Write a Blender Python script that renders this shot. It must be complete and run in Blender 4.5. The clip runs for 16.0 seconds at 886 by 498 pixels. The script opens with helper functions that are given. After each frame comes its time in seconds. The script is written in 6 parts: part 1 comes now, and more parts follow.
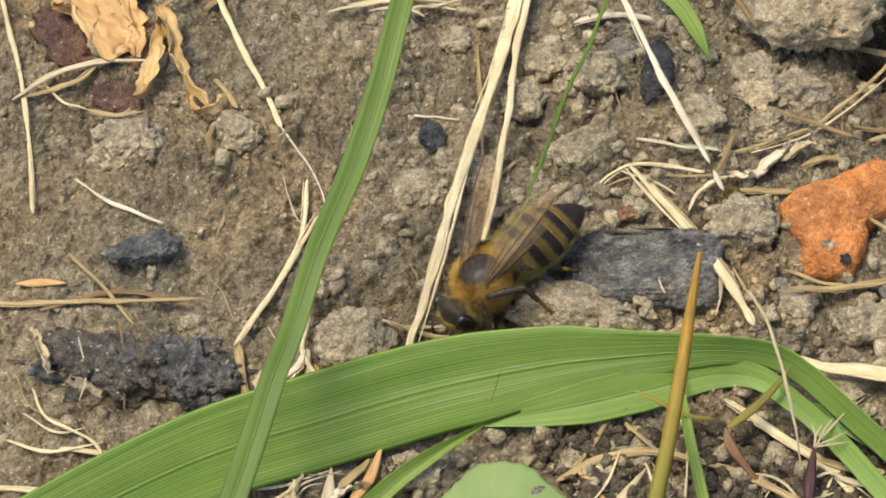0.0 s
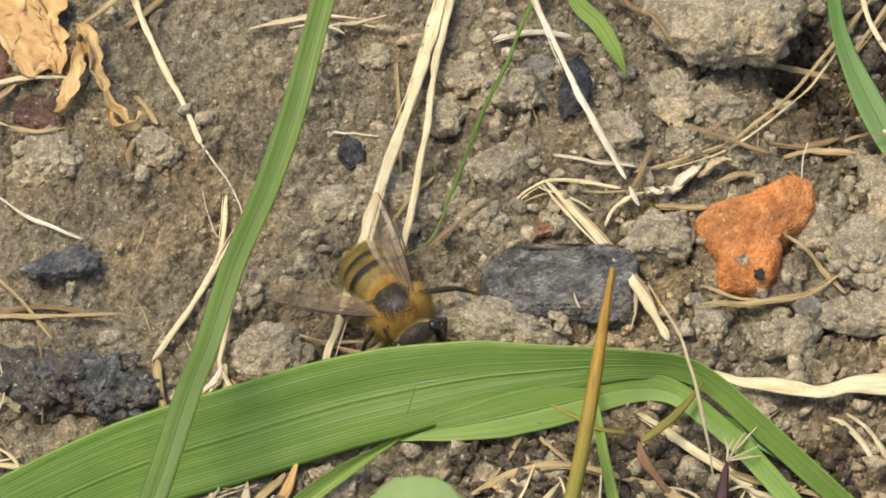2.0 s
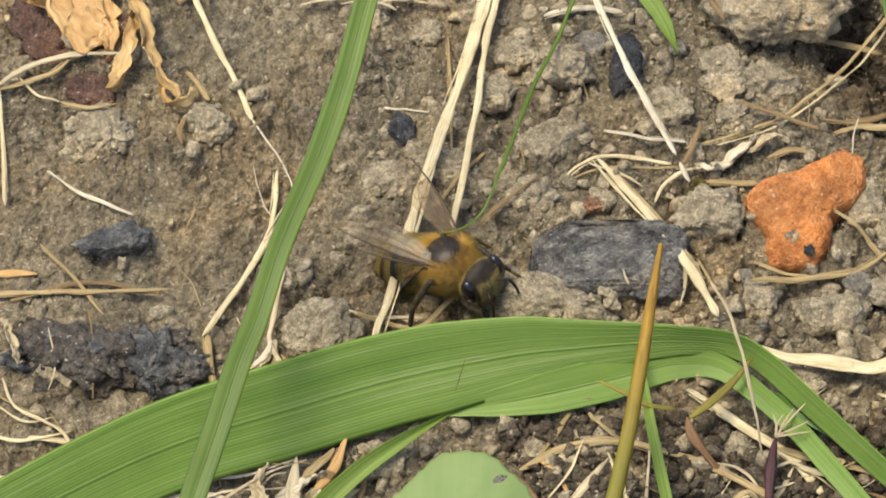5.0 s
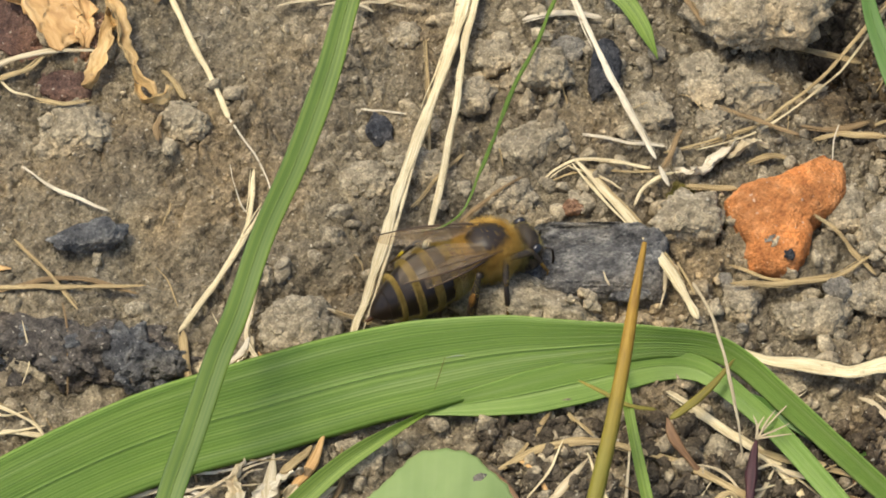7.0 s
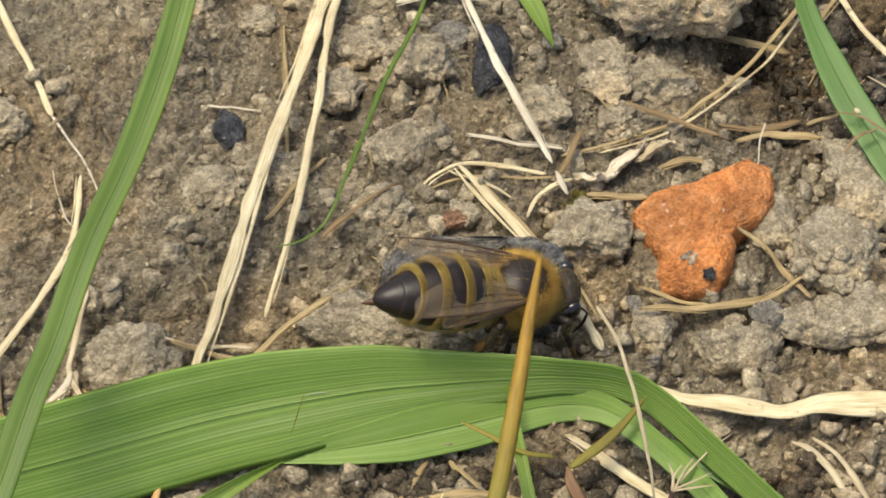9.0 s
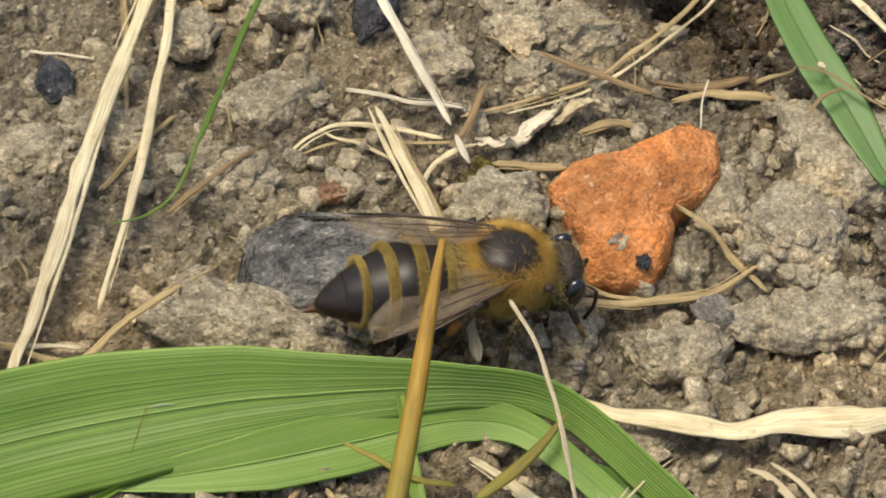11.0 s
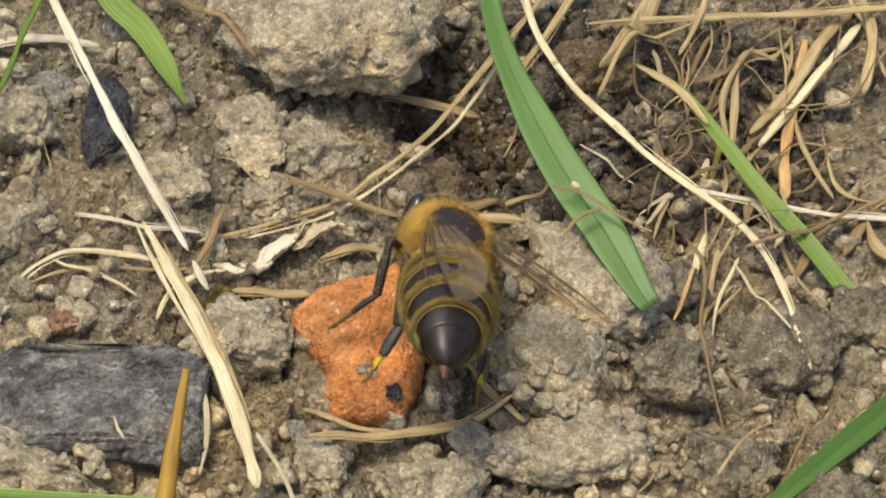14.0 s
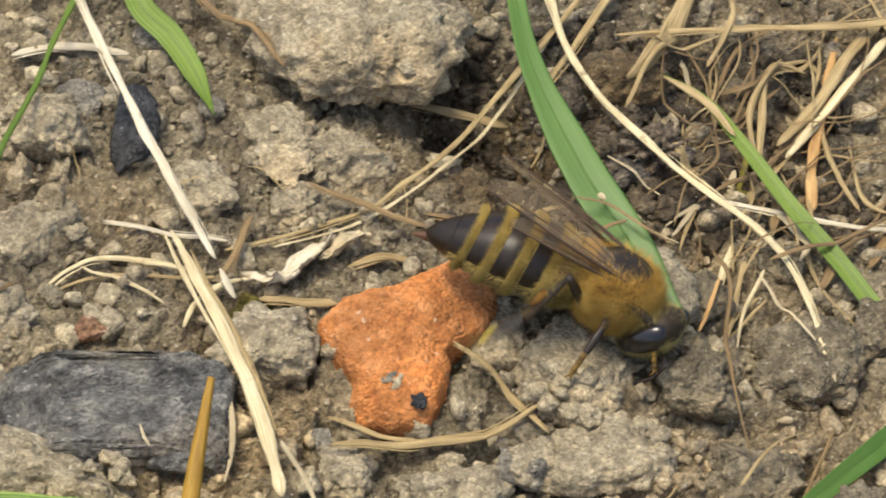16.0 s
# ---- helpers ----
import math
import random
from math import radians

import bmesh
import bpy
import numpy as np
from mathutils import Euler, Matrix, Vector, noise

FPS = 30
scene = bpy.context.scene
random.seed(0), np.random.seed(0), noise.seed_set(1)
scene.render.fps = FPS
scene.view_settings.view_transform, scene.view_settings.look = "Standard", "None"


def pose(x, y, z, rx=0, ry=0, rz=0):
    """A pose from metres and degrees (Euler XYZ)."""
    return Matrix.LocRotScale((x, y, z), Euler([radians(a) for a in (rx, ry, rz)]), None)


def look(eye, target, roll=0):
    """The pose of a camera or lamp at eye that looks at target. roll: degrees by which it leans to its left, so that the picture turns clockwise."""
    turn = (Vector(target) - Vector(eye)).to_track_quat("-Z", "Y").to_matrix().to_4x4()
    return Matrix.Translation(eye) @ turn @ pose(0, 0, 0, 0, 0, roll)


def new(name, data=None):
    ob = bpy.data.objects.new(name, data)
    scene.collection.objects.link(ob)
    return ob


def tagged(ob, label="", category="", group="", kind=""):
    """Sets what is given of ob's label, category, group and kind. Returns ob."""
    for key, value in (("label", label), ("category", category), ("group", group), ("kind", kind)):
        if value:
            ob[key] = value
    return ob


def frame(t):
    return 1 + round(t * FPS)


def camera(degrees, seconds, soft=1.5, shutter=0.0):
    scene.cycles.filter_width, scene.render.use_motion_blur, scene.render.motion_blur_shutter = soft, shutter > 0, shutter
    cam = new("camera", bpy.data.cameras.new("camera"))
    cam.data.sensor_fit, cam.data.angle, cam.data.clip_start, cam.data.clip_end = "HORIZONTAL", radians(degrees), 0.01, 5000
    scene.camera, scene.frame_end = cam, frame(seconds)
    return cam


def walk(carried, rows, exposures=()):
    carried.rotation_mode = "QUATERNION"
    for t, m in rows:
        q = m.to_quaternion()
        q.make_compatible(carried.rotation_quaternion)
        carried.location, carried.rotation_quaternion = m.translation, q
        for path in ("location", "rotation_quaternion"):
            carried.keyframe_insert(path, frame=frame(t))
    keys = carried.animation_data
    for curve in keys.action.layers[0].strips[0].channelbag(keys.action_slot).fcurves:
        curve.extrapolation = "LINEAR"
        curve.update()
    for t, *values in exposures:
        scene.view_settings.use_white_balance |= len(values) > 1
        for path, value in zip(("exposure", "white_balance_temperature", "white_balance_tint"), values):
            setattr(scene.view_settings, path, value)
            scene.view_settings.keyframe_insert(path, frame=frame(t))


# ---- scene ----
MM = 0.001
cam = camera(14, 16.0, soft=1.75, shutter=0.3)
# seconds, place in millimetres, turn in degrees
PATH = [
    (0, 12.07, -144.06, 201.58, 35.62, 2.44, 1.31),
    (0.5, 12.33, -144.44, 202.00, 35.71, 2.24, 1.32),
    (1, 12.67, -144.61, 201.77, 35.87, 2.08, 1.34),
    (1.5, 13.54, -144.73, 202.46, 35.86, 2.06, 1.24),
    (2, 15.44, -145.24, 202.55, 35.94, 2.00, 0.98),
    (2.5, 14.85, -146.10, 202.44, 35.73, 2.05, 0.88),
    (3, 16.61, -145.88, 202.72, 35.36, 2.25, 0.99),
    (3.5, 16.33, -145.69, 202.04, 35.37, 2.27, 0.87),
    (4, 16.64, -145.30, 202.27, 35.25, 2.60, 1.04),
    (4.5, 14.97, -144.96, 203.25, 35.14, 2.56, 1.27),
    (5, 17.40, -145.36, 202.68, 35.59, 2.99, 1.73),
    (5.2, 16.23, -145.82, 202.34, 35.95, 2.65, 1.48),
    (7.3, 12.21, -149.06, 196.35, 36.83, 1.26, 1.53),
    (7.5, 12.86, -146.26, 192.72, 36.21, 1.27, 1.54),
    (8, 12.35, -138.23, 183.89, 36.33, 0.51, 0.85),
    (8.5, 13.32, -133.33, 175.90, 37.26, 0.25, 0.57),
    (9, 12.23, -128.15, 167.93, 37.57, -0.23, 0.33),
    (9.5, 12.87, -122.29, 161.05, 37.45, -0.54, 0.01),
    (9.7, 12.68, -120.47, 157.94, 37.52, -0.60, -0.05),
    (11.8, 8.24, -99.46, 130.70, 37.30, -4.16, -1.95),
    (12, 8.31, -99.29, 130.47, 37.20, -4.32, -2.20),
    (12.5, 7.84, -100.52, 129.43, 37.86, -5.61, -3.19),
    (13, 8.05, -100.53, 129.47, 37.91, -6.41, -3.92),
    (13.5, 7.42, -100.53, 129.39, 38.85, -6.57, -4.15),
    (14, 7.24, -100.53, 129.30, 40.20, -6.51, -4.63),
    (14.5, 6.81, -100.38, 128.53, 40.54, -5.80, -3.94),
    (15, 7.60, -100.52, 129.39, 40.13, -5.32, -3.16),
    (15.5, 7.34, -100.96, 129.85, 40.08, -5.67, -3.27),
    (16, 7.81, -100.81, 130.00, 40.20, -6.27, -3.91),
]
walk(cam, [(t, pose(x * MM, y * MM, z * MM, rx, ry, rz)) for t, x, y, z, rx, ry, rz in PATH],
     exposures=((0.0, 0.79), (9.7, 0.77), (12.0, 0.71), (13.5, 0.74), (14.5, 0.83), (16.0, 0.87)))

# ---- light: bright overcast sky with a broad soft sun ----
world = bpy.data.worlds.new("overcast_sky")
world.use_nodes = True
scene.world = world
wt = world.node_tree
sky = wt.nodes.new("ShaderNodeTexSky")
sky.sky_type, sky.sun_disc = "NISHITA", False
sky.sun_elevation, sky.sun_rotation = radians(71), radians(-76)
sky.air_density, sky.dust_density = 1.0, 4.0
wt.links.new(sky.outputs[0], wt.nodes["Background"].inputs[0])
wt.nodes["Background"].inputs[1].default_value = 0.13
sun_data = bpy.data.lights.new("sun", "SUN")
sun_data.energy, sun_data.angle, sun_data.color = 1.46, radians(22), (1.0, 0.94, 0.74)
sun = new("sun", sun_data)
sun.matrix_world = look((-0.20, 0.05, 0.60), (0, 0, 0))


# ---- numbers: lattice noise ----
def lattice(ix, iy, iz, seed):
    n = (ix.astype(np.int64) * 374761393 + iy.astype(np.int64) * 668265263 + iz.astype(np.int64) * 1274126177 + seed * 974634749) & 0xFFFFFFFF
    n = ((n ^ (n >> 13)) * 1274126177) & 0xFFFFFFFF
    n = ((n ^ (n >> 16)) * 2246822519) & 0xFFFFFFFF
    return ((n ^ (n >> 15)) & 0xFFFFFF) / float(0xFFFFFF)


def vnoise(p, seed=0):
    """Smooth noise in -1..1 at points p (N, 3)."""
    i = np.floor(p)
    f = p - i
    f = f * f * f * (f * (f * 6 - 15) + 10)
    out = np.zeros(len(p))
    for dx in (0, 1):
        for dy in (0, 1):
            for dz in (0, 1):
                w = (f[:, 0] if dx else 1 - f[:, 0]) * (f[:, 1] if dy else 1 - f[:, 1]) * (f[:, 2] if dz else 1 - f[:, 2])
                out += w * lattice(i[:, 0] + dx, i[:, 1] + dy, i[:, 2] + dz, seed)
    return out * 2 - 1


def fbm(p, size, octaves=4, seed=0, gain=0.5):
    out, amp, q = np.zeros(len(p)), 1.0, np.asarray(p, float) / size
    for k in range(octaves):
        out += amp * vnoise(q, seed + k)
        q, amp = q * 2.03 + 7.3, amp * gain
    return out


def cells(x, y, size, seed):
    """Distance to the nearest jittered point, in cells, and that point's random number."""
    x, y = x / size, y / size
    ix, iy = np.floor(x), np.floor(y)
    best, rnd = np.full(x.shape, 9.0), np.zeros(x.shape)
    zero = np.zeros_like(ix)
    for dx in (-1, 0, 1):
        for dy in (-1, 0, 1):
            cx, cy = ix + dx, iy + dy
            d = np.hypot(cx + lattice(cx, cy, zero, seed) - x, cy + lattice(cx, cy, zero + 1, seed) - y)
            r = lattice(cx, cy, zero + 2, seed)
            near = d < best
            best, rnd = np.where(near, d, best), np.where(near, r, rnd)
    return best, rnd


# ---- mesh helpers (millimetres in, metres out) ----
def mesh_of(name, verts, faces, material, uvs=None, smooth=True):
    me = bpy.data.meshes.new(name)
    me.from_pydata((np.asarray(verts, float) * MM).tolist(), [], faces if isinstance(faces, list) else faces.tolist())
    if uvs is not None:
        idx = np.zeros(len(me.loops), np.int32)
        me.loops.foreach_get("vertex_index", idx)
        layer = me.uv_layers.new(name="UVMap")
        layer.data.foreach_set("uv", np.asarray(uvs, float)[idx].ravel())
    me.polygons.foreach_set("use_smooth", np.full(len(me.polygons), smooth))
    me.materials.append(material)
    me.update()
    return me


def part(name, me, parent, label=""):
    ob = new(name, me)
    ob.parent = parent
    return tagged(ob, label) if label else ob


def empty_thing(name, label, category, group="", place=(0, 0, 0)):
    ob = new(name)
    ob.empty_display_size = 0.001
    ob.location = [v * MM for v in place]
    return tagged(ob, label, category, group)


def spline(pts, n):
    """Catmull-Rom through the points, n samples."""
    p = np.asarray(pts, float)
    if len(p) == 2:
        return p[0] + (p[1] - p[0]) * np.linspace(0, 1, n)[:, None]
    q = np.vstack([2 * p[0] - p[1], p, 2 * p[-1] - p[-2]])
    seg = np.linalg.norm(p[1:] - p[:-1], axis=1)
    knots = np.concatenate([[0], np.cumsum(seg)])
    s = np.linspace(0, knots[-1], n)
    i = np.clip(np.searchsorted(knots, s, side="right") - 1, 0, len(p) - 2)
    t = ((s - knots[i]) / seg[i])[:, None]
    a, b, c, d = q[i], q[i + 1], q[i + 2], q[i + 3]
    return 0.5 * (2 * b + (c - a) * t + (2 * a - 5 * b + 4 * c - d) * t ** 2 + (3 * b - a - 3 * c + d) * t ** 3)


def frames_of(c, top=(0, 0, 1.0)):
    t = np.gradient(c, axis=0)
    t /= np.linalg.norm(t, axis=1)[:, None] + 1e-12
    side = np.cross(t, top)
    ln = np.linalg.norm(side, axis=1)[:, None]
    side = np.where(ln > 1e-3, side / np.maximum(ln, 1e-3), [1.0, 0, 0])
    return t, side, np.cross(side, t)


def sweep(c, widths, loop, thick, twist=0.0, top=(0, 0, 1.0)):
    """Verts, faces and uvs of a closed loop (K, 2) swept along c; loop x is scaled by half the width, y by thick."""
    n, k = len(c), len(loop)
    t, side, up = frames_of(c, top)
    w = np.interp(np.linspace(0, 1, n), np.linspace(0, 1, len(widths)), widths) / 2
    th = np.interp(np.linspace(0, 1, n), np.linspace(0, 1, len(thick)), thick)
    a = np.linspace(0, twist, n)
    sx = side * np.cos(a)[:, None] + up * np.sin(a)[:, None]
    ux = -side * np.sin(a)[:, None] + up * np.cos(a)[:, None]
    v = c[:, None, :] + sx[:, None, :] * (w[:, None] * loop[None, :, 0])[..., None] + ux[:, None, :] * (th[:, None] * loop[None, :, 1])[..., None]
    i, j = np.meshgrid(np.arange(n - 1), np.arange(k), indexing="ij")
    f = np.stack([i * k + j, (i + 1) * k + j, (i + 1) * k + (j + 1) % k, i * k + (j + 1) % k], -1).reshape(-1, 4)
    faces = f.tolist() + [list(range(k)), list(range((n - 1) * k, n * k))[::-1]]
    length = np.concatenate([[0], np.cumsum(np.linalg.norm(np.diff(c, axis=0), axis=1))])
    uv = np.stack([np.repeat(length, k), np.tile((loop[:, 0] + 1) / 2, n)], 1)
    return v.reshape(-1, 3), faces, uv


def round_loop(k=10, ridges=0.0):
    a = np.linspace(0, 2 * np.pi, k, endpoint=False)
    r = 1 + ridges * np.cos(a * (k // 2))
    return np.stack([np.cos(a) * r, np.sin(a) * r], 1)


def blade_loop(fold=0.5, sag=0.0, k=17, ribs=0.0):
    """A thin leaf's cross-section: a shallow V with a keel."""
    s = np.linspace(-1, 1, k)
    z = fold * np.abs(s) ** 1.3 + sag * s + ribs * np.cos(s * 34)
    top = np.stack([s, z + 0.10 * (1 - s ** 8)], 1)
    low = np.stack([s, z - 0.10 * (1 - s ** 8)], 1)[::-1]
    return np.vstack([top, low[1:-1]])


def ball(sub):
    bm = bmesh.new()
    bmesh.ops.create_icosphere(bm, subdivisions=sub, radius=1.0)
    bm.verts.ensure_lookup_table()
    v = np.array([p.co[:] for p in bm.verts])
    f = np.array([[q.index for q in fc.verts] for fc in bm.faces])
    bm.free()
    return v, f


BALLS = {k: ball(k) for k in (1, 2, 3, 4, 5)}


# ---- materials ----
def shader(name):
    m = bpy.data.materials.new(name)
    m.use_nodes = True
    return m, m.node_tree, m.node_tree.nodes["Principled BSDF"]


def link(nt, a, b):
    nt.links.new(a, b)


def noise_node(nt, co, scale, detail=4.0, rough=0.55, kind="ShaderNodeTexNoise"):
    n = nt.nodes.new(kind)
    n.inputs["Scale"].default_value = scale
    if kind == "ShaderNodeTexNoise":
        n.inputs["Detail"].default_value, n.inputs["Roughness"].default_value = detail, rough
    link(nt, co, n.inputs["Vector"])
    return n


def ramp(nt, fac, stops):
    r = nt.nodes.new("ShaderNodeValToRGB")
    e = r.color_ramp.elements
    while len(e) < len(stops):
        e.new(0.5)
    for el, (p, col) in zip(e, stops):
        el.position, el.color = p, (*col, 1)
    link(nt, fac, r.inputs[0])
    return r.outputs[0]


def mix(nt, kind, fac, a, b):
    n = nt.nodes.new("ShaderNodeMix")
    n.data_type, n.blend_type = "RGBA", kind
    for sock, val in ((n.inputs[0], fac), (n.inputs[6], a), (n.inputs[7], b)):
        if hasattr(val, "links"):
            link(nt, val, sock)
        else:
            sock.default_value = val if isinstance(val, float) else (*val, 1)
    return n.outputs[2]


def bump(nt, height, bsdf, strength, distance):
    b = nt.nodes.new("ShaderNodeBump")
    b.inputs["Strength"].default_value, b.inputs["Distance"].default_value = strength, distance
    link(nt, height, b.inputs["Height"])
    link(nt, b.outputs[0], bsdf.inputs["Normal"])


def coords(nt, which="Object"):
    return nt.nodes.new("ShaderNodeTexCoord").outputs[which]


def earthy(name, dark, mid, light, speck=(0.5, 0.45, 0.34), rough=0.95, big=140.0, stretch=None, grit_tone=0.65, relief=0.8, brown_area=None):
    """Crumbly matter: broad stains, crumbs of about a millimetre, grit of a tenth, pale specks, each crumb of its own
    tone; the last argument: centre and reach of darker, browner colour.
    """
    m, nt, b = shader(name)
    co = coords(nt)
    if stretch:
        mp = nt.nodes.new("ShaderNodeMapping")
        mp.inputs["Scale"].default_value = stretch
        link(nt, co, mp.inputs["Vector"])
        co = mp.outputs[0]
    broad = noise_node(nt, co, big, 3.0)
    crumb = noise_node(nt, co, 900.0, 5.0, 0.65)
    grit = noise_node(nt, co, 5200.0, 3.0, 0.7)
    col = ramp(nt, crumb.outputs[0], [(0.30, dark), (0.50, mid), (0.72, light)])
    col = mix(nt, "MULTIPLY", 0.8, col, ramp(nt, broad.outputs[0], [(0.32, (0.58, 0.545, 0.52)), (0.5, (0.95, 0.93, 0.9)), (0.68, (1.2, 1.15, 1.06))]))
    patch = noise_node(nt, co, big * 0.55, 3.0)
    col = mix(nt, "MULTIPLY", 0.7, col, ramp(nt, patch.outputs[0], [(0.34, (0.93, 0.97, 1.04)), (0.5, (1.0, 1.0, 1.0)), (0.66, (1.10, 0.98, 0.84))]))
    col = mix(nt, "MULTIPLY", grit_tone, col, ramp(nt, grit.outputs[0], [(0.3, (0.55, 0.54, 0.53)), (0.55, (1.0, 1.0, 1.0)), (0.75, (1.3, 1.28, 1.22))]))
    for size, low, high in ((3600.0, 0.62, 1.42), (8200.0, 0.68, 1.34)):
        grain = noise_node(nt, co, size, kind="ShaderNodeTexVoronoi")
        sep = nt.nodes.new("ShaderNodeSeparateColor")
        link(nt, grain.outputs["Color"], sep.inputs[0])
        col = mix(nt, "MULTIPLY", grit_tone, col, ramp(nt, sep.outputs[0], [(0.0, (low,) * 3), (0.55, (1.0, 1.0, 1.0)), (1.0, (high, high, high * 0.98))]))
    sp = noise_node(nt, co, 2600.0, 1.0)
    col = mix(nt, "MIX", ramp(nt, sp.outputs[0], [(0.70, (0, 0, 0)), (0.75, (0.8, 0.8, 0.8))]), col, speck)
    geo = nt.nodes.new("ShaderNodeNewGeometry")
    col = mix(nt, "MULTIPLY", 0.6, col, ramp(nt, geo.outputs["Random Per Island"], [(0.0, (0.70, 0.69, 0.68)), (1.0, (1.08, 1.07, 1.05))]))
    # multiplies the colour darker and browner inside a ragged-edged ellipse
    if brown_area:
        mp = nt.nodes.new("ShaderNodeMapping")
        mp.inputs["Location"].default_value = (-brown_area[0] / brown_area[2], -brown_area[1] / brown_area[3], 0)
        mp.inputs["Scale"].default_value = (1 / (brown_area[2] * MM), 1 / (brown_area[3] * MM), 0)
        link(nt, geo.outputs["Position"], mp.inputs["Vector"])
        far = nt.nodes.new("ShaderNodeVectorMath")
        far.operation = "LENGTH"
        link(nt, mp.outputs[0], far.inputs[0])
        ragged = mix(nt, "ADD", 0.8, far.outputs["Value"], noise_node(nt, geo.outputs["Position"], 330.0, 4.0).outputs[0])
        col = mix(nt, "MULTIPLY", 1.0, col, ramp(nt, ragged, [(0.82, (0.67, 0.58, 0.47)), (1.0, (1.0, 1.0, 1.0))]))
    link(nt, col, b.inputs["Base Color"])
    b.inputs["Roughness"].default_value = rough
    b.inputs["Specular IOR Level"].default_value = 0.25
    cell = noise_node(nt, co, 1900.0, kind="ShaderNodeTexVoronoi")
    cell2 = noise_node(nt, co, 4700.0, kind="ShaderNodeTexVoronoi")
    pits = mix(nt, "MULTIPLY", 1.0, cell.outputs["Distance"], cell2.outputs["Distance"])
    fine = mix(nt, "ADD", 0.8, mix(nt, "SUBTRACT", 1.0, crumb.outputs[0], pits), grit.outputs[0])
    bump(nt, fine, b, relief, 0.00034)
    return m


def fibrous(name, dark, mid, light, rough=0.6, spots=(0.16, 0.09, 0.04), spot_amount=0.6, streak=9.0, gloss=0.4, fade=None):
    """Dry stalks: streaks along the length, blotches and small brown spots."""
    m, nt, b = shader(name)
    uv = coords(nt, "UV")
    mp = nt.nodes.new("ShaderNodeMapping")
    mp.inputs["Scale"].default_value = (0.35, streak, 1)
    link(nt, uv, mp.inputs["Vector"])
    st = noise_node(nt, mp.outputs[0], 1.0, 5.0, 0.7)
    co = coords(nt)
    blot = noise_node(nt, co, 330.0, 3.0)
    col = ramp(nt, st.outputs[0], [(0.3, dark), (0.5, mid), (0.68, light)])
    col = mix(nt, "MULTIPLY", 0.7, col, ramp(nt, blot.outputs[0], [(0.3, (0.66, 0.6, 0.52)), (0.6, (1.05, 1.03, 1.0))]))
    sp = noise_node(nt, co, 950.0, 2.0)
    col = mix(nt, "MIX", ramp(nt, sp.outputs[0], [(0.66, (0, 0, 0)), (0.73, (spot_amount,) * 3)]), col, spots)
    if fade:
        # turns to another colour along the stalk: from, to in millimetres of its length
        along = nt.nodes.new("ShaderNodeSeparateXYZ")
        link(nt, uv, along.inputs[0])
        rng_node = nt.nodes.new("ShaderNodeMapRange")
        rng_node.inputs[1].default_value, rng_node.inputs[2].default_value = fade[0], fade[1]
        link(nt, along.outputs[0], rng_node.inputs[0])
        col = mix(nt, "MIX", rng_node.outputs[0], col, fade[2])
    ob = nt.nodes.new("ShaderNodeObjectInfo")
    col = mix(nt, "MULTIPLY", 0.5, col, ramp(nt, ob.outputs["Random"], [(0.0, (0.8, 0.76, 0.7)), (1.0, (1.15, 1.12, 1.05))]))
    link(nt, col, b.inputs["Base Color"])
    b.inputs["Roughness"].default_value = rough
    b.inputs["Specular IOR Level"].default_value = gloss
    bump(nt, st.outputs[0], b, 0.6, 0.00012)
    return m


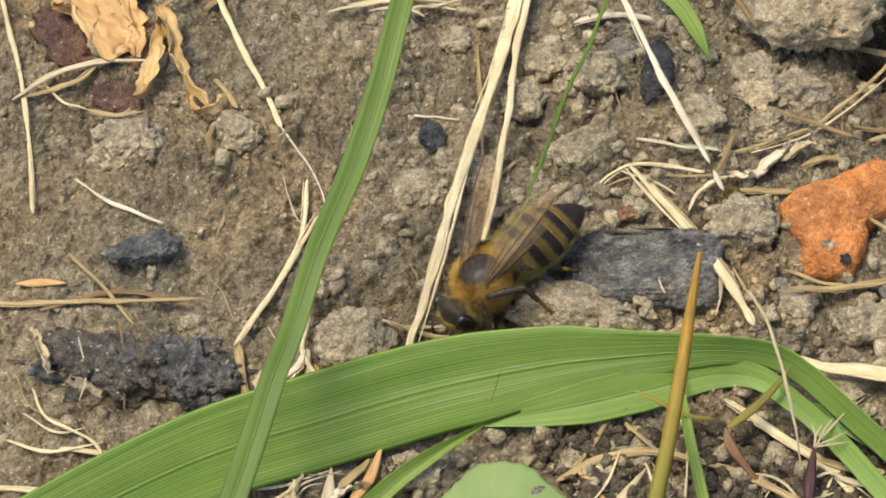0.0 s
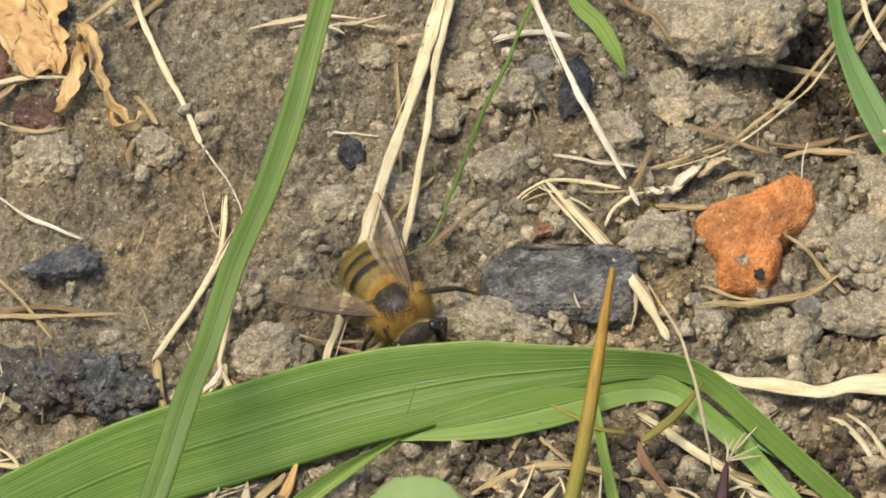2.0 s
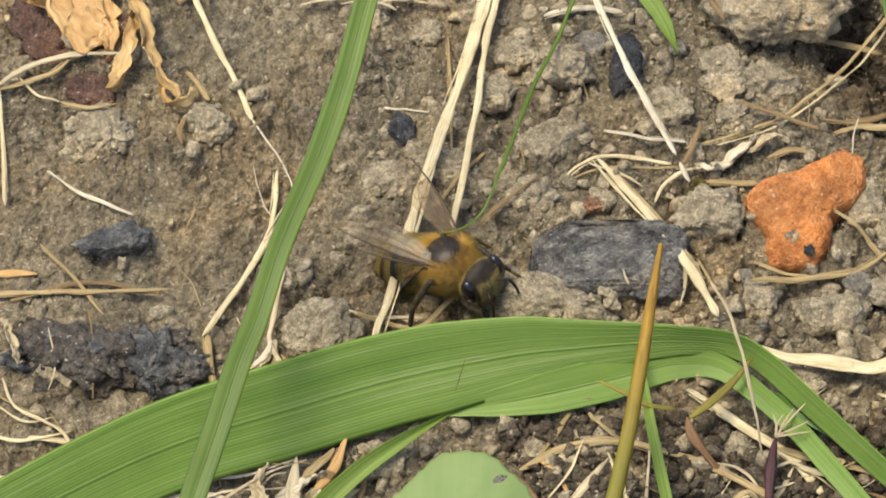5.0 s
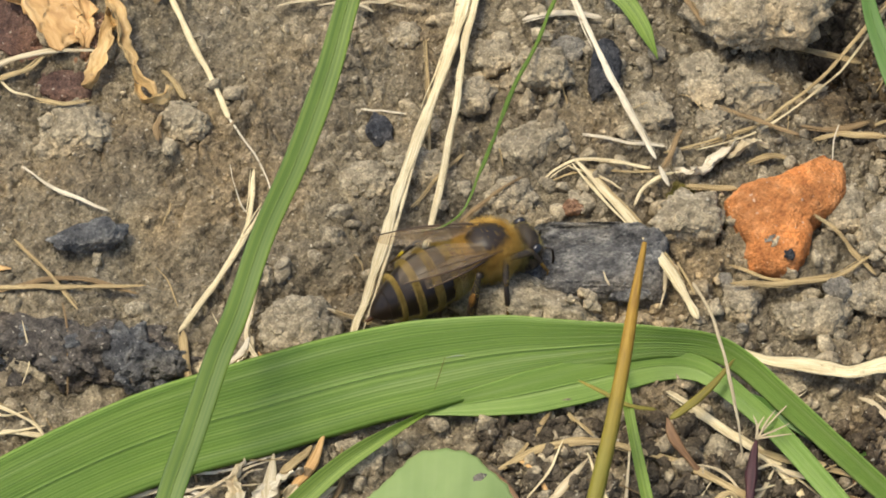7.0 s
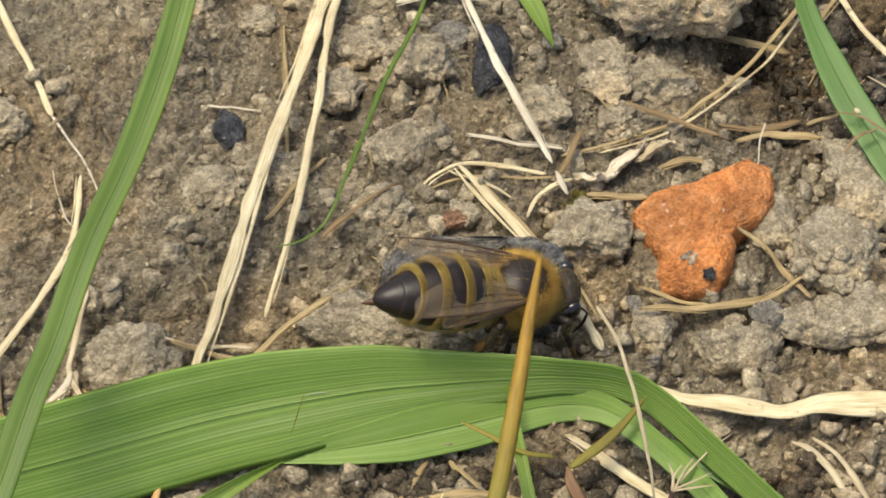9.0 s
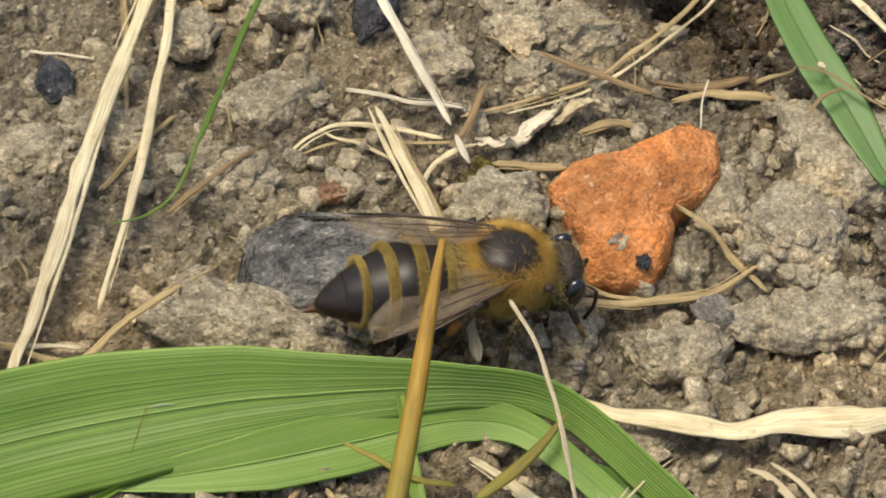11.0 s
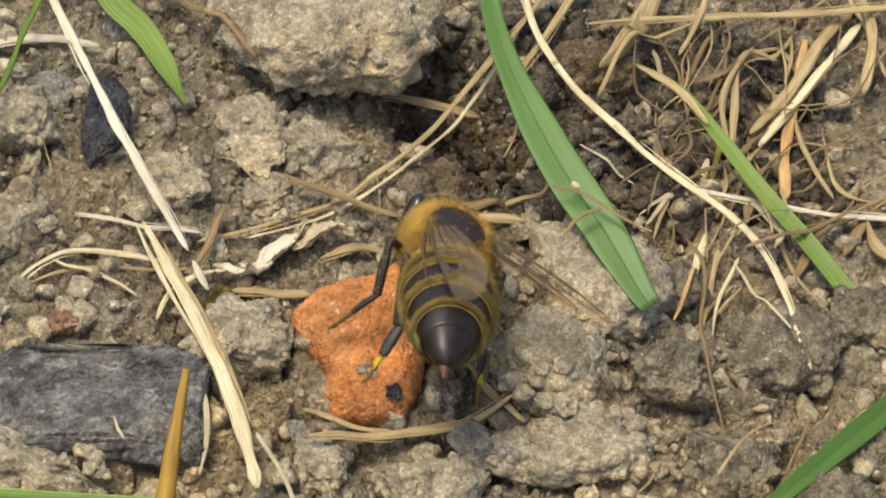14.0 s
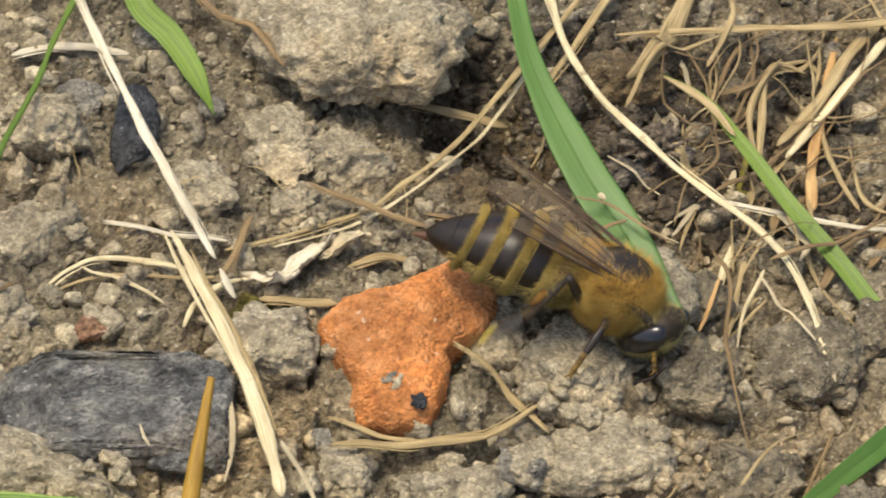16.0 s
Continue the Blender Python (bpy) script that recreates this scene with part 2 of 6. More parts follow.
def leafy(name, dark, mid, light, veins=26.0, through_light=0.35, brown=0.0, lines=14.0, line_tone=0.5, vein_tone=0.85):
    """A living blade: fine lengthwise veins, paler stripes, slight blotches; light passes through it."""
    m, nt, b = shader(name)
    uv = coords(nt, "UV")
    sep = nt.nodes.new("ShaderNodeSeparateXYZ")
    link(nt, uv, sep.inputs[0])
    mp = nt.nodes.new("ShaderNodeMapping")
    mp.inputs["Scale"].default_value = (0.02, veins, 1)
    link(nt, uv, mp.inputs["Vector"])
    vein = noise_node(nt, mp.outputs[0], 1.0, 2.0, 0.6)
    mp2 = nt.nodes.new("ShaderNodeMapping")
    mp2.inputs["Scale"].default_value = (0.03, 5.0, 1)
    link(nt, uv, mp2.inputs["Vector"])
    stripe = noise_node(nt, mp2.outputs[0], 1.0, 2.0, 0.5)
    fine = nt.nodes.new("ShaderNodeTexWave")
    fine.wave_type, fine.bands_direction, fine.wave_profile = "BANDS", "Y", "SIN"
    fine.inputs["Scale"].default_value = 0.314 * lines
    fine.inputs["Distortion"].default_value, fine.inputs["Detail"].default_value, fine.inputs["Detail Scale"].default_value = 1.2, 2.0, 0.6
    mp3 = nt.nodes.new("ShaderNodeMapping")
    mp3.inputs["Scale"].default_value = (0.012, 1.0, 1)
    link(nt, uv, mp3.inputs["Vector"])
    link(nt, mp3.outputs[0], fine.inputs["Vector"])
    co = coords(nt)
    blot = noise_node(nt, co, 160.0, 4.0, 0.6)
    col = ramp(nt, stripe.outputs[0], [(0.32, dark), (0.52, mid), (0.72, light)])
    col = mix(nt, "MULTIPLY", vein_tone, col, ramp(nt, vein.outputs[0], [(0.36, (0.62, 0.7, 0.55)), (0.5, (1.0, 1.0, 1.0)), (0.66, (1.4, 1.27, 1.35))]))
    col = mix(nt, "MULTIPLY", line_tone, col, ramp(nt, fine.outputs["Fac"], [(0.0, (0.95, 0.97, 0.93)), (0.55, (1.0, 1.0, 1.0)), (1.0, (1.5, 1.32, 1.7))]))
    col = mix(nt, "MULTIPLY", 0.6, col, ramp(nt, blot.outputs[0], [(0.3, (0.75, 0.8, 0.7)), (0.65, (1.12, 1.08, 1.05))]))
    if brown:
        sp = noise_node(nt, co, 420.0, 3.0)
        col = mix(nt, "MIX", ramp(nt, sp.outputs[0], [(0.60, (0, 0, 0)), (0.72, (brown,) * 3)]), col, (0.25, 0.14, 0.04))
    link(nt, col, b.inputs["Base Color"])
    b.inputs["Roughness"].default_value = 0.42
    b.inputs["Specular IOR Level"].default_value = 0.45
    bump(nt, vein.outputs[0], b, 0.22, 0.0001)
    tr = nt.nodes.new("ShaderNodeBsdfTranslucent")
    link(nt, col, tr.inputs[0])
    mx = nt.nodes.new("ShaderNodeMixShader")
    mx.inputs[0].default_value = through_light
    link(nt, b.outputs[0], mx.inputs[1])
    link(nt, tr.outputs[0], mx.inputs[2])
    link(nt, mx.outputs[0], nt.nodes["Material Output"].inputs[0])
    return m


def plain(name, a, c, scale, rough=0.5, metal=0.0, gloss=0.5, relief=0.0, stretch=(1, 1, 1), bump_size=0.00005):
    """Two tones by a fine noise in the thing's own space."""
    m, nt, b = shader(name)
    co = coords(nt)
    mp = nt.nodes.new("ShaderNodeMapping")
    mp.inputs["Scale"].default_value = stretch
    link(nt, co, mp.inputs["Vector"])
    n = noise_node(nt, mp.outputs[0], scale, 5.0, 0.6)
    link(nt, ramp(nt, n.outputs[0], [(0.32, a), (0.68, c)]), b.inputs["Base Color"])
    b.inputs["Roughness"].default_value, b.inputs["Metallic"].default_value = rough, metal
    b.inputs["Specular IOR Level"].default_value = gloss
    if relief:
        bump(nt, n.outputs[0], b, relief, bump_size)
    return m


SOIL = earthy("soil", (0.132, 0.108, 0.071), (0.245, 0.205, 0.135), (0.37, 0.317, 0.22), brown_area=(37.0, 14.5, 17.0, 12.0))
CLOD = earthy("dry_clod", (0.265, 0.222, 0.145), (0.40, 0.34, 0.228), (0.50, 0.435, 0.305), relief=0.55)
DARK_SOIL = earthy("dark_soil", (0.06, 0.048, 0.034), (0.125, 0.102, 0.07), (0.22, 0.185, 0.132))
DARK_EARTH = earthy("damp_earth", (0.06, 0.053, 0.046), (0.125, 0.11, 0.092), (0.21, 0.186, 0.152), big=260.0)
PEBBLE = earthy("pebble_stone", (0.17, 0.155, 0.125), (0.25, 0.23, 0.185), (0.31, 0.285, 0.23), rough=0.8)
CHARCOAL = earthy("charcoal", (0.045, 0.046, 0.047), (0.115, 0.117, 0.116), (0.22, 0.22, 0.205), speck=(0.3, 0.29, 0.26), rough=0.75, big=320.0)
CHARRED_WOOD = earthy("charred_wood", (0.05, 0.048, 0.045), (0.18, 0.174, 0.16), (0.345, 0.33, 0.29), speck=(0.36, 0.34, 0.29), rough=0.8, big=320.0, stretch=(0.75, 1.0, 1.0), grit_tone=0.75, relief=0.95)
BLACKSTONE = earthy("coal", (0.02, 0.021, 0.024), (0.045, 0.047, 0.052), (0.10, 0.10, 0.103), speck=(0.2, 0.19, 0.17), rough=0.5)
BRICK = earthy("brick", (0.42, 0.15, 0.045), (0.62, 0.25, 0.08), (0.70, 0.33, 0.135), speck=(0.62, 0.42, 0.27), rough=0.92, big=260.0, grit_tone=0.42, relief=0.8)
RUST = earthy("rusty_crumb", (0.16, 0.085, 0.045), (0.29, 0.165, 0.095), (0.42, 0.27, 0.17))
REDBROWN = earthy("red_brown_husk", (0.06, 0.032, 0.024), (0.13, 0.075, 0.055), (0.2, 0.125, 0.09), rough=0.6)
STRAW = fibrous("pale_straw", (0.40, 0.31, 0.15), (0.70, 0.60, 0.36), (0.85, 0.78, 0.56))
WHITE_STRAW = fibrous("bleached_straw", (0.42, 0.36, 0.23), (0.68, 0.61, 0.45), (0.84, 0.79, 0.64))
OLD_STRAW = fibrous("weathered_straw", (0.17, 0.12, 0.048), (0.40, 0.30, 0.14), (0.61, 0.49, 0.265))
BROWN_STRAW = fibrous("brown_stalk", (0.105, 0.068, 0.028), (0.235, 0.157, 0.07), (0.375, 0.27, 0.13))
BARK = fibrous("orange_bark", (0.34, 0.17, 0.055), (0.55, 0.34, 0.13), (0.68, 0.48, 0.24), spot_amount=0.8, streak=5.0)
PAPER = fibrous("papery_husk", (0.38, 0.30, 0.165), (0.58, 0.49, 0.31), (0.76, 0.68, 0.49), spot_amount=0.3, streak=6.0)
DRY_LEAF = fibrous("curled_dry_leaf", (0.34, 0.2, 0.07), (0.55, 0.38, 0.16), (0.7, 0.53, 0.28), streak=4.0)
LEAF = leafy("broad_grass", (0.195, 0.335, 0.05), (0.26, 0.405, 0.075), (0.37, 0.50, 0.15), veins=58.0, lines=30.0, line_tone=0.8, vein_tone=0.5, through_light=0.42)
LEAF_PALE = leafy("young_grass", (0.16, 0.255, 0.035), (0.225, 0.335, 0.055), (0.31, 0.42, 0.095), veins=12.0, through_light=0.4)
LEAF_BLUE = leafy("bluish_grass", (0.095, 0.20, 0.034), (0.12, 0.235, 0.042), (0.15, 0.27, 0.055), veins=7.0, lines=11.0, line_tone=0.08, vein_tone=0.15)
OVAL = leafy("soft_leaf", (0.285, 0.385, 0.135), (0.30, 0.405, 0.145), (0.325, 0.43, 0.16), veins=3.0, vein_tone=0.12, line_tone=0.06)
OLIVE = fibrous("olive_stalk", (0.13, 0.12, 0.015), (0.21, 0.18, 0.022), (0.28, 0.23, 0.035), spot_amount=0.4, streak=3.0)
RUST_TIP = fibrous("rusty_tip", (0.20, 0.105, 0.010), (0.32, 0.185, 0.018), (0.40, 0.25, 0.03), spot_amount=0.4, streak=3.0, fade=(5.0, 15.0, (0.20, 0.175, 0.022)))
RUSTY_STALK = fibrous("rusty_stalk", (0.11, 0.055, 0.025), (0.2, 0.11, 0.05), (0.29, 0.18, 0.085), streak=3.0)
PURPLE = fibrous("purple_bud", (0.03, 0.012, 0.014), (0.07, 0.024, 0.03), (0.13, 0.05, 0.05), streak=4.0)
STEM = leafy("green_stalk", (0.11, 0.195, 0.02), (0.145, 0.235, 0.028), (0.185, 0.275, 0.04), veins=6.0, lines=5.0, line_tone=0.2)
RED_FLECK = earthy("red_fleck", (0.2, 0.03, 0.015), (0.34, 0.06, 0.03), (0.42, 0.12, 0.06))
LEAF_SCUFF = leafy("bruised_grass", (0.36, 0.42, 0.24), (0.42, 0.48, 0.3), (0.5, 0.55, 0.38), veins=6.0, line_tone=0.1)
RUST_GREY = earthy("dry_seed_head", (0.09, 0.07, 0.05), (0.21, 0.17, 0.125), (0.34, 0.285, 0.215))
MOSS = earthy("moss", (0.05, 0.05, 0.01), (0.12, 0.1, 0.02), (0.2, 0.17, 0.05))


# ---- the ground: one sheet, lumpy near the insect, flat and coarse towards the horizon ----
# broad swells of the soil: x, y, half width, half depth, height
SWELLS = [(20.67, 15.58, 3.4, 5.33, 0.2), (-9.29, 16.38, 5.5, 5.71, 1), (-5.36, -1.17, 4.5, 4.57, 0.8), (35.64, 1.98, 4.2, 5.84, 1.6),
          (11.18, 11.5, 3, 4.82, 0.7), (-18.07, 6.35, 6, 5.08, 0.5), (38.08, -2, 5, 3.81, 0.8), (31.6, 17.6, 2.9, 3.4, -5.5), (33.94, 12.32, 2.8, 2.79, -2.6), (41.92, 7.6, 1.8, 1.78, -1.4),
          (47.25, 16.08, 7, 6.35, -2.4), (28.24, -4.14, 5, 2.03, -0.6), (2.77, -6.38, 3, 3.81, -0.5), (6.37, -15.93, 6, 2.79, -1.2),
          (-17.55, -1.83, 4, 1.52, -0.5), (16.02, 6.45, 6, 1.78, -0.4)]


def ground(x, y):
    """The soil's height at x, y, all in millimetres."""
    x, y = np.asarray(x, float), np.asarray(y, float)
    shape = x.shape
    x, y = x.ravel(), y.ravel()
    p = np.stack([x, y, np.zeros_like(x)], 1)
    wx, wy = x + 1.1 * fbm(p, 2.4, 4, 11, 0.6), y + 1.1 * fbm(p, 2.4, 4, 21, 0.6)
    near = np.exp(-(np.maximum(0, np.hypot((x - 10) / 60, (y + 1) / 46) - 1)) ** 2 * 4)
    h = 0.55 * fbm(p, 13.0, 3, 31)
    for cx, cy, a, c, up in SWELLS:
        h += up * np.exp(-(((x - cx) / a) ** 2 + ((y - cy) / c) ** 2) ** 1.4)
    rough = 0.85 + 0.3 / (1 + np.exp(-(x - 2) / 5)) + 0.25 * fbm(p, 9.0, 2, 41)
    for size, amp, seed in ((4.6, 0.85, 51), (2.3, 0.74, 61), (1.15, 0.46, 71), (0.6, 0.18, 81)):
        d, r = cells(wx, wy, size, seed)
        d = d / (0.5 + 0.42 * r)
        h += rough * amp * (0.25 + 0.75 * r) * np.maximum(0, 1 - np.minimum(d, 1) ** 2) ** 0.7 * near
    h += 0.15 * fbm(p, 1.1, 4, 91, 0.55) * near
    return (h - 0.75).reshape(shape)


def spaced(lo, hi, step, reach):
    """Even steps from lo to hi, then growing ones out to reach on both sides."""
    mid = np.arange(lo, hi, step)
    grow = np.geomspace(step * 2, reach, 46)
    return np.concatenate([lo - grow[::-1], mid, hi + grow])


gx, gy = spaced(-40, 58, 0.12, 900000.0), spaced(-33, 36, 0.13, 900000.0)
GX, GY = np.meshgrid(gx, gy, indexing="ij")
GZ = np.zeros(GX.shape)
close = (np.abs(GX) < 200) & (np.abs(GY) < 200)
GZ[close] = ground(GX[close], GY[close])
ni, nj = GX.shape
qi, qj = np.meshgrid(np.arange(ni - 1), np.arange(nj - 1), indexing="ij")
gf = np.stack([qi * nj + qj, (qi + 1) * nj + qj, (qi + 1) * nj + qj + 1, qi * nj + qj + 1], -1).reshape(-1, 4)
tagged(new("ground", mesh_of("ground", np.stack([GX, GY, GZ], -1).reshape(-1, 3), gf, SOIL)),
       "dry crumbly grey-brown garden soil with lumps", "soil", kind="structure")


def height(x, y):
    return float(ground(np.array([x]), np.array([y]))[0])


LUMPS = []


def surface(x, y):
    """The top of the soil and of the lumps that lie on it."""
    z = ground(x, y)
    for cx, cy, cz, a, c, h, turn in LUMPS:
        co, si = math.cos(radians(turn)), math.sin(radians(turn))
        u, w = ((x - cx) * co + (y - cy) * si) / a, ((y - cy) * co - (x - cx) * si) / c
        z = np.maximum(z, np.where(u * u + w * w < 1, cz + h * np.sqrt(np.maximum(0, 1 - u * u - w * w)), -9.0))
    return z


# ---- lumps ----
def lump_mesh(name, size, material, seed, sub=4, rough=0.22, grain=1.6, flat=0.0, facets=0):
    """An uneven lump about the origin, with half sizes in mm, wrinkled and pitted; facets cut it like a broken stone."""
    v, f = BALLS[sub]
    v = v.copy()
    rng = np.random.RandomState(seed)
    for _ in range(facets):
        n = rng.normal(size=3)
        n /= np.linalg.norm(n)
        d = v @ n
        cut = rng.uniform(0.55, 0.85)
        v -= np.maximum(0, d - cut)[:, None] * n * 0.92
    s = np.array(size, float)
    p = v * s
    off = np.array([seed * 3.7, seed * 1.9, seed * 2.3])
    m = float(s.min())
    k = 1 + rough * fbm(p + off, grain * m, 5, seed, 0.6) + 0.06 * fbm(p + off, 0.5, 3, seed + 5, 0.7)
    p = p * k[:, None]
    if flat:
        p[:, 2] = np.where(p[:, 2] > flat * s[2], flat * s[2] + (p[:, 2] - flat * s[2]) * 0.35, p[:, 2])
    return mesh_of(name, p, f, material)


def lump(name, x, y, size, material, seed, label, category, group="", turn=0.0, sink=0.35, **kw):
    ob = new(name, lump_mesh(name, size, material, seed, **kw))
    z = height(x, y) + size[2] * (1 - 2 * sink)
    ob.matrix_world = pose(x * MM, y * MM, z * MM, 0, 0, turn)
    LUMPS.append((x, y, z, size[0], size[1], size[2], turn))
    return tagged(ob, label, category, group)


# clods that stand out: x, y, half sizes, turn
CLODS = [(25.73, 20.33, 5.2, 5.1, 2.5, 0), (9.7, -5.9, 6.6, 2.3, 2.5, -6), (25.02, 13.03, 2.3, 2.11, 1.5, 20), (28.79, -6.2, 2.7, 1.76, 1.6, 5),
         (33.21, -5.1, 1.7, 1.36, 1.2, 0), (36.38, -4.73, 3.2, 2.11, 1.5, 12), (45.67, 19.6, 2, 1.86, 1.4, 0), (46.46, 1.62, 3, 2.46, 1.7, 30),
         (20.9, 1.22, 2.4, 2.25, 1.5, 10), (-5.58, -8.16, 2.7, 2.78, 1.6, 0), (40.3, -0.83, 2.3, 1.5, 1.5, 0), (10.62, 14.02, 2.3, 2.01, 1.4, 0),
         (10.24, 8.17, 2.9, 1.86, 1.4, 8), (-14.3, 9.79, 1.8, 1.9, 1.3, 0), (22.2, 13.99, 1.9, 2.68, 1, -10), (30.67, 11.38, 2.2, 1.71, 1.4, -15),
         (37.48, 4.52, 3.6, 3.23, 1.9, -40), (34.65, -0.6, 2.8, 3.02, 1.7, 0), (43.12, -5.24, 2.4, 2.05, 1.3, 0), (50.17, 3.68, 2.2, 2.25, 1.5, 0),
         (-8.23, -3.81, 1.1, 0.96, 0.8, 0), (24.1, -5.19, 1.3, 1.6, 1, 0), (41.22, 5.03, 1.9, 1.71, 1.4, 0), (-22.4, 9.17, 2.6, 2.41, 1, 0),
         (2.36, 6.34, 1.7, 1.45, 1, 0), (7.09, 16.69, 1.8, 1.55, 1.1, 0), (5.7, 12.65, 1.5, 1.49, 0.9, 0), (8.64, 3.28, 1.6, 1.35, 0.9, 0),
         (-1.43, 4.91, 2, 1.9, 0.9, 25), (33.48, 10.57, 1.5, 1.31, 1, 0), (47.05, -7.85, 2.4, 2.08, 1.2, 0), (18.09, 10.96, 1.7, 1.74, 1, 0),
         (22.54, 10.59, 1.4, 1.35, 0.9, 0), (31.55, 2.19, 1.5, 2.05, 1.3, 0), (45.73, 7.4, 1.3, 1.16, 1, 0), (-3.74, 20.6, 1.8, 1.6, 1, 0),
         (0.65, 18.94, 1.3, 1.21, 0.9, 0), (6.34, -3.08, 1.3, 1.1, 0.8, 0), (39.19, 18.61, 2.3, 1.56, 1.4, 0), (38.05, 23.64, 1.2, 1.18, 0.6, 0),
         (-23.83, -10.61, 2, 1.35, 0.9, 0), (-18.46, -16.46, 1.3, 1.21, 0.5, 0), (-22.08, -18.81, 1.3, 1.21, 0.5, 0), (13.27, -16.39, 1.3, 1.04, 0.6, 0),
         (9.25, -16.66, 1.1, 0.9, 0.6, 0), (22.16, -16.37, 1.9, 1.25, 0.8, 0), (-1.23, -17.97, 2, 1.39, 0.8, 0), (27.06, -11.57, 1.6, 1.15, 0.7, 0)]
KNOBS = {m: [lump_mesh("crumb", (1, 1, 0.8), m, 801 + k, sub=3, rough=0.35, grain=0.8, facets=3) for k in range(4)] for m in (CLOD, SOIL)}
for i, (x, y, a, c, h, turn) in enumerate(CLODS):
    big = a > 2.6
    clod = lump("soil_clod", x, y, (a, c, h), SOIL if x > 40 or (x > 28 and y > 8) else CLOD, 100 + i,
         "large rough grey-brown clod of dry soil" if big else "small crumbly grey-brown soil clod lying on the ground",
         "soil clod", "soil clods", turn, sink=0.30 if i < 2 else 0.40, sub=5, rough=0.15 if big else 0.22, grain=0.9, facets=0 if i == 0 else 4)
    # smaller crumbs that have dried fast to it
    g = np.random.RandomState(900 + i)
    for k in range(11 if big else 5 if a > 1.4 else 0):
        u, w = g.uniform(0, 360), math.sqrt(g.uniform(0.1, 0.8))
        s = g.uniform(0.12, 0.26) * min(a, c, 2.6) * 1.1
        knob = part("crumb", KNOBS[SOIL if x > 40 or (x > 28 and y > 8) else CLOD][k % 4], clod)
        knob.matrix_basis = pose(w * a * math.cos(radians(u)) * 0.9 * MM, w * c * math.sin(radians(u)) * 0.9 * MM, (h * math.sqrt(1 - w * w) * 0.82 - 0.25 * s) * MM, 0, 0, g.uniform(0, 360)) @ Matrix.Diagonal((s, s * g.uniform(0.7, 1.1), s * 0.75, 1))


# pebbles and dark stones
lump("pebble", 12.5, 17.0, (1.55, 1.35, 1.0), PEBBLE, 201, "smooth flat grey-green pebble half sunk in soil", "pebble", "pebbles", 12, rough=0.1, facets=6)
lump("pebble", 18.74, 16.36, (0.7, 0.65, 0.5), PEBBLE, 202, "small smooth grey pebble on the soil", "pebble", "pebbles", rough=0.1)
lump("pebble", 16.13, 21.51, (1, 0.86, 0.7), PEBBLE, 203, "smooth pale grey pebble among straw", "pebble", "pebbles", rough=0.1, facets=5)
lump("pebble", 23.27, -2.92, (0.8, 1.15, 0.7), PEBBLE, 204, "angular pale grey pebble beside the brick", "pebble", "pebbles", rough=0.12, facets=8)
lump("pebble", 24.34, -7.48, (0.5, 0.4, 0.4), PEBBLE, 205, "tiny grey pebble on the soil", "pebble", "pebbles", rough=0.12, facets=8)
lump("coal_stone", -0.74, 10.02, (1, 1.85, 0.55), BLACKSTONE, 211, "black glossy angular coal splinter in the soil", "coal", "coal splinters", 18, rough=0.05, facets=22, sink=0.1)
lump("coal_stone", 15.05, 15.0, (1.75, 3.2, 0.9), BLACKSTONE, 212, "black angular coal stone under a pale stem", "coal", "coal splinters", -8, rough=0.05, facets=22, sink=-0.1)
kicked_stone = lump("pebble", 31.5, -4.84, (1.5, 1.3, 1.05), PEBBLE, 213, "small grey pitted stone between clods", "pebble", "pebbles", rough=0.32, grain=0.7, facets=6, sink=-0.02)
lump("charcoal_piece", -20.33, -0.01, (2.7, 1.42, 0.9), CHARCOAL, 221, "small dark grey charcoal piece sunk in soil", "charcoal", "charcoal pieces", 14, rough=0.22, grain=1.2, facets=12, sink=0.42)


def charred_lump():
    """The large crumbling lump: a body, and flat flakes that stick out of it."""
    thing = empty_thing("charcoal_piece", "large dark crumbling charred lump coated with soil", "charcoal", "charcoal pieces", (-20.76, -9.53, height(-20.76, -9.53) + 0.2))
    thing.rotation_euler = (0, 0, radians(-4))
    part("body", lump_mesh("body", (7.4, 2.7, 1.7), DARK_EARTH, 222, sub=5, rough=0.3, grain=0.9), thing)
    g = np.random.RandomState(8)
    for i in range(26):
        x, y = g.uniform(-6.3, 6.3), g.uniform(-2.0, 2.0)
        up = 1 - (x / 7.4) ** 2 - (y / 2.7) ** 2
        if up < 0.08:
            continue
        s = g.uniform(0.5, 1.25)
        ob = part("flake", lump_mesh("flake", (s * 1.5, s * 0.8, s * 0.4), CHARCOAL if i % 3 else DARK_EARTH, 700 + i, sub=3, rough=0.22, grain=0.8, facets=8), thing)
        ob.matrix_basis = pose(x * MM, y * MM, (1.55 * math.sqrt(up)) * MM, g.uniform(-35, 35), g.uniform(-30, 30), g.uniform(0, 180))
    LUMPS.append((-20.76, -9.53, height(-20.76, -9.53) + 0.2, 7.2, 2.6, 1.6, -4))


charred_lump()
lump("charcoal_piece", -16.06, -9.73, (2.6, 2.39, 1.5), CHARCOAL, 223, "dark grey flaking charcoal chunk beside the charred lump", "charcoal", "charcoal pieces", 15, sub=5, rough=0.34, grain=0.8, facets=4, sink=0.40)


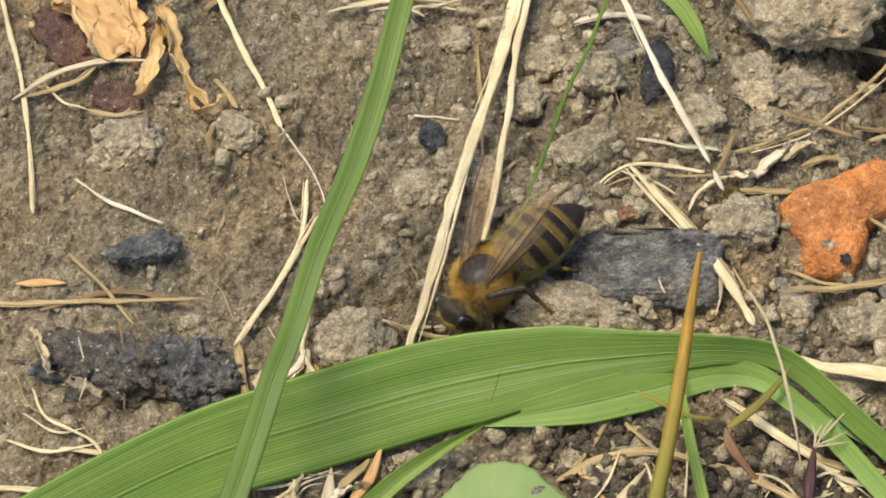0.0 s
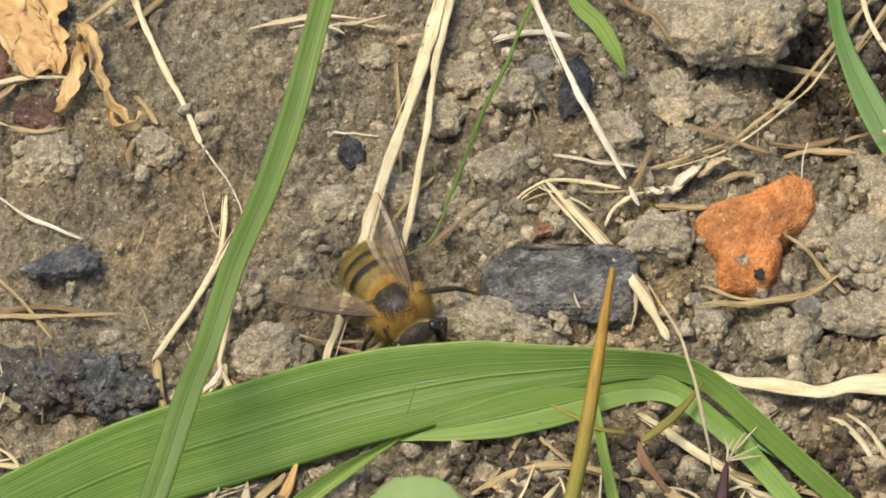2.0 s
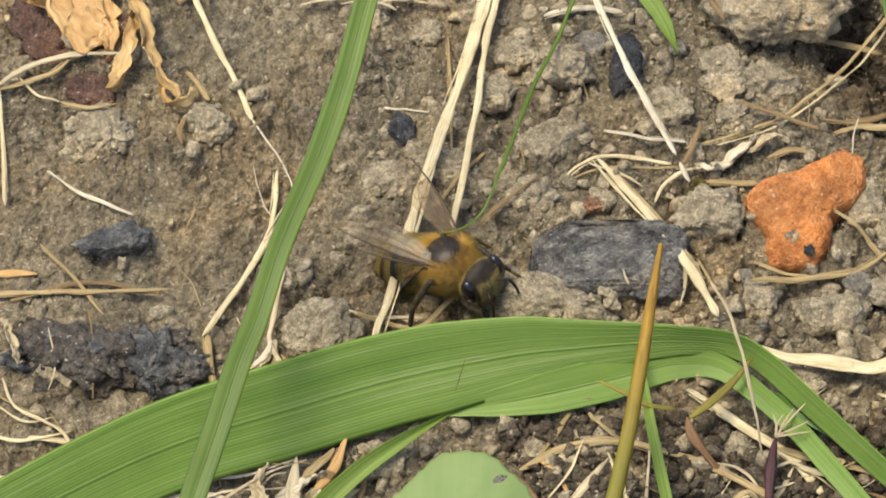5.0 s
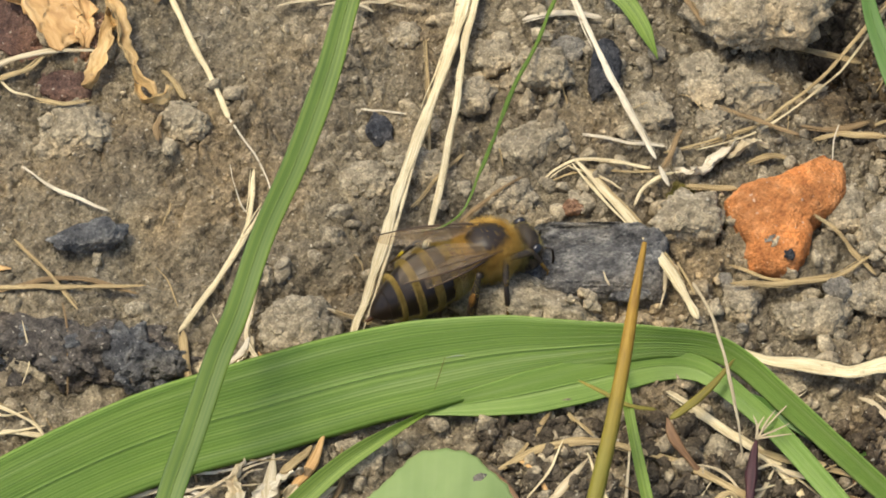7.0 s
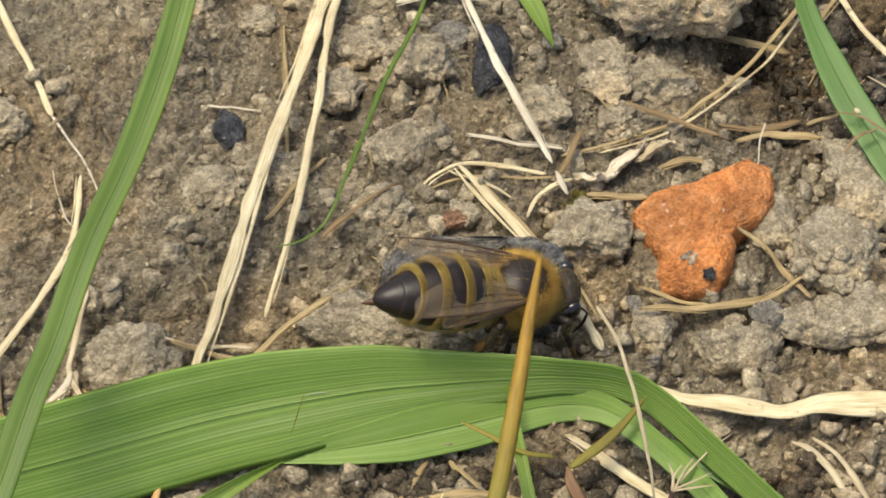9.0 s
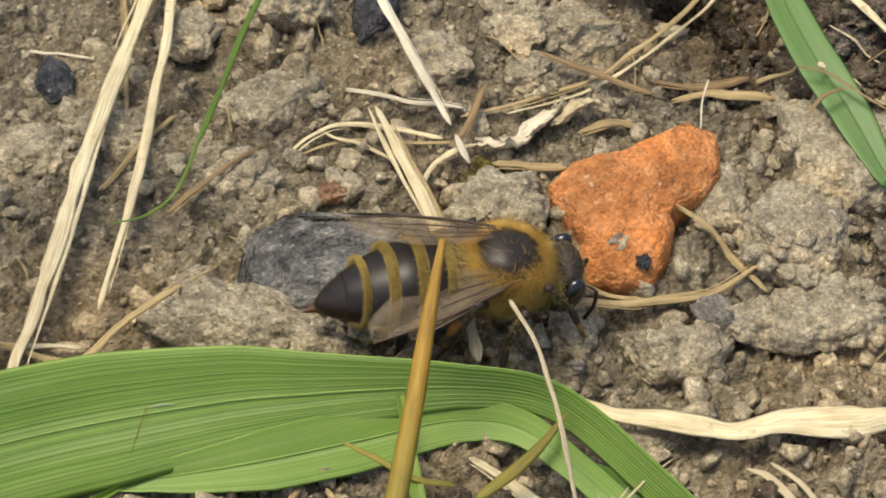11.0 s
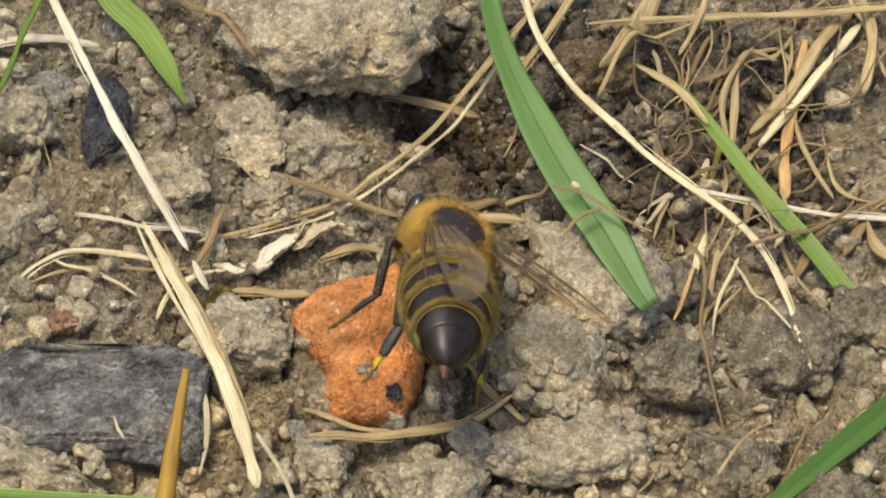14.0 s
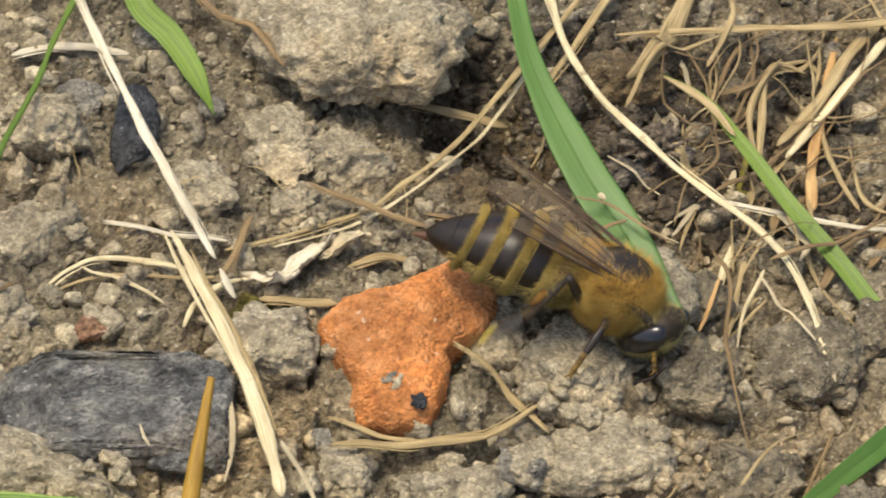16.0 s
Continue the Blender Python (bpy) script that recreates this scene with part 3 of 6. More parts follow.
def charcoal_slab():
    """The broad piece with a grain: a bevelled block with a flat top, lengthwise cracks and a broken end."""
    base = empty_thing("charcoal_block", "flat dark grey charcoal block with fine grain lines", "charcoal", "charcoal pieces", (13.82, -2.45, height(13.82, -2.45) - 0.3))
    base.rotation_euler = (0, 0, radians(3))
    v, f = BALLS[5]
    p = np.sign(v) * np.abs(v) ** 0.28
    q = p * [5.3, 3.0, 2.0]
    q[:, 0] += 0.4 * fbm(q, 1.6, 4, 5, 0.6) * np.abs(v[:, 0])
    q[:, 1] += 0.35 * fbm(q + 9, 1.7, 4, 6, 0.6) * np.abs(v[:, 1]) - 0.05 * q[:, 0]
    q[:, 2] += 0.22 * fbm(q, 1.3, 4, 7, 0.6) + 0.12 * fbm(q, 0.45, 3, 9, 0.7) + 0.10 * fbm(q * [0.10, 1.0, 1.0], 0.45, 3, 8, 0.6) - 0.02 * q[:, 0]
    q[:, 1] *= 1 - 0.12 * np.clip((-q[:, 0] - 2.8) / 2.6, 0, 1)
    # splits along the grain, and the step where the end has broken away
    for cy, depth, x0, x1 in ((0.35, 0.6, -1.8, 2.6), (-0.9, 0.4, 0.2, 4.4), (1.4, 0.35, -2.4, 3.8), (-1.7, 0.3, -3.0, 1.0)):
        line = np.exp(-((q[:, 1] - cy - 0.16 * np.sin(q[:, 0] * 1.3 + cy)) / 0.11) ** 2) * ((q[:, 0] > x0) & (q[:, 0] < x1)) * (q[:, 2] > 0)
        q[:, 2] -= depth * line
    cut = np.exp(-((q[:, 0] + 3.1 - 0.1 * q[:, 1]) / 0.16) ** 2) * (q[:, 2] > 0)
    q[:, 2] -= 0.7 * cut + 0.75 * np.clip((-q[:, 0] - 3.1) / 0.8, 0, 1)
    q[:, 2] -= 0.5 * np.clip((q[:, 0] * 0.6 - q[:, 1] - 3.6) / 1.2, 0, 1)
    part("block", mesh_of("block", q, f, CHARRED_WOOD), base)
    for i, (x, y, a, c, turn) in enumerate(((-1.2, -2.3, 1.7, 0.7, -14), (2.9, -2.75, 1.3, 0.9, 10), (4.4, 2.1, 0.9, 0.6, -20))):
        ob = part("flake", lump_mesh("flake", (a, c, 0.55), CHARRED_WOOD, 240 + i, sub=4, rough=0.2, facets=8), base)
        ob.matrix_basis = pose(x * MM, y * MM, 1.0 * MM, 12, 0, turn)


charcoal_slab()
LUMPS.append((13.82, -2.45, 0.6, 5.4, 3.2, 1.2, 3))


def brick_piece():
    """A boot-shaped shard: a broad lobe, a blunt foot and a smaller lobe, with a rough broken top."""
    base = empty_thing("brick_fragment", "broken orange-red brick fragment lying among soil clods", "brick", "", (27.15, 1.55, height(27.15, 1.55)))
    v, f = BALLS[5]
    v = v * 1.0
    a = np.degrees(np.arctan2(v[:, 1], v[:, 0])) % 360
    # how far the outline reaches towards each bearing
    bearing = [0, 22, 40, 56, 70, 90, 115, 140, 165, 190, 215, 240, 262, 282, 300, 325, 345, 360]
    reach = [2.7, 4.9, 5.6, 5.2, 3.7, 2.9, 2.9, 3.4, 4.0, 3.3, 3.1, 4.1, 4.15, 4.0, 3.0, 2.2, 2.1, 2.7]
    r = np.interp(a, bearing, reach)
    flat = np.clip(np.hypot(v[:, 0], v[:, 1]), 0, 1) ** 0.55
    q = np.stack([np.cos(np.radians(a)) * r * flat, np.sin(np.radians(a)) * r * flat, np.sign(v[:, 2]) * np.abs(v[:, 2]) ** 0.7 * 1.5], 1)
    q += v * (0.24 * fbm(q, 1.7, 4, 17, 0.5))[:, None]
    q += v * (0.10 * fbm(q, 0.7, 4, 18, 0.65))[:, None]
    q[:, 1] *= 1.12
    q[:, 2] += 0.06 * q[:, 0] + 0.05 * q[:, 1]
    ob = part("shard", mesh_of("shard", q, f, BRICK), base)
    ob.matrix_basis = pose(0, 0, 0.7 * MM)
    for i, (x, y, s, mat, text) in enumerate(((-0.95, -2.45, 0.36, PEBBLE, "grey mineral inclusion"), (0.45, -3.75, 0.36, BLACKSTONE, "black cinder inclusion"), (0.5, 2.2, 0.14, RED_FLECK, "dark red fleck"), (1.9, 2.6, 0.12, RED_FLECK, "dark red fleck"))):
        c = part("inclusion", lump_mesh("inclusion", (s, s * 1.3, 0.22), mat, 260 + i, sub=3, rough=0.5, grain=0.6, facets=5), base, text)
        c.matrix_basis = pose(x * MM, y * MM, (2.0 + 0.06 * x + 0.09 * min(0.0, y + 1.5)) * MM, 0, 0, 20 * i)
    LUMPS.append((27.15, 1.22, height(27.15, 1.22) + 0.7, 4.0, 4.0, 1.4, 0))


brick_piece()
lump("brick_crumb", 12.91, 2.51, (1.1, 0.75, 0.45), RUST, 271, "small rust-coloured flake on the soil", "crumb", "rusty crumbs", 12, sink=0.2, facets=6)
lump("brick_crumb", 13.9, 4.49, (0.9, 0.69, 0.4), CLOD, 272, "tan angular crumb beside curved straws", "crumb", "rusty crumbs", -8, sink=0.2, facets=6)
lump("brick_crumb", -0.07, -9.27, (0.8, 0.58, 0.5), RUST, 273, "orange-brown crumb at the straw's foot", "crumb", "rusty crumbs", 0, sink=0.2, facets=6)
lump("husk", -23.39, 13.42, (2.1, 1.59, 0.55), REDBROWN, 274, "dark red-brown husk half buried in soil", "husk", "", -12, rough=0.12)
lump("husk", -27.38, 19.04, (2, 3.52, 0.6), REDBROWN, 276, "reddish-brown rotten bark bedded in soil", "husk", "", 20, rough=0.3)
lump("husk", -21.82, 17.54, (1.4, 2.25, 0.5), RUST, 277, "rust-brown rotten bark crumb beside the chip", "husk", "", -20, rough=0.3)
lump("moss_tuft", 20.41, 4, (0.9, 0.8, 0.8), MOSS, 275, "tiny olive-brown moss tuft below the stem's tip", "moss", "", 0, rough=0.4, grain=0.5)

# loose crumbs: too many to count
rng = np.random.RandomState(5)
cv = []
v2, f2 = BALLS[2]


def crumb_heap(name, places, material, label):
    """Faceted crumbs at the places given: x, y, radius, seed."""
    v, f, at = [], [], 0
    z = ground(np.array([c[0] for c in places]), np.array([c[1] for c in places]))
    for (x, y, r, sd), up in zip(places, z):
        g = np.random.RandomState(sd)
        q = v2 * (1 + 0.55 * vnoise(v2 * 1.3 + sd, sd) + 0.25 * vnoise(v2 * 3.1 + sd, sd + 1))[:, None]
        for _ in range(5):
            nn = g.normal(size=3)
            nn /= np.linalg.norm(nn)
            q -= np.maximum(0, q @ nn - g.uniform(0.45, 0.8))[:, None] * nn
        v.append(q * (r * g.uniform(0.7, 1.35, 3)) + [x, y, up + 0.1 * r])
        f.append(f2 + at)
        at += len(v2)
    tagged(new(name, mesh_of(name, np.vstack(v), np.vstack(f), material)), label, "soil", kind="stuff")


spots = 0
while spots < 3900:
    x, y = rng.uniform(-33, 54), rng.uniform(-25, 28)
    if rng.rand() > 0.14 + 0.86 / (1 + math.exp(-(x - 4) / 6)):
        continue
    r = 0.13 + 0.68 * rng.rand() ** 4.2
    cv.append((x, y, r, rng.randint(1, 9999)))
    spots += 1
crumb_heap("soil_crumbs", cv, CLOD, "loose grey-brown soil crumbs and grit")
crumb_heap("dark_soil_crumbs", [(rng.uniform(7, 33), rng.uniform(-27, -14.5), 0.2 + 0.6 * rng.rand() ** 2, rng.randint(1, 9999)) for _ in range(1500)], DARK_SOIL, "dark damp soil crumbs among dry litter")
crumb_heap("dark_soil_crumbs", [(rng.uniform(29.5, 51), rng.uniform(9.6, 22.0), 0.2 + 0.6 * rng.rand() ** 2, rng.randint(1, 9999)) for _ in range(1500)], DARK_SOIL, "dark brown soil crumbs under a root tangle")


# ---- stalks, straws and blades ----


def on_ground(pts, n, lift):
    """A sampled line that rests on the soil's high spots; lift is the height of its middle over them."""
    c = spline([(x, y, 0) for x, y in pts], n)
    z = surface(c[:, 0], c[:, 1])
    k = max(3, n // 5) | 1
    pad = np.pad(z, k // 2, mode="edge")
    hi = np.array([pad[i:i + k].max() for i in range(n)])
    pad = np.pad(hi, k // 2, mode="edge")
    c[:, 2] = np.convolve(pad, np.ones(k) / k, "valid") * 0.55 + 0.45 * (z.mean() + z.std()) + lift
    return c


def stalk_mesh(name, c, widths, material, flat=0.5, seed=1, ridges=0.07, wobble=0.10, twist=0.0, k=12):
    c = c + wobble * np.stack([fbm(c + seed, 5.0, 3, seed), fbm(c + seed, 5.0, 3, seed + 1), 0.4 * fbm(c + seed, 4.0, 2, seed + 2)], 1)
    u = np.linspace(0, 1, len(c))
    length = np.linalg.norm(np.diff(c, axis=0), axis=1).sum()
    w = np.interp(u, np.linspace(0, 1, len(widths)), widths)
    if wobble:
        end = np.minimum(u, 1 - u) * length / (np.mean(widths) * (0.7 + 0.9 * ((seed * 0.37) % 1)))
        w = w * 0.9 * (1 + 0.28 * vnoise(np.stack([u * length * 0.7, u * 0 + seed, u * 0], 1), seed)) * (0.25 + 0.75 * np.clip(end, 0, 1) ** 0.7)
    loop = round_loop(k, ridges)
    if wobble:
        loop[:, 1] -= 0.35 * np.exp(-((loop[:, 0] - 0.1 + 0.3 * ((seed * 0.61) % 1)) / 0.3) ** 2) * (loop[:, 1] > 0)
    v, f, uv = sweep(c, w, loop, w / 2 * flat, twist)
    return mesh_of(name, v, f, material, uv)


def straw(name, pts, widths, material, label, category="straw", group="dry straws", lift=0.3, n=40, seed=1, free=False, **kw):
    """A stalk of its own; free: the points carry their heights."""
    c = spline(pts, n) if free else on_ground(pts, n, lift)
    ob = tagged(new(name, stalk_mesh(name, c, widths, material, seed=seed, **kw)), label, category, group)
    wide = max(widths)
    if wide >= 0.3 and material.name in ("pale_straw", "weathered_straw", "bleached_straw", "brown_stalk") and n >= 40 and "flat" not in kw:
        # fibres that have split from the stalk
        for i, (a, b, s) in enumerate(((0.02, 0.45, 0.42), (0.5, 0.98, -0.42))):
            lo, hi = int(a * n), int(b * n)
            t, side, up = frames_of(c)
            part("split_fibre", stalk_mesh("split_fibre", c[lo:hi] + side[lo:hi] * wide * s, [0.05, wide * 0.28, wide * 0.22, 0.04], material, seed=seed + 7 + i, flat=0.6, k=8), ob)
    return ob


def blade(name, pts, widths, material, label, category="grass blade", group="grass blades", thick=0.5, fold=0.5, sag=0.0, n=70, twist=0.0, veins=(0.0,)):
    """A grass blade: its lamina, and raised veins at the given shares of the half width."""
    thing = empty_thing(name, label, category, group)
    c = spline(pts, n)
    w = np.asarray(widths, float)
    loop = blade_loop(fold, sag, 25)
    v, f, uv = sweep(c, w, loop, w * 0 + thick, twist, (0, -0.55, 0.84))
    part("lamina", mesh_of("lamina", v, f, material, uv), thing)
    for s in veins:
        at = min(range(25), key=lambda k: abs(loop[k, 0] - s))
        line = v.reshape(n, len(loop), 3)[:, at]
        size = 0.14 if s == 0 else 0.05
        part("midrib" if s == 0 else "vein", stalk_mesh("vein", line + [0, 0, 0.01], np.clip(w * 0.05, 0.05, size), material, flat=0.35, wobble=0.0, k=6), thing)
    return thing


def scrap(name, pts, widths, material, label, category, group, lift, seed, twist=0.8):
    """A crumpled bit of dry leaf or chaff: a thin curled sheet."""
    c = on_ground(pts, 34, lift)
    v, f, uv = sweep(c, np.asarray(widths, float), blade_loop(0.9, 0.3, 17), np.array([0.25, 0.45, 0.25]), twist)
    v += 0.26 * np.stack([fbm(v, 0.8, 4, seed, 0.6), fbm(v, 0.8, 4, seed + 1, 0.6), fbm(v, 0.8, 3, seed + 2)], 1)
    return tagged(new(name, mesh_of(name, v, f, material, uv)), label, category, group)


# the long straw pair in the middle
straw("straw_stalk", [(6.27, 26.38), (4.58, 18.55), (2.85, 11.49), (1.46, 5.29), (0.3, -0.2), (-1.85, -9.89)], [0.95, 0.9, 0.8, 0.75, 0.7], STRAW,
      "long flat pale-yellow straw lying on the soil", lift=1.0, n=80, seed=3, wobble=0.14, k=14)
straw("straw_stalk", [(6.69, 26.36), (5.42, 18.27), (4.5, 10.31), (3.71, 4.13), (2.99, 0.14), (2.03, -5.15)], [0.5, 0.5, 0.5, 0.45, 0.25], STRAW,
      "thin pale-yellow straw with a split tip", lift=0.95, n=70, seed=4, wobble=0.14)
straw("straw_sliver", [(2.2, 18.34), (2.63, 12.13), (2.83, 7.54)], [0.12, 0.3, 0.2], OLD_STRAW, "short weathered straw sliver", lift=0.15, seed=5)
straw("straw_sliver", [(1.63, 2.52), (3.58, 5.26), (5.17, 7.26)], [0.12, 0.3, 0.2], OLD_STRAW, "short weathered straw sliver under the straw pair", lift=0.1, seed=6)
straw("straw_sliver", [(5.07, 0.99), (7.26, 2.7), (9.45, 4.31)], [0.25, 0.35, 0.2], BROWN_STRAW, "short brown straw sliver on bare soil", lift=0.12, seed=7)
straw("straw_sliver", [(-2.17, 12.16), (1.01, 11.65)], [0.18, 0.22, 0.15], WHITE_STRAW, "tiny bleached straw sliver beside the coal splinter", lift=0.15, seed=8)
straw("straw_sliver", [(-3.43, -6.95), (0.82, -7.84), (3.23, -6.14), (7.53, -2.5)], [0.2, 0.45, 0.45, 0.12], OLD_STRAW, "curved weathered straw lying across the straw pair's foot", lift=0.1, seed=9)
straw("straw_sliver", [(-4.22, -6.82), (-2.15, -7.09), (1.28, -6.86)], [0.1, 0.35, 0.2], PAPER, "pale flat chaff flake on soil", lift=0.15, seed=10)
# the fork and its neighbours
straw("forked_straw", [(-9.45, 5.98), (-9.52, 3.2), (-9.78, 0.18), (-10.74, -2.3)], [0.2, 0.42, 0.4, 0.3], STRAW, "short pale straw prong on soil", lift=0.3, seed=11)
straw("forked_straw", [(-8.52, 3.3), (-10.03, -0.69), (-12.1, -4.64), (-13.79, -7.7)], [0.25, 0.5, 0.5, 0.3], STRAW, "bent pale-yellow straw with split ends", lift=0.35, seed=12)
straw("straw_stalk", [(-13.51, -7.46), (-13.03, -10.65), (-12.34, -14.06)], [0.5, 0.55, 0.5], OLD_STRAW, "short jointed weathered straw beside the charcoal", lift=0.3, seed=13)
straw("pale_straw", [(-8.21, -3.58), (-8.83, -7.02), (-8.82, -9.23), (-7.33, -11.67)], [0.25, 0.35, 0.4, 0.5], PAPER, "thin curved pale-green stem with a frayed foot", "stem", lift=0.3, seed=14)
scrap("chaff", [(-12.21, -11.27), (-11.09, -10.55), (-9.9, -10.92)], [0.54, 1.76, 0.68], PAPER, "white papery chaff scale on soil", "chaff", "chaff", 0.2, 15)
scrap("chaff", [(-10.61, -12.13), (-9.49, -11.29), (-8.67, -10.08)], [0.54, 1.22, 0.41], PAPER, "white papery chaff scale on soil", "chaff", "chaff", 0.3, 16)
straw("dry_straw", [(-18.43, 27.16), (-16.48, 22.01), (-14.12, 16.28), (-11.35, 9.86)], [0.45, 0.5, 0.5, 0.42], STRAW, "thin pale dry stem with a frayed end", "stem", lift=0.4, n=60, seed=17)
straw("root_thread", [(-11.47, 10.12), (-9.51, 7.38), (-8.41, 5.2), (-7.91, 3.04)], [0.16, 0.12, 0.12, 0.08], WHITE_STRAW, "fine pale thread curling from the stem", "root", "root threads", lift=0.25, seed=18)
straw("root_thread", [(-11.09, 6.52), (-10.35, 3.72), (-9.25, 1.68)], [0.06, 0.1, 0.08], WHITE_STRAW, "fine pale root thread on soil", "root", "root threads", lift=0.15, seed=19)
straw("dry_straw", [(-34.29, 29.19), (-32.67, 23.45), (-29.98, 13.27), (-28.19, 2.63)], [0.3, 0.33, 0.35, 0.3], STRAW, "thin straight pale dry stem", "stem", lift=0.35, n=60, seed=20)
straw("straw_stalk", [(-35.26, -4.38), (-22.75, -4.45), (-16.19, -3.83)], [0.4, 0.45, 0.4, 0.15], OLD_STRAW, "weathered grey-tan straw lying flat", lift=0.25, n=60, seed=21)
straw("straw_stalk", [(-27.35, -4.84), (-21.55, -3.48), (-16.74, -4.44)], [0.3, 0.5, 0.2], BROWN_STRAW, "brown flattened straw lying flat", lift=0.15, n=50, seed=22)
straw("straw_sliver", [(-25.67, -0.11), (-23.06, -3.07), (-20.65, -6.23)], [0.25, 0.3, 0.2], OLD_STRAW, "thin weathered straw crossing another", lift=0.35, seed=23)
straw("straw_sliver", [(-29.13, -2.54), (-25.56, -2.63)], [0.5, 0.6, 0.4], BARK, "short orange-tan straw piece", lift=0.15, seed=24)
straw("root_thread", [(-25.64, 5.87), (-22.77, 3.62), (-19.25, 2.01)], [0.12, 0.3, 0.2], WHITE_STRAW, "whitish crooked rootlet on the soil", "root", "root threads", lift=0.15, seed=25)
scrap("chaff", [(-27.51, -7.45), (-26.55, -9.45), (-25.83, -11.07)], [0.41, 0.81, 0.47], PAPER, "curled white chaff on the charred lump", "chaff", "chaff", 1.7, 26)
straw("root_thread", [(-27.15, -11.54), (-25.85, -14.13), (-22.5, -16.12), (-21.32, -18.79)], [0.15, 0.25, 0.25, 0.12], STRAW, "thin curling tan rootlet", "root", "root threads", lift=0.4, seed=27)
straw("straw_sliver", [(-24.88, -16.33), (-21.86, -16.86), (-20.42, -18.08)], [0.3, 0.5, 0.2], STRAW, "small pale straw sliver", lift=0.2, seed=28)
straw("straw_stalk", [(-33.66, -19.45), (-25.98, -20.05), (-20.77, -20.83)], [0.4, 0.4, 0.4], STRAW, "straight pale straw near the grass blade", lift=0.3, n=50, seed=29)
for i, (pts, w) in enumerate((([(-27.54, -13.61), (-25.07, -15.36), (-23.18, -14.9)], 0.22), ([(-23.61, -14.41), (-22.07, -16.61), (-20.1, -19.76)], 0.2), ([(-28.49, -15.79), (-25.32, -16.81), (-21.93, -16.01)], 0.3), ([(-28.44, -10.16), (-27.22, -12.88), (-24.57, -14.39)], 0.16), ([(-24.37, -7.52), (-23.52, -10.74), (-23.75, -12.7)], 0.14), ([(-21.98, -15.4), (-21.04, -17.59), (-21.62, -19.74)], 0.12), ([(-11.53, -6.01), (-10.63, -8.23), (-10.9, -10.43)], 0.12), ([(-15.93, -1.71), (-14.85, -3.23), (-13.92, -5.48)], 0.12))):
    straw("root_thread", pts, [w * 0.6, w, w * 0.4], (STRAW, OLD_STRAW)[i % 2], "thin tan rootlet curling over the soil", "root", "root threads", lift=0.3, seed=500 + i, n=24, k=8)
# bark and dry leaf at the far edge
def bark_chip():
    """A torn slab of bark: a tapering swept strip with ragged lower end."""
    base = empty_thing("bark_chip", "torn orange-tan bark chip lying on dark soil", "bark", "", (0, 0, 0))
    z = height(-23.5, 15.5)
    for i, (pts, w) in enumerate((([(-27.99, 28.85, z + 1), (-26.68, 23.3, z + 1.2), (-24.45, 18.94, z + 1), (-22.65, 16.08, z + 0.6)], [4.6, 5.2, 4.6, 2.6]),
                                  ([(-24.36, 27.34, z + 0.8), (-22.98, 21.33, z + 0.9), (-21.44, 15.81, z + 0.5)], [2.0, 1.8, 0.8]),
                                  ([(-29.27, 24.85, z + 0.7), (-27.54, 21.28, z + 0.7), (-25.09, 17.56, z + 0.4)], [1.4, 1.3, 0.4]))):
        c = spline(pts, 50)
        v, f, uv = sweep(c, np.array(w), blade_loop(0.5, 0.1, 21), np.array([0.8, 0.8, 0.5]), 0.15)
        v[:, 2] += 0.25 * fbm(v, 1.6, 3, 300 + i)
        v[:, :2] += 0.5 * np.stack([fbm(v, 1.6, 4, 310 + i, 0.6), fbm(v, 1.6, 4, 320 + i, 0.6)], 1)
        part("bark_layer", mesh_of("bark_layer", v, f, BARK, uv), base)


bark_chip()


def curled_leaf():
    base = empty_thing("dry_leaf", "curled yellow-brown dry leaf hanging from a thin straw", "dry leaf", "", (0, 0, 0))
    z = height(-18, 12.5)
    rows = (([(-20.77, 20.1, z + 1.2), (-19.74, 18.28, z + 1.8), (-19.15, 15.62, z + 1.6), (-18.05, 13.07, z + 1.2), (-16.73, 11.62, z + 0.8)], [0.5, 1.4, 1.3, 1.0, 0.6], 1.2),
            ([(-20.29, 19.33, z + 1), (-20.35, 16.59, z + 1.2), (-20.65, 14.32, z + 0.9), (-21.45, 12.59, z + 0.7)], [0.5, 1.2, 1.5, 0.5], -0.8),
            ([(-18.19, 13.01, z + 0.7), (-17.35, 10.94, z + 0.9), (-15.94, 11.43, z + 0.9), (-15.51, 12.68, z + 0.7)], [0.4, 1.0, 0.7, 0.3], 0.9))
    for i, (pts, w, tw) in enumerate(rows):
        c = spline(pts, 40)
        v, f, uv = sweep(c, np.array(w), blade_loop(0.9, 0.2, 17), np.array([0.6, 0.6]), tw)
        v += 0.26 * np.stack([fbm(v, 1.0, 3, 330 + i), fbm(v, 1.0, 3, 340 + i), fbm(v, 1.0, 3, 350 + i)], 1)
        part("leaf_lobe", mesh_of("leaf_lobe", v, f, DRY_LEAF, uv), base)
    part("leaf_stalk", stalk_mesh("leaf_stalk", spline([(-16.68, 24.26, z + 1.4), (-18.73, 21.99, z + 1.5), (-20.77, 20.1, z + 1.2)], 30), [0.5, 0.5, 0.4], OLD_STRAW, seed=31), base)


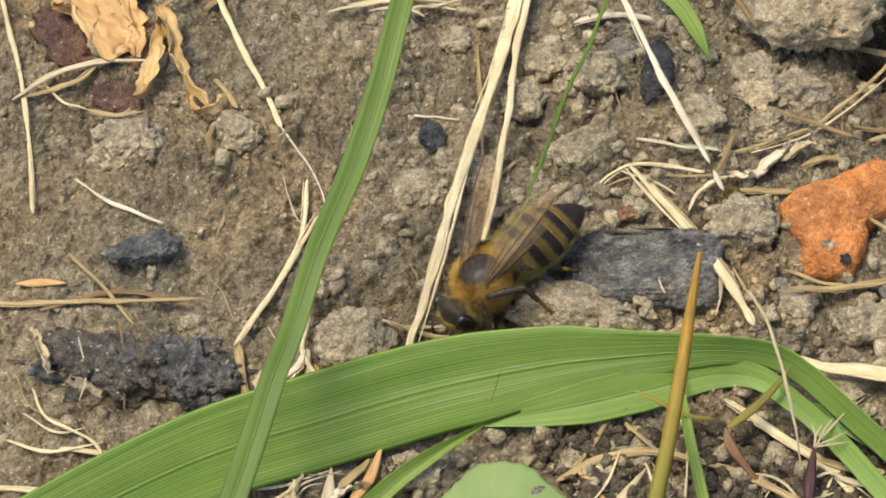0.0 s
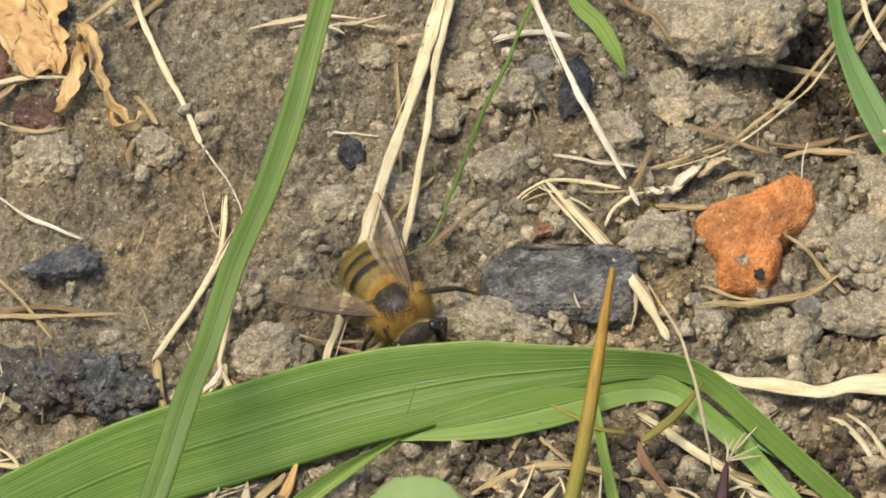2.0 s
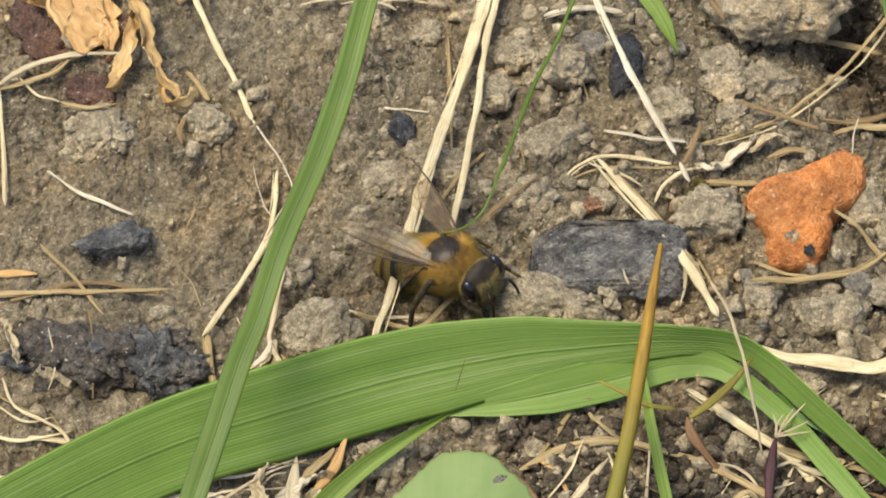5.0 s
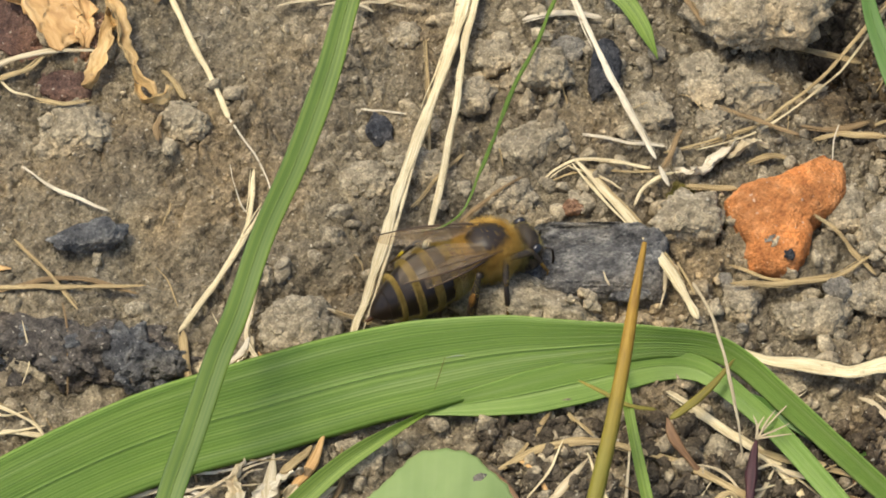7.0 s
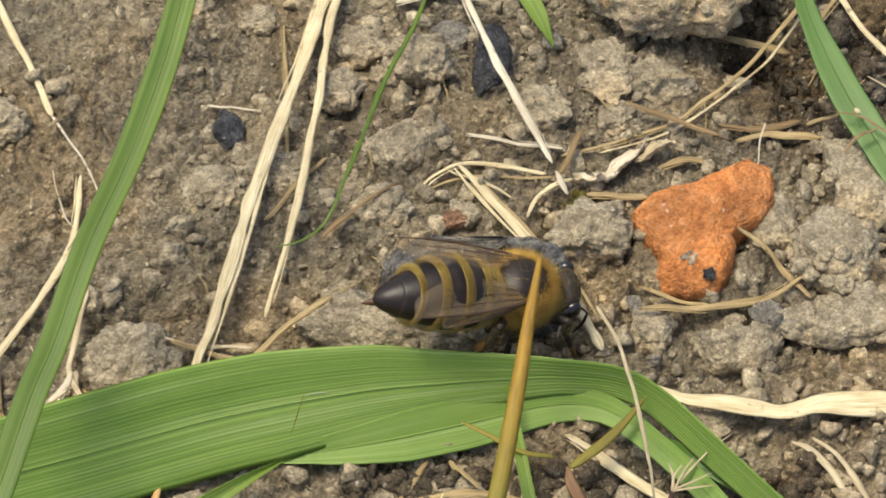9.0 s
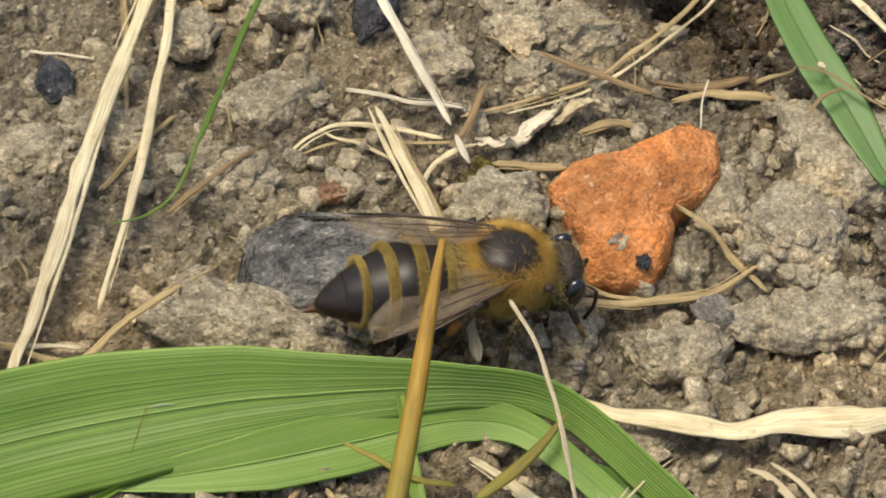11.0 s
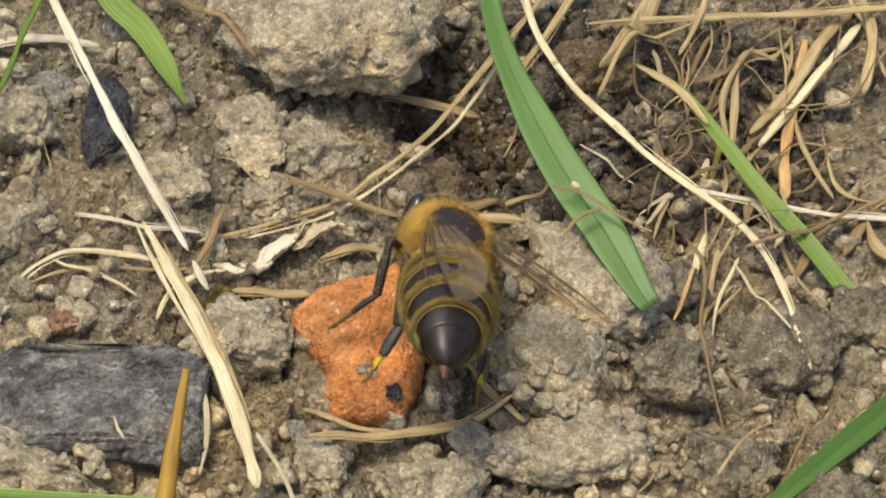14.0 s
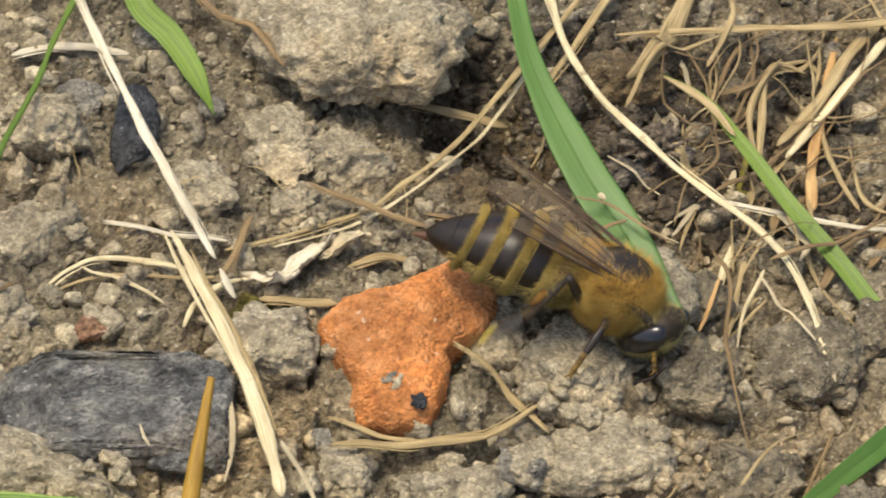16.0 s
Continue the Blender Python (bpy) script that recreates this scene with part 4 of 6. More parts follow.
curled_leaf()
straw("straw_stalk", [(-30.63, 12.51), (-27.94, 14.51), (-24.95, 15.58), (-20.87, 15.83)], [0.3, 0.5, 0.45, 0.15], PAPER, "pale greenish dry blade lying on the soil", lift=0.5, seed=32, n=50)
straw("straw_sliver", [(-30.25, 12.89), (-26.37, 14.06), (-24.36, 15.95)], [0.2, 0.45, 0.2], OLD_STRAW, "weathered straw under the pale blade", lift=0.3, seed=33)
straw("root_thread", [(-28.96, 14.54), (-26.96, 12.38), (-25.15, 11.41)], [0.1, 0.2, 0.12], STRAW, "thin tan rootlet on the soil", "root", "root threads", lift=0.5, seed=34)
straw("root_thread", [(-25.15, 11.41), (-23.05, 10.43), (-21.05, 10.89)], [0.25, 0.35, 0.15], OLD_STRAW, "crooked tan rootlet under the husk", "root", "root threads", lift=0.3, seed=35)
straw("straw_sliver", [(-16.52, 15.17), (-14.72, 12.13)], [0.35, 0.42, 0.4], OLD_STRAW, "short brown stick stub pointing into soil", lift=0.3, seed=36)
straw("straw_sliver", [(-16.02, 9.97), (-16.37, 8.95), (-16.09, 7.66)], [0.3, 0.5, 0.3], BROWN_STRAW, "dark curled husk beside a clod", lift=0.3, seed=37)
for i, (a, c) in enumerate((((-8.53, 20.45), (-3.16, 21.22)), ((-7.32, 21.33), (0.15, 21.79)), ((-5.63, 20.5), (-1.47, 20.12)), ((-5.06, 22.19), (1, 21.11)), ((-3.34, 20.3), (1.4, 22.15)))):
    straw("hay_strand", [a, ((a[0] + c[0]) / 2, (a[1] + c[1]) / 2 + 0.25), c], [0.12, 0.35, 0.2], PAPER, "pale greenish dry grass strand in a small tuft", "hay", "hay tuft", lift=0.5, seed=40 + i)
straw("straw_stalk", [(-17.58, 21.12), (-15.6, 23.05), (-13.75, 25.65)], [0.5, 0.6, 0.5], BROWN_STRAW, "brown stick at the far edge", lift=0.3, seed=46)

# round the white stem
straw("pale_straw", [(11.7, 21.2, 4.9), (13.55, 16.39, 4.36), (15.12, 12.3, 4.04), (16.67, 9.33, 3.32), (18.6, 5.9, 2.15)], [0.4, 0.42, 0.45, 0.48, 0.4], WHITE_STRAW, "straight bleached white stem with dark seams", "stem", free=True, n=70, seed=50)
straw("bleached_straw", [(18.9, 5.4, 2.0), (19.2, 4.75, 1.7), (19.56, 4.1, 1.41)], [0.4, 0.36], WHITE_STRAW, "short white end of the bleached stem", "stem", free=True, n=12, seed=51)
straw("thorn_twig", [(20.4, 8.89), (19.57, 6.76), (18.75, 5.13)], [0.15, 0.4, 0.2], BROWN_STRAW, "small dark brown thorny twig", "twig", "twigs", lift=0.9, seed=52)
straw("straw_stalk", [(9.14, 19.23), (11.84, 19.97), (14.81, 19.67)], [0.4, 0.5, 0.5], WHITE_STRAW, "short bleached straw piece", lift=0.5, seed=53)
straw("twig", [(17.23, 25.5), (18.33, 22.48), (20.26, 20), (22.15, 16.64)], [0.5, 0.5, 0.55, 0.45], BROWN_STRAW, "orange-brown peeling twig beside a large clod", "twig", "twigs", lift=0.6, seed=54)
straw("root_thread", [(13.47, 8.83), (16.77, 8.01), (19.28, 7.64)], [0.18, 0.3, 0.2], WHITE_STRAW, "pale rootlet running to the stem's tip", "root", "root threads", lift=0.35, seed=55)
straw("pale_straw", [(19.1, 7.4, 0.9), (22.83, 8.51, 1), (26.06, 9.82, 1.2), (27.63, 11.32, 1.3), (30.39, 13.85, 1.5), (33.2, 17.42, 1.9), (37.96, 23.92, 2.6)], [0.22, 0.24, 0.26, 0.28, 0.3], OLD_STRAW, "long thin pale stem reaching over the hollow", "stem", free=True, n=80, seed=56)
straw("pale_straw", [(21.41, 7.66, 0.9), (26.26, 9.48, 1.1), (30.35, 13.31, 1.1), (32.63, 15.96, 1.2), (35.73, 21.25, 1.8)], [0.14, 0.2, 0.22, 0.2], STRAW, "second thin pale stem beside the long one", "stem", free=True, n=60, seed=57)
straw("twig", [(22.95, 10.66), (25.24, 9.77), (28.54, 8.51)], [0.12, 0.35, 0.4], BROWN_STRAW, "brown splintered twig across the pale stem", "twig", "twigs", lift=0.8, seed=58)
scrap("dry_leaf_scrap", [(19.9, 6.0), (21.05, 5.3), (22.5, 6.3), (24.0, 7.9)], [0.5, 1.3, 1.7, 0.6], WHITE_STRAW, "crumpled cream dry leaf scrap", "dry leaf", "leaf scraps", 0.5, 59)
scrap("dry_leaf_scrap", [(23.68, 6.89), (25.09, 7.76), (26.4, 7.64)], [0.3, 0.9, 0.3], PAPER, "crumpled cream dry leaf scrap", "dry leaf", "leaf scraps", 0.5, 60)
straw("straw_stalk", [(24.86, 6.39), (26.69, 7.26), (28.49, 6.89)], [0.3, 0.5, 0.3], OLD_STRAW, "tan bent straw beside the brick", lift=0.4, seed=61)
straw("straw_stalk", [(29.56, 8.64), (31.71, 9.26), (34.81, 8.92)], [0.25, 0.6, 0.4], OLD_STRAW, "broad tan straw lying behind the brick", lift=0.5, seed=62)
straw("straw_stalk", [(28.68, 9.77), (31.21, 9.64), (33.68, 10.41)], [0.2, 0.5, 0.3], BROWN_STRAW, "brown straw lying behind the brick", lift=0.4, seed=63)
straw("curved_straw", [(10.46, 4.55), (12.07, 5.92), (14.46, 6.55), (18.26, 6.13)], [0.12, 0.3, 0.35, 0.3], STRAW, "curved pale straw with a curled tip", lift=0.35, seed=64)
straw("curved_straw", [(10.96, 4.8), (12.57, 5.55), (14.66, 5.79), (18.65, 5.76)], [0.1, 0.25, 0.25, 0.2], OLD_STRAW, "curved weathered straw beside another", lift=0.3, seed=65)
straw("curved_straw", [(12.47, 6.05), (14.36, 4.92), (16.25, 3.77)], [0.15, 0.25, 0.12], STRAW, "thin pale straw across the curved ones", lift=0.4, seed=66)
straw("curved_straw", [(17.03, 2.4), (17.64, 3.89), (18.85, 5.13), (19.85, 5.63)], [0.15, 0.3, 0.35, 0.25], STRAW, "short curved tan straw by the twig", lift=0.4, seed=67)
straw("straw_stalk", [(20.63, 4.14), (22.23, 4.27), (24.2, 4.02)], [0.4, 0.5, 0.4], OLD_STRAW, "flat tan straw beside the brick", lift=0.25, seed=68)
straw("hair_root", [(31.3, 8.62, 2.6), (30.92, 7.39, 2.4), (30.75, 5.78, 2.2)], [0.08, 0.13, 0.1], WHITE_STRAW, "fine white root hair over the brick", "root", "root threads", free=True, n=20, seed=69)
# by the brick's lower end
straw("straw_stalk", [(23.49, -2.25), (25.82, -3.33), (27.78, -3.43)], [0.2, 0.4, 0.3], OLD_STRAW, "thin tan straw under the brick's end", lift=0.2, seed=70)
straw("straw_stalk", [(23.45, -4.19), (27.18, -3.8), (30.75, -3.28), (33.14, -2.44)], [0.3, 0.55, 0.5, 0.12], OLD_STRAW, "flattened weathered straw in front of the brick", lift=0.25, seed=71)
straw("straw_sliver", [(29.31, 0.96), (31.24, -0.73), (33.25, -4.04)], [0.12, 0.4, 0.35], OLD_STRAW, "weathered grey straw sliver beside the brick", lift=0.5, seed=72)
straw("straw_sliver", [(18.97, -1.54), (19.15, -3.98), (18.73, -6.16)], [0.3, 0.3, 0.12], PAPER, "pale chaff sliver standing by the charcoal", lift=0.4, seed=73)
straw("straw_sliver", [(19.95, -2.02), (20.72, -3.73), (21.1, -4.69)], [0.2, 0.25, 0.1], OLD_STRAW, "tan chaff sliver by the broad straw", lift=0.3, seed=74)
straw("straw_sliver", [(15.03, -4.46), (15.42, -5.81)], [0.12, 0.18, 0.12], PAPER, "tiny white chaff sliver on charcoal", lift=1.6, seed=75)

# ---- green plants ----
broad = blade("broad_grass_blade", [(-35.58, -33.30, 3.10), (-28.92, -27.41, 3.10), (-21.97, -22.53, 3.10), (-14.82, -18.52, 3.10), (-7.48, -15.78, 3.10), (-0.06, -13.24, 3.10), (7.43, -11.38, 3.00), (11.57, -10.79, 2.95), (14.97, -10.42, 2.90), (18.74, -10.16, 2.80), (22.13, -10.41, 2.60), (24.35, -11.81, 2.50), (27.05, -14.76, 2.40), (29.73, -17.66, 2.20), (32.38, -20.44, 1.90), (35.38, -23.25, 1.20)],
      [5.2, 5.4, 5.6, 5.7, 5.9, 6.2, 6.4, 6.4, 6.1, 5.0, 3.3, 2.0, 1.6, 1.5, 1.4, 1.3], LEAF, "broad arching green grass blade with fine veins", thick=0.7, fold=0.25, sag=-1.0, n=140,
      veins=(0.0, -0.83, -0.67, -0.5, -0.33, -0.17, 0.17, 0.33, 0.5, 0.67, 0.83))
# a bruise across it: pale scuffs and a dark crease
for i, (x0, y0, x1, y1, w, mat) in enumerate(((3.9, -9.73, 5.04, -9.55, 0.22, LEAF_SCUFF), (4.12, -10.44, 4.85, -10.32, 0.3, LEAF_SCUFF), (3.72, -11.21, 5.07, -11.02, 0.2, LEAF_SCUFF), (4.47, -11.98, 5.76, -11.73, 0.14, LEAF_SCUFF), (4.56, -11.21, 3.81, -14.64, 0.10, OLIVE))):
    z = 3.32 - 0.02 * (x0 - 4)
    part("scuff", stalk_mesh("scuff", spline([(x0, y0, z), ((x0 + x1) / 2, (y0 + y1) / 2 + 0.05, z + 0.04), (x1, y1, z)], 12), [w * 0.2, w * 0.7, w * 0.2], mat, flat=0.2, seed=390 + i, k=6), broad, "pale bruise on the blade")
blade("grass_blade", [(2.48, -14.37, 0.60), (4.76, -14.13, 0.90), (9.29, -13.30, 1.10), (14.20, -12.08, 1.25), (18.36, -11.04, 1.40), (21.37, -11.44, 1.50), (23.95, -13.67, 1.50), (26.47, -16.53, 1.50), (28.93, -19.96, 1.50), (31.19, -23.02, 1.20), (33.08, -25.97, 0.80)],
      [0.4, 1.8, 2.9, 3.0, 2.4, 1.7, 1.4, 1.4, 1.4, 1.3, 1.2], LEAF, "bright green grass blade under the broad one", thick=0.4, fold=0.6, n=100)
blade("grass_blade", [(3.31, -15.11, 1.6), (0.29, -17.38, 1.8), (-2.84, -20.06, 1.7), (-6.87, -24.64, 1.3), (-10.47, -29.24, 0.3)], [0.2, 1.1, 1.4, 1.5, 1.5], LEAF_PALE, "short pointed green grass blade", thick=0.4, fold=0.7)
blade("grass_blade", [(15.67, -8.62, 2.6), (16.79, -16.68, 2.4), (18.21, -24.33, 1.6), (19.08, -29.48, 0.4)], [0.25, 0.7, 0.8, 0.8], LEAF_PALE, "narrow upright green grass blade", thick=0.3, fold=0.6)
blade("grass_blade", [(22.37, -12.3, 1.2), (25.94, -14.41, 1.3), (29.06, -16.37, 1.1), (32.31, -18.35, 0.6), (34.25, -20.93, 0.2)], [0.3, 1.0, 1.1, 1.2, 1.0], LEAF_BLUE, "dull bluish-green grass blade low on the soil", thick=0.3, fold=0.5)
blade("grass_blade", [(13.60, 26.30, 3.00), (14.60, 24.10, 2.60), (15.39, 21.68, 2.20), (16.75, 20.02, 2.00), (17.81, 18.00, 1.80), (18.84, 15.19, 1.60)], [1.1, 1.2, 1.25, 1.3, 1.05, 0.05], LEAF_PALE, "pointed bright green grass tip hanging down", thick=0.35, fold=0.6)
blade("grass_blade", [(32.60, 28.50, 6.00), (32.90, 24.00, 5.60), (33.35, 20.42, 5.20), (33.63, 17.25, 5.00), (34.32, 14.15, 4.80), (35.93, 9.55, 4.40), (37.71, 5.78, 4.00), (39.09, 2.76, 3.40), (39.62, 1.93, 3.20)], [0.8, 0.8, 0.85, 1.0, 1.3, 1.9, 2.1, 1.9, 1.0], LEAF_BLUE, "smooth blue-green grass blade leaning on the soil", thick=0.4, fold=0.18)
blade("grass_blade", [(40.89, 18.01, 2.20), (42.79, 16.38, 2.20), (44.42, 13.65, 2.00), (46.20, 10.26, 1.80), (48.19, 7.04, 1.50), (49.84, 4.37, 1.00)], [0.15, 0.55, 0.75, 0.85, 0.9, 0.9], LEAF_PALE, "narrow green grass blade with a dried tip", thick=0.3, fold=0.5)
straw("withered_grass", [(40.71, 17.93, 2.40), (42.00, 17.01, 2.38), (43.10, 15.79, 2.37), (43.98, 13.99, 2.35)], [0.12, 0.45, 0.55, 0.3], OLD_STRAW, "withered tan tip lying on the green blade", "grass blade", "grass blades", free=True, n=30, seed=80)
blade("grass_blade", [(41.76, -10.29, 1.40), (43.72, -8.49, 1.70), (46.41, -6.04, 1.60), (49.78, -2.97, 1.20), (52.69, -0.57, 0.90)], [0.15, 0.9, 1.2, 1.2], LEAF_BLUE, "blue-green grass blade near the clods", thick=0.35, fold=0.3)
blade("green_grass_stalk", [(-15.2, -36.0, 5.2), (-13.0, -28.6, 7.4), (-12.25, -25.6, 8.3), (-11.15, -21.9, 9.2), (-9.75, -16.9, 10.4), (-8.7, -13.9, 11.1), (-7.2, -8.6, 12.4), (-5.15, -3.2, 13.7), (-3.5, 2.3, 15.0), (-2.4, 7.2, 16.1), (-1.2, 12.5, 17.2)],
      [1.5, 1.6, 1.75, 1.7, 1.6, 1.6, 1.75, 1.6, 1.5], STEM, "soft bright green grass stem rising over the ground", "stem", "green stems", thick=0.35, fold=0.15, n=90)
straw("tendril", [(12.60, 24.50, 1.50), (10.75, 17.03, 3.00), (9.20, 11.84, 4.50), (7.88, 6.39, 6.00), (6.75, 1.54, 7.00), (5.62, -2.20, 7.00), (4.23, -2.98, 6.00), (2.50, -2.81, 5.00)], [0.34, 0.34, 0.33, 0.3, 0.24, 0.14], STEM, "thin green grass tendril with a curled end", "stem", "green stems", free=True, n=80, seed=82)
# the stalk with a rusty tip
stalk = straw("upright_stalk", [(17.49, -8.01, 11.00), (16.90, -11.22, 9.80), (16.24, -15.07, 8.30), (15.36, -19.43, 6.30), (14.53, -22.66, 4.60), (14.09, -24.23, 3.70), (13.04, -27.02, 2.00), (12.30, -28.66, 0.50)], [0.3, 0.62, 0.8, 0.9, 0.95, 1.0, 1.0, 1.0], RUST_TIP, "olive stalk turning rusty orange towards its tip", "stalk", "stalks", free=True, n=90, seed=83, flat=0.75, wobble=0.0)
part("bud", stalk_mesh("bud", spline([(16.77, -10.72, 8.90), (16.65, -11.41, 8.60), (16.59, -12.10, 8.30)], 14), [0.15, 0.36, 0.15], PAPER, seed=84, k=8), stalk, "tiny pale bud")
straw("jointed_stalk", [(23.51, -11.49, 2.9), (21.8, -13.71, 2.6), (19.28, -15.84, 2.2)], [0.3, 0.55, 0.6], OLIVE, "short olive side stalk", "stalk", "stalks", free=True, n=30, seed=85)
straw("jointed_stalk", [(19.2, -15.95, 2.3), (19.62, -17.2, 1.9), (20.49, -18.28, 1.3), (21.54, -19.37, 0.5)], [0.42, 0.7, 0.42, 0.34], RUSTY_STALK, "red-brown jointed stalk foot", "stalk", "stalks", free=True, n=30, seed=86)
straw("jointed_stalk", [(13.33, -13.38, 2.9), (14.63, -14.21, 2.9), (16.45, -15.15, 2.7), (18.37, -15.32, 2.4)], [0.15, 0.35, 0.35, 0.4], OLIVE, "thin olive side shoot", "stalk", "stalks", free=True, n=24, seed=87)
straw("pale_straw", [(20.75, -7.81, 6.50), (21.98, -10.22, 6.00), (22.99, -13.53, 5.00), (23.58, -16.03, 3.40), (24.08, -18.14, 1.20)], [0.2, 0.22, 0.22, 0.2, 0.15], PAPER, "thin tan stem standing against the broad blade", "stem", free=True, n=60, seed=88)


def purple_flower_bud():
    base = empty_thing("flower_bud", "dark purple bud with pale whiskers", "bud", "", (0, 0, 0))
    part("bud", stalk_mesh("bud", spline([(24.93, -17.06, 1.8), (24.59, -19.34, 1.6), (24.33, -22.16, 0.9)], 24), [0.35, 0.75, 0.5], PURPLE, flat=0.9, seed=89), base)
    for i, tip in enumerate(((28.42, -13.43, 2.2), (26.14, -15.19, 2.4), (25.46, -15.81, 2.6), (24.79, -15.47, 2.2), (27.08, -16.29, 2.3), (27.44, -16.65, 1.8))):
        mid = ((24.93 + tip[0]) / 2 - 0.12 * (i % 3 - 1), (-17.19 + tip[1]) / 2 + 0.25 - 0.1 * i, 2.25)
        part("whisker", stalk_mesh("whisker", spline([(24.93, -17.19, 1.9), mid, tip], 20), [0.16, 0.15, 0.05], PAPER, seed=90 + i, k=8), base)


purple_flower_bud()


def oval_leaf():
    """A rounded leaf: a domed fan with a notch-edged outline, a midrib and side ribs."""
    base = empty_thing("round_leaf", "pale green rounded leaf with a browning edge", "leaf", "", (3.68, -25.0, 2.4))
    rings, spokes = 26, 72
    a = np.linspace(0, 2 * np.pi, spokes, endpoint=False)
    out = (6.0 + 0.3 * np.exp(-((a - 1.4) / 0.35) ** 2) - 1.3 * np.exp(-((a - 2.35) / 0.5) ** 2)) * (1 + 0.015 * np.cos(11 * a) + 0.012 * np.cos(31 * a))
    r = np.linspace(0.01, 1, rings)
    X = r[:, None] * out * np.cos(a)
    Y = r[:, None] * out * np.sin(a) * 1.05
    Z = 0.7 * (1 - r[:, None] ** 2) - 0.10 * np.exp(-(X / 0.25) ** 2) + 0.05 * np.cos((np.abs(X) - 0.5 * Y) * 2.6) * np.minimum(1, r[:, None] * 2) + 0.25 * np.sin(X * 0.5)
    top = np.stack([X, Y, Z], -1).reshape(-1, 3)
    low = top - [0, 0, 0.12]
    i, j = np.meshgrid(np.arange(rings - 1), np.arange(spokes), indexing="ij")
    f = np.stack([i * spokes + j, (i + 1) * spokes + j, (i + 1) * spokes + (j + 1) % spokes, i * spokes + (j + 1) % spokes], -1).reshape(-1, 4)
    e = (rings - 1) * spokes + np.arange(spokes)
    e2 = (rings - 1) * spokes + (np.arange(spokes) + 1) % spokes
    n = len(top)
    rim = np.stack([e, e + n, e2 + n, e2], 1)
    faces = np.vstack([f, f[:, ::-1] + n, rim])
    uv = np.stack([np.tile(Y.reshape(-1), 2), np.tile(X.reshape(-1) / 11 + 0.5, 2)], 1)
    part("leaf_blade", mesh_of("leaf_blade", np.vstack([top, low]), faces, OVAL, uv), base)
    part("midrib", stalk_mesh("midrib", spline([(1.0, 6.0, 0.1), (0.4, 2.6, 0.55), (0.2, -2.0, 0.68), (0.1, -5.8, 0.15)], 30), [0.06, 0.2, 0.3], OVAL, seed=97), base)
    ob = part("edge", stalk_mesh("edge", spline([(5.6, -2.6, 0.08), (6.1, 0.0, 0.06), (5.5, 2.8, 0.05), (3.9, 4.9, 0.05)], 40), [0.3, 0.75, 0.6, 0.2], RUSTY_STALK, flat=0.3, seed=98), base, "browned leaf edge")
    spot = part("blotch", lump_mesh("blotch", (0.75, 0.3, 0.12), PEBBLE, 281, sub=3), base, "grey withered blotch")
    spot.matrix_basis = pose(3.0 * MM, 3.9 * MM, 0.38 * MM, 0, 0, 28)


oval_leaf()

# dry litter in front of the broad blade
straw("straw_stalk", [(19.06, -12.62), (23.6, -15.75), (26.13, -17.8), (28.05, -20.65)], [0.5, 0.65, 0.65, 0.6], STRAW, "pale straw under the green blades", lift=0.3, seed=110, n=50)
straw("straw_stalk", [(7.98, -18.95), (10.83, -17.39), (14.45, -16.76), (17.49, -17.46), (20.43, -18.59), (24.91, -21.18), (27.41, -23.18)], [0.4, 0.6, 0.6, 0.55, 0.6, 0.6, 0.5], OLD_STRAW, "long brown bent stalk on dark soil", lift=0.3, seed=111, n=60)
straw("straw_sliver", [(8.92, -18.12), (10.62, -15.51), (11.57, -13.84)], [0.2, 0.35, 0.25], OLD_STRAW, "tan straw sliver leaning on a stalk", lift=0.4, seed=112)
straw("straw_sliver", [(9.86, -23.46), (12.3, -20.64), (14.08, -17.93)], [1.0, 0.7, 0.15], PAPER, "pale split straw fan", lift=0.6, seed=113)
straw("straw_sliver", [(16.34, -23.73), (16.54, -19.69), (16.84, -15.71)], [0.2, 0.25, 0.15], PAPER, "thin pale upright straw", lift=0.6, seed=114)
straw("withered_grass", [(21.29, -24.32, 0.6), (21.76, -23.18, 1.6), (22.3, -22.12, 2.3), (23.05, -21.65, 2.4), (23.6, -22.05, 2), (23.56, -23.01, 1), (23.25, -24.21, 0.4)], [0.5, 0.6, 0.65, 0.6, 0.55, 0.5, 0.4], OLD_STRAW, "curled tan dry blade bent into a loop", "dry blade", "dry blades", seed=115, flat=0.25, free=True, n=60, twist=0.8)
straw("straw_sliver", [(24.97, -18.64), (26.22, -18.26), (27.9, -19.38), (29.45, -21.41), (31.18, -23.31)], [0.2, 0.35, 0.4, 0.35, 0.3], PAPER, "white twisted dry blade on dark soil", lift=0.5, seed=341, n=50, flat=0.3, twist=1.6)
straw("straw_sliver", [(31.75, -13.39), (33.32, -15.11), (34.77, -17.55)], [0.2, 0.6, 0.3], PAPER, "grey-white flat dry blade beside the green tail", lift=0.3, seed=342, flat=0.25)
straw("straw_sliver", [(31.2, -19.98, 0.6), (31.38, -19.53, 1.3), (31.53, -18.87, 1.6)], [0.4, 0.3, 0.1], RUSTY_STALK, "small rusty pointed shoot", "stalk", "stalks", seed=343, free=True, n=20)
straw("straw_sliver", [(34.15, -21.38, 0.6), (34.45, -20.74, 1.5), (34.69, -19.6, 1.8)], [0.5, 0.45, 0.2], RUSTY_STALK, "rusty brown dry shoot", "stalk", "stalks", seed=344, free=True, n=20)
straw("straw_sliver", [(9.3, -18), (10.47, -19.27), (11.44, -21.12)], [0.3, 0.4, 0.3], BARK, "ochre dry strand on dark soil", lift=0.3, seed=345)
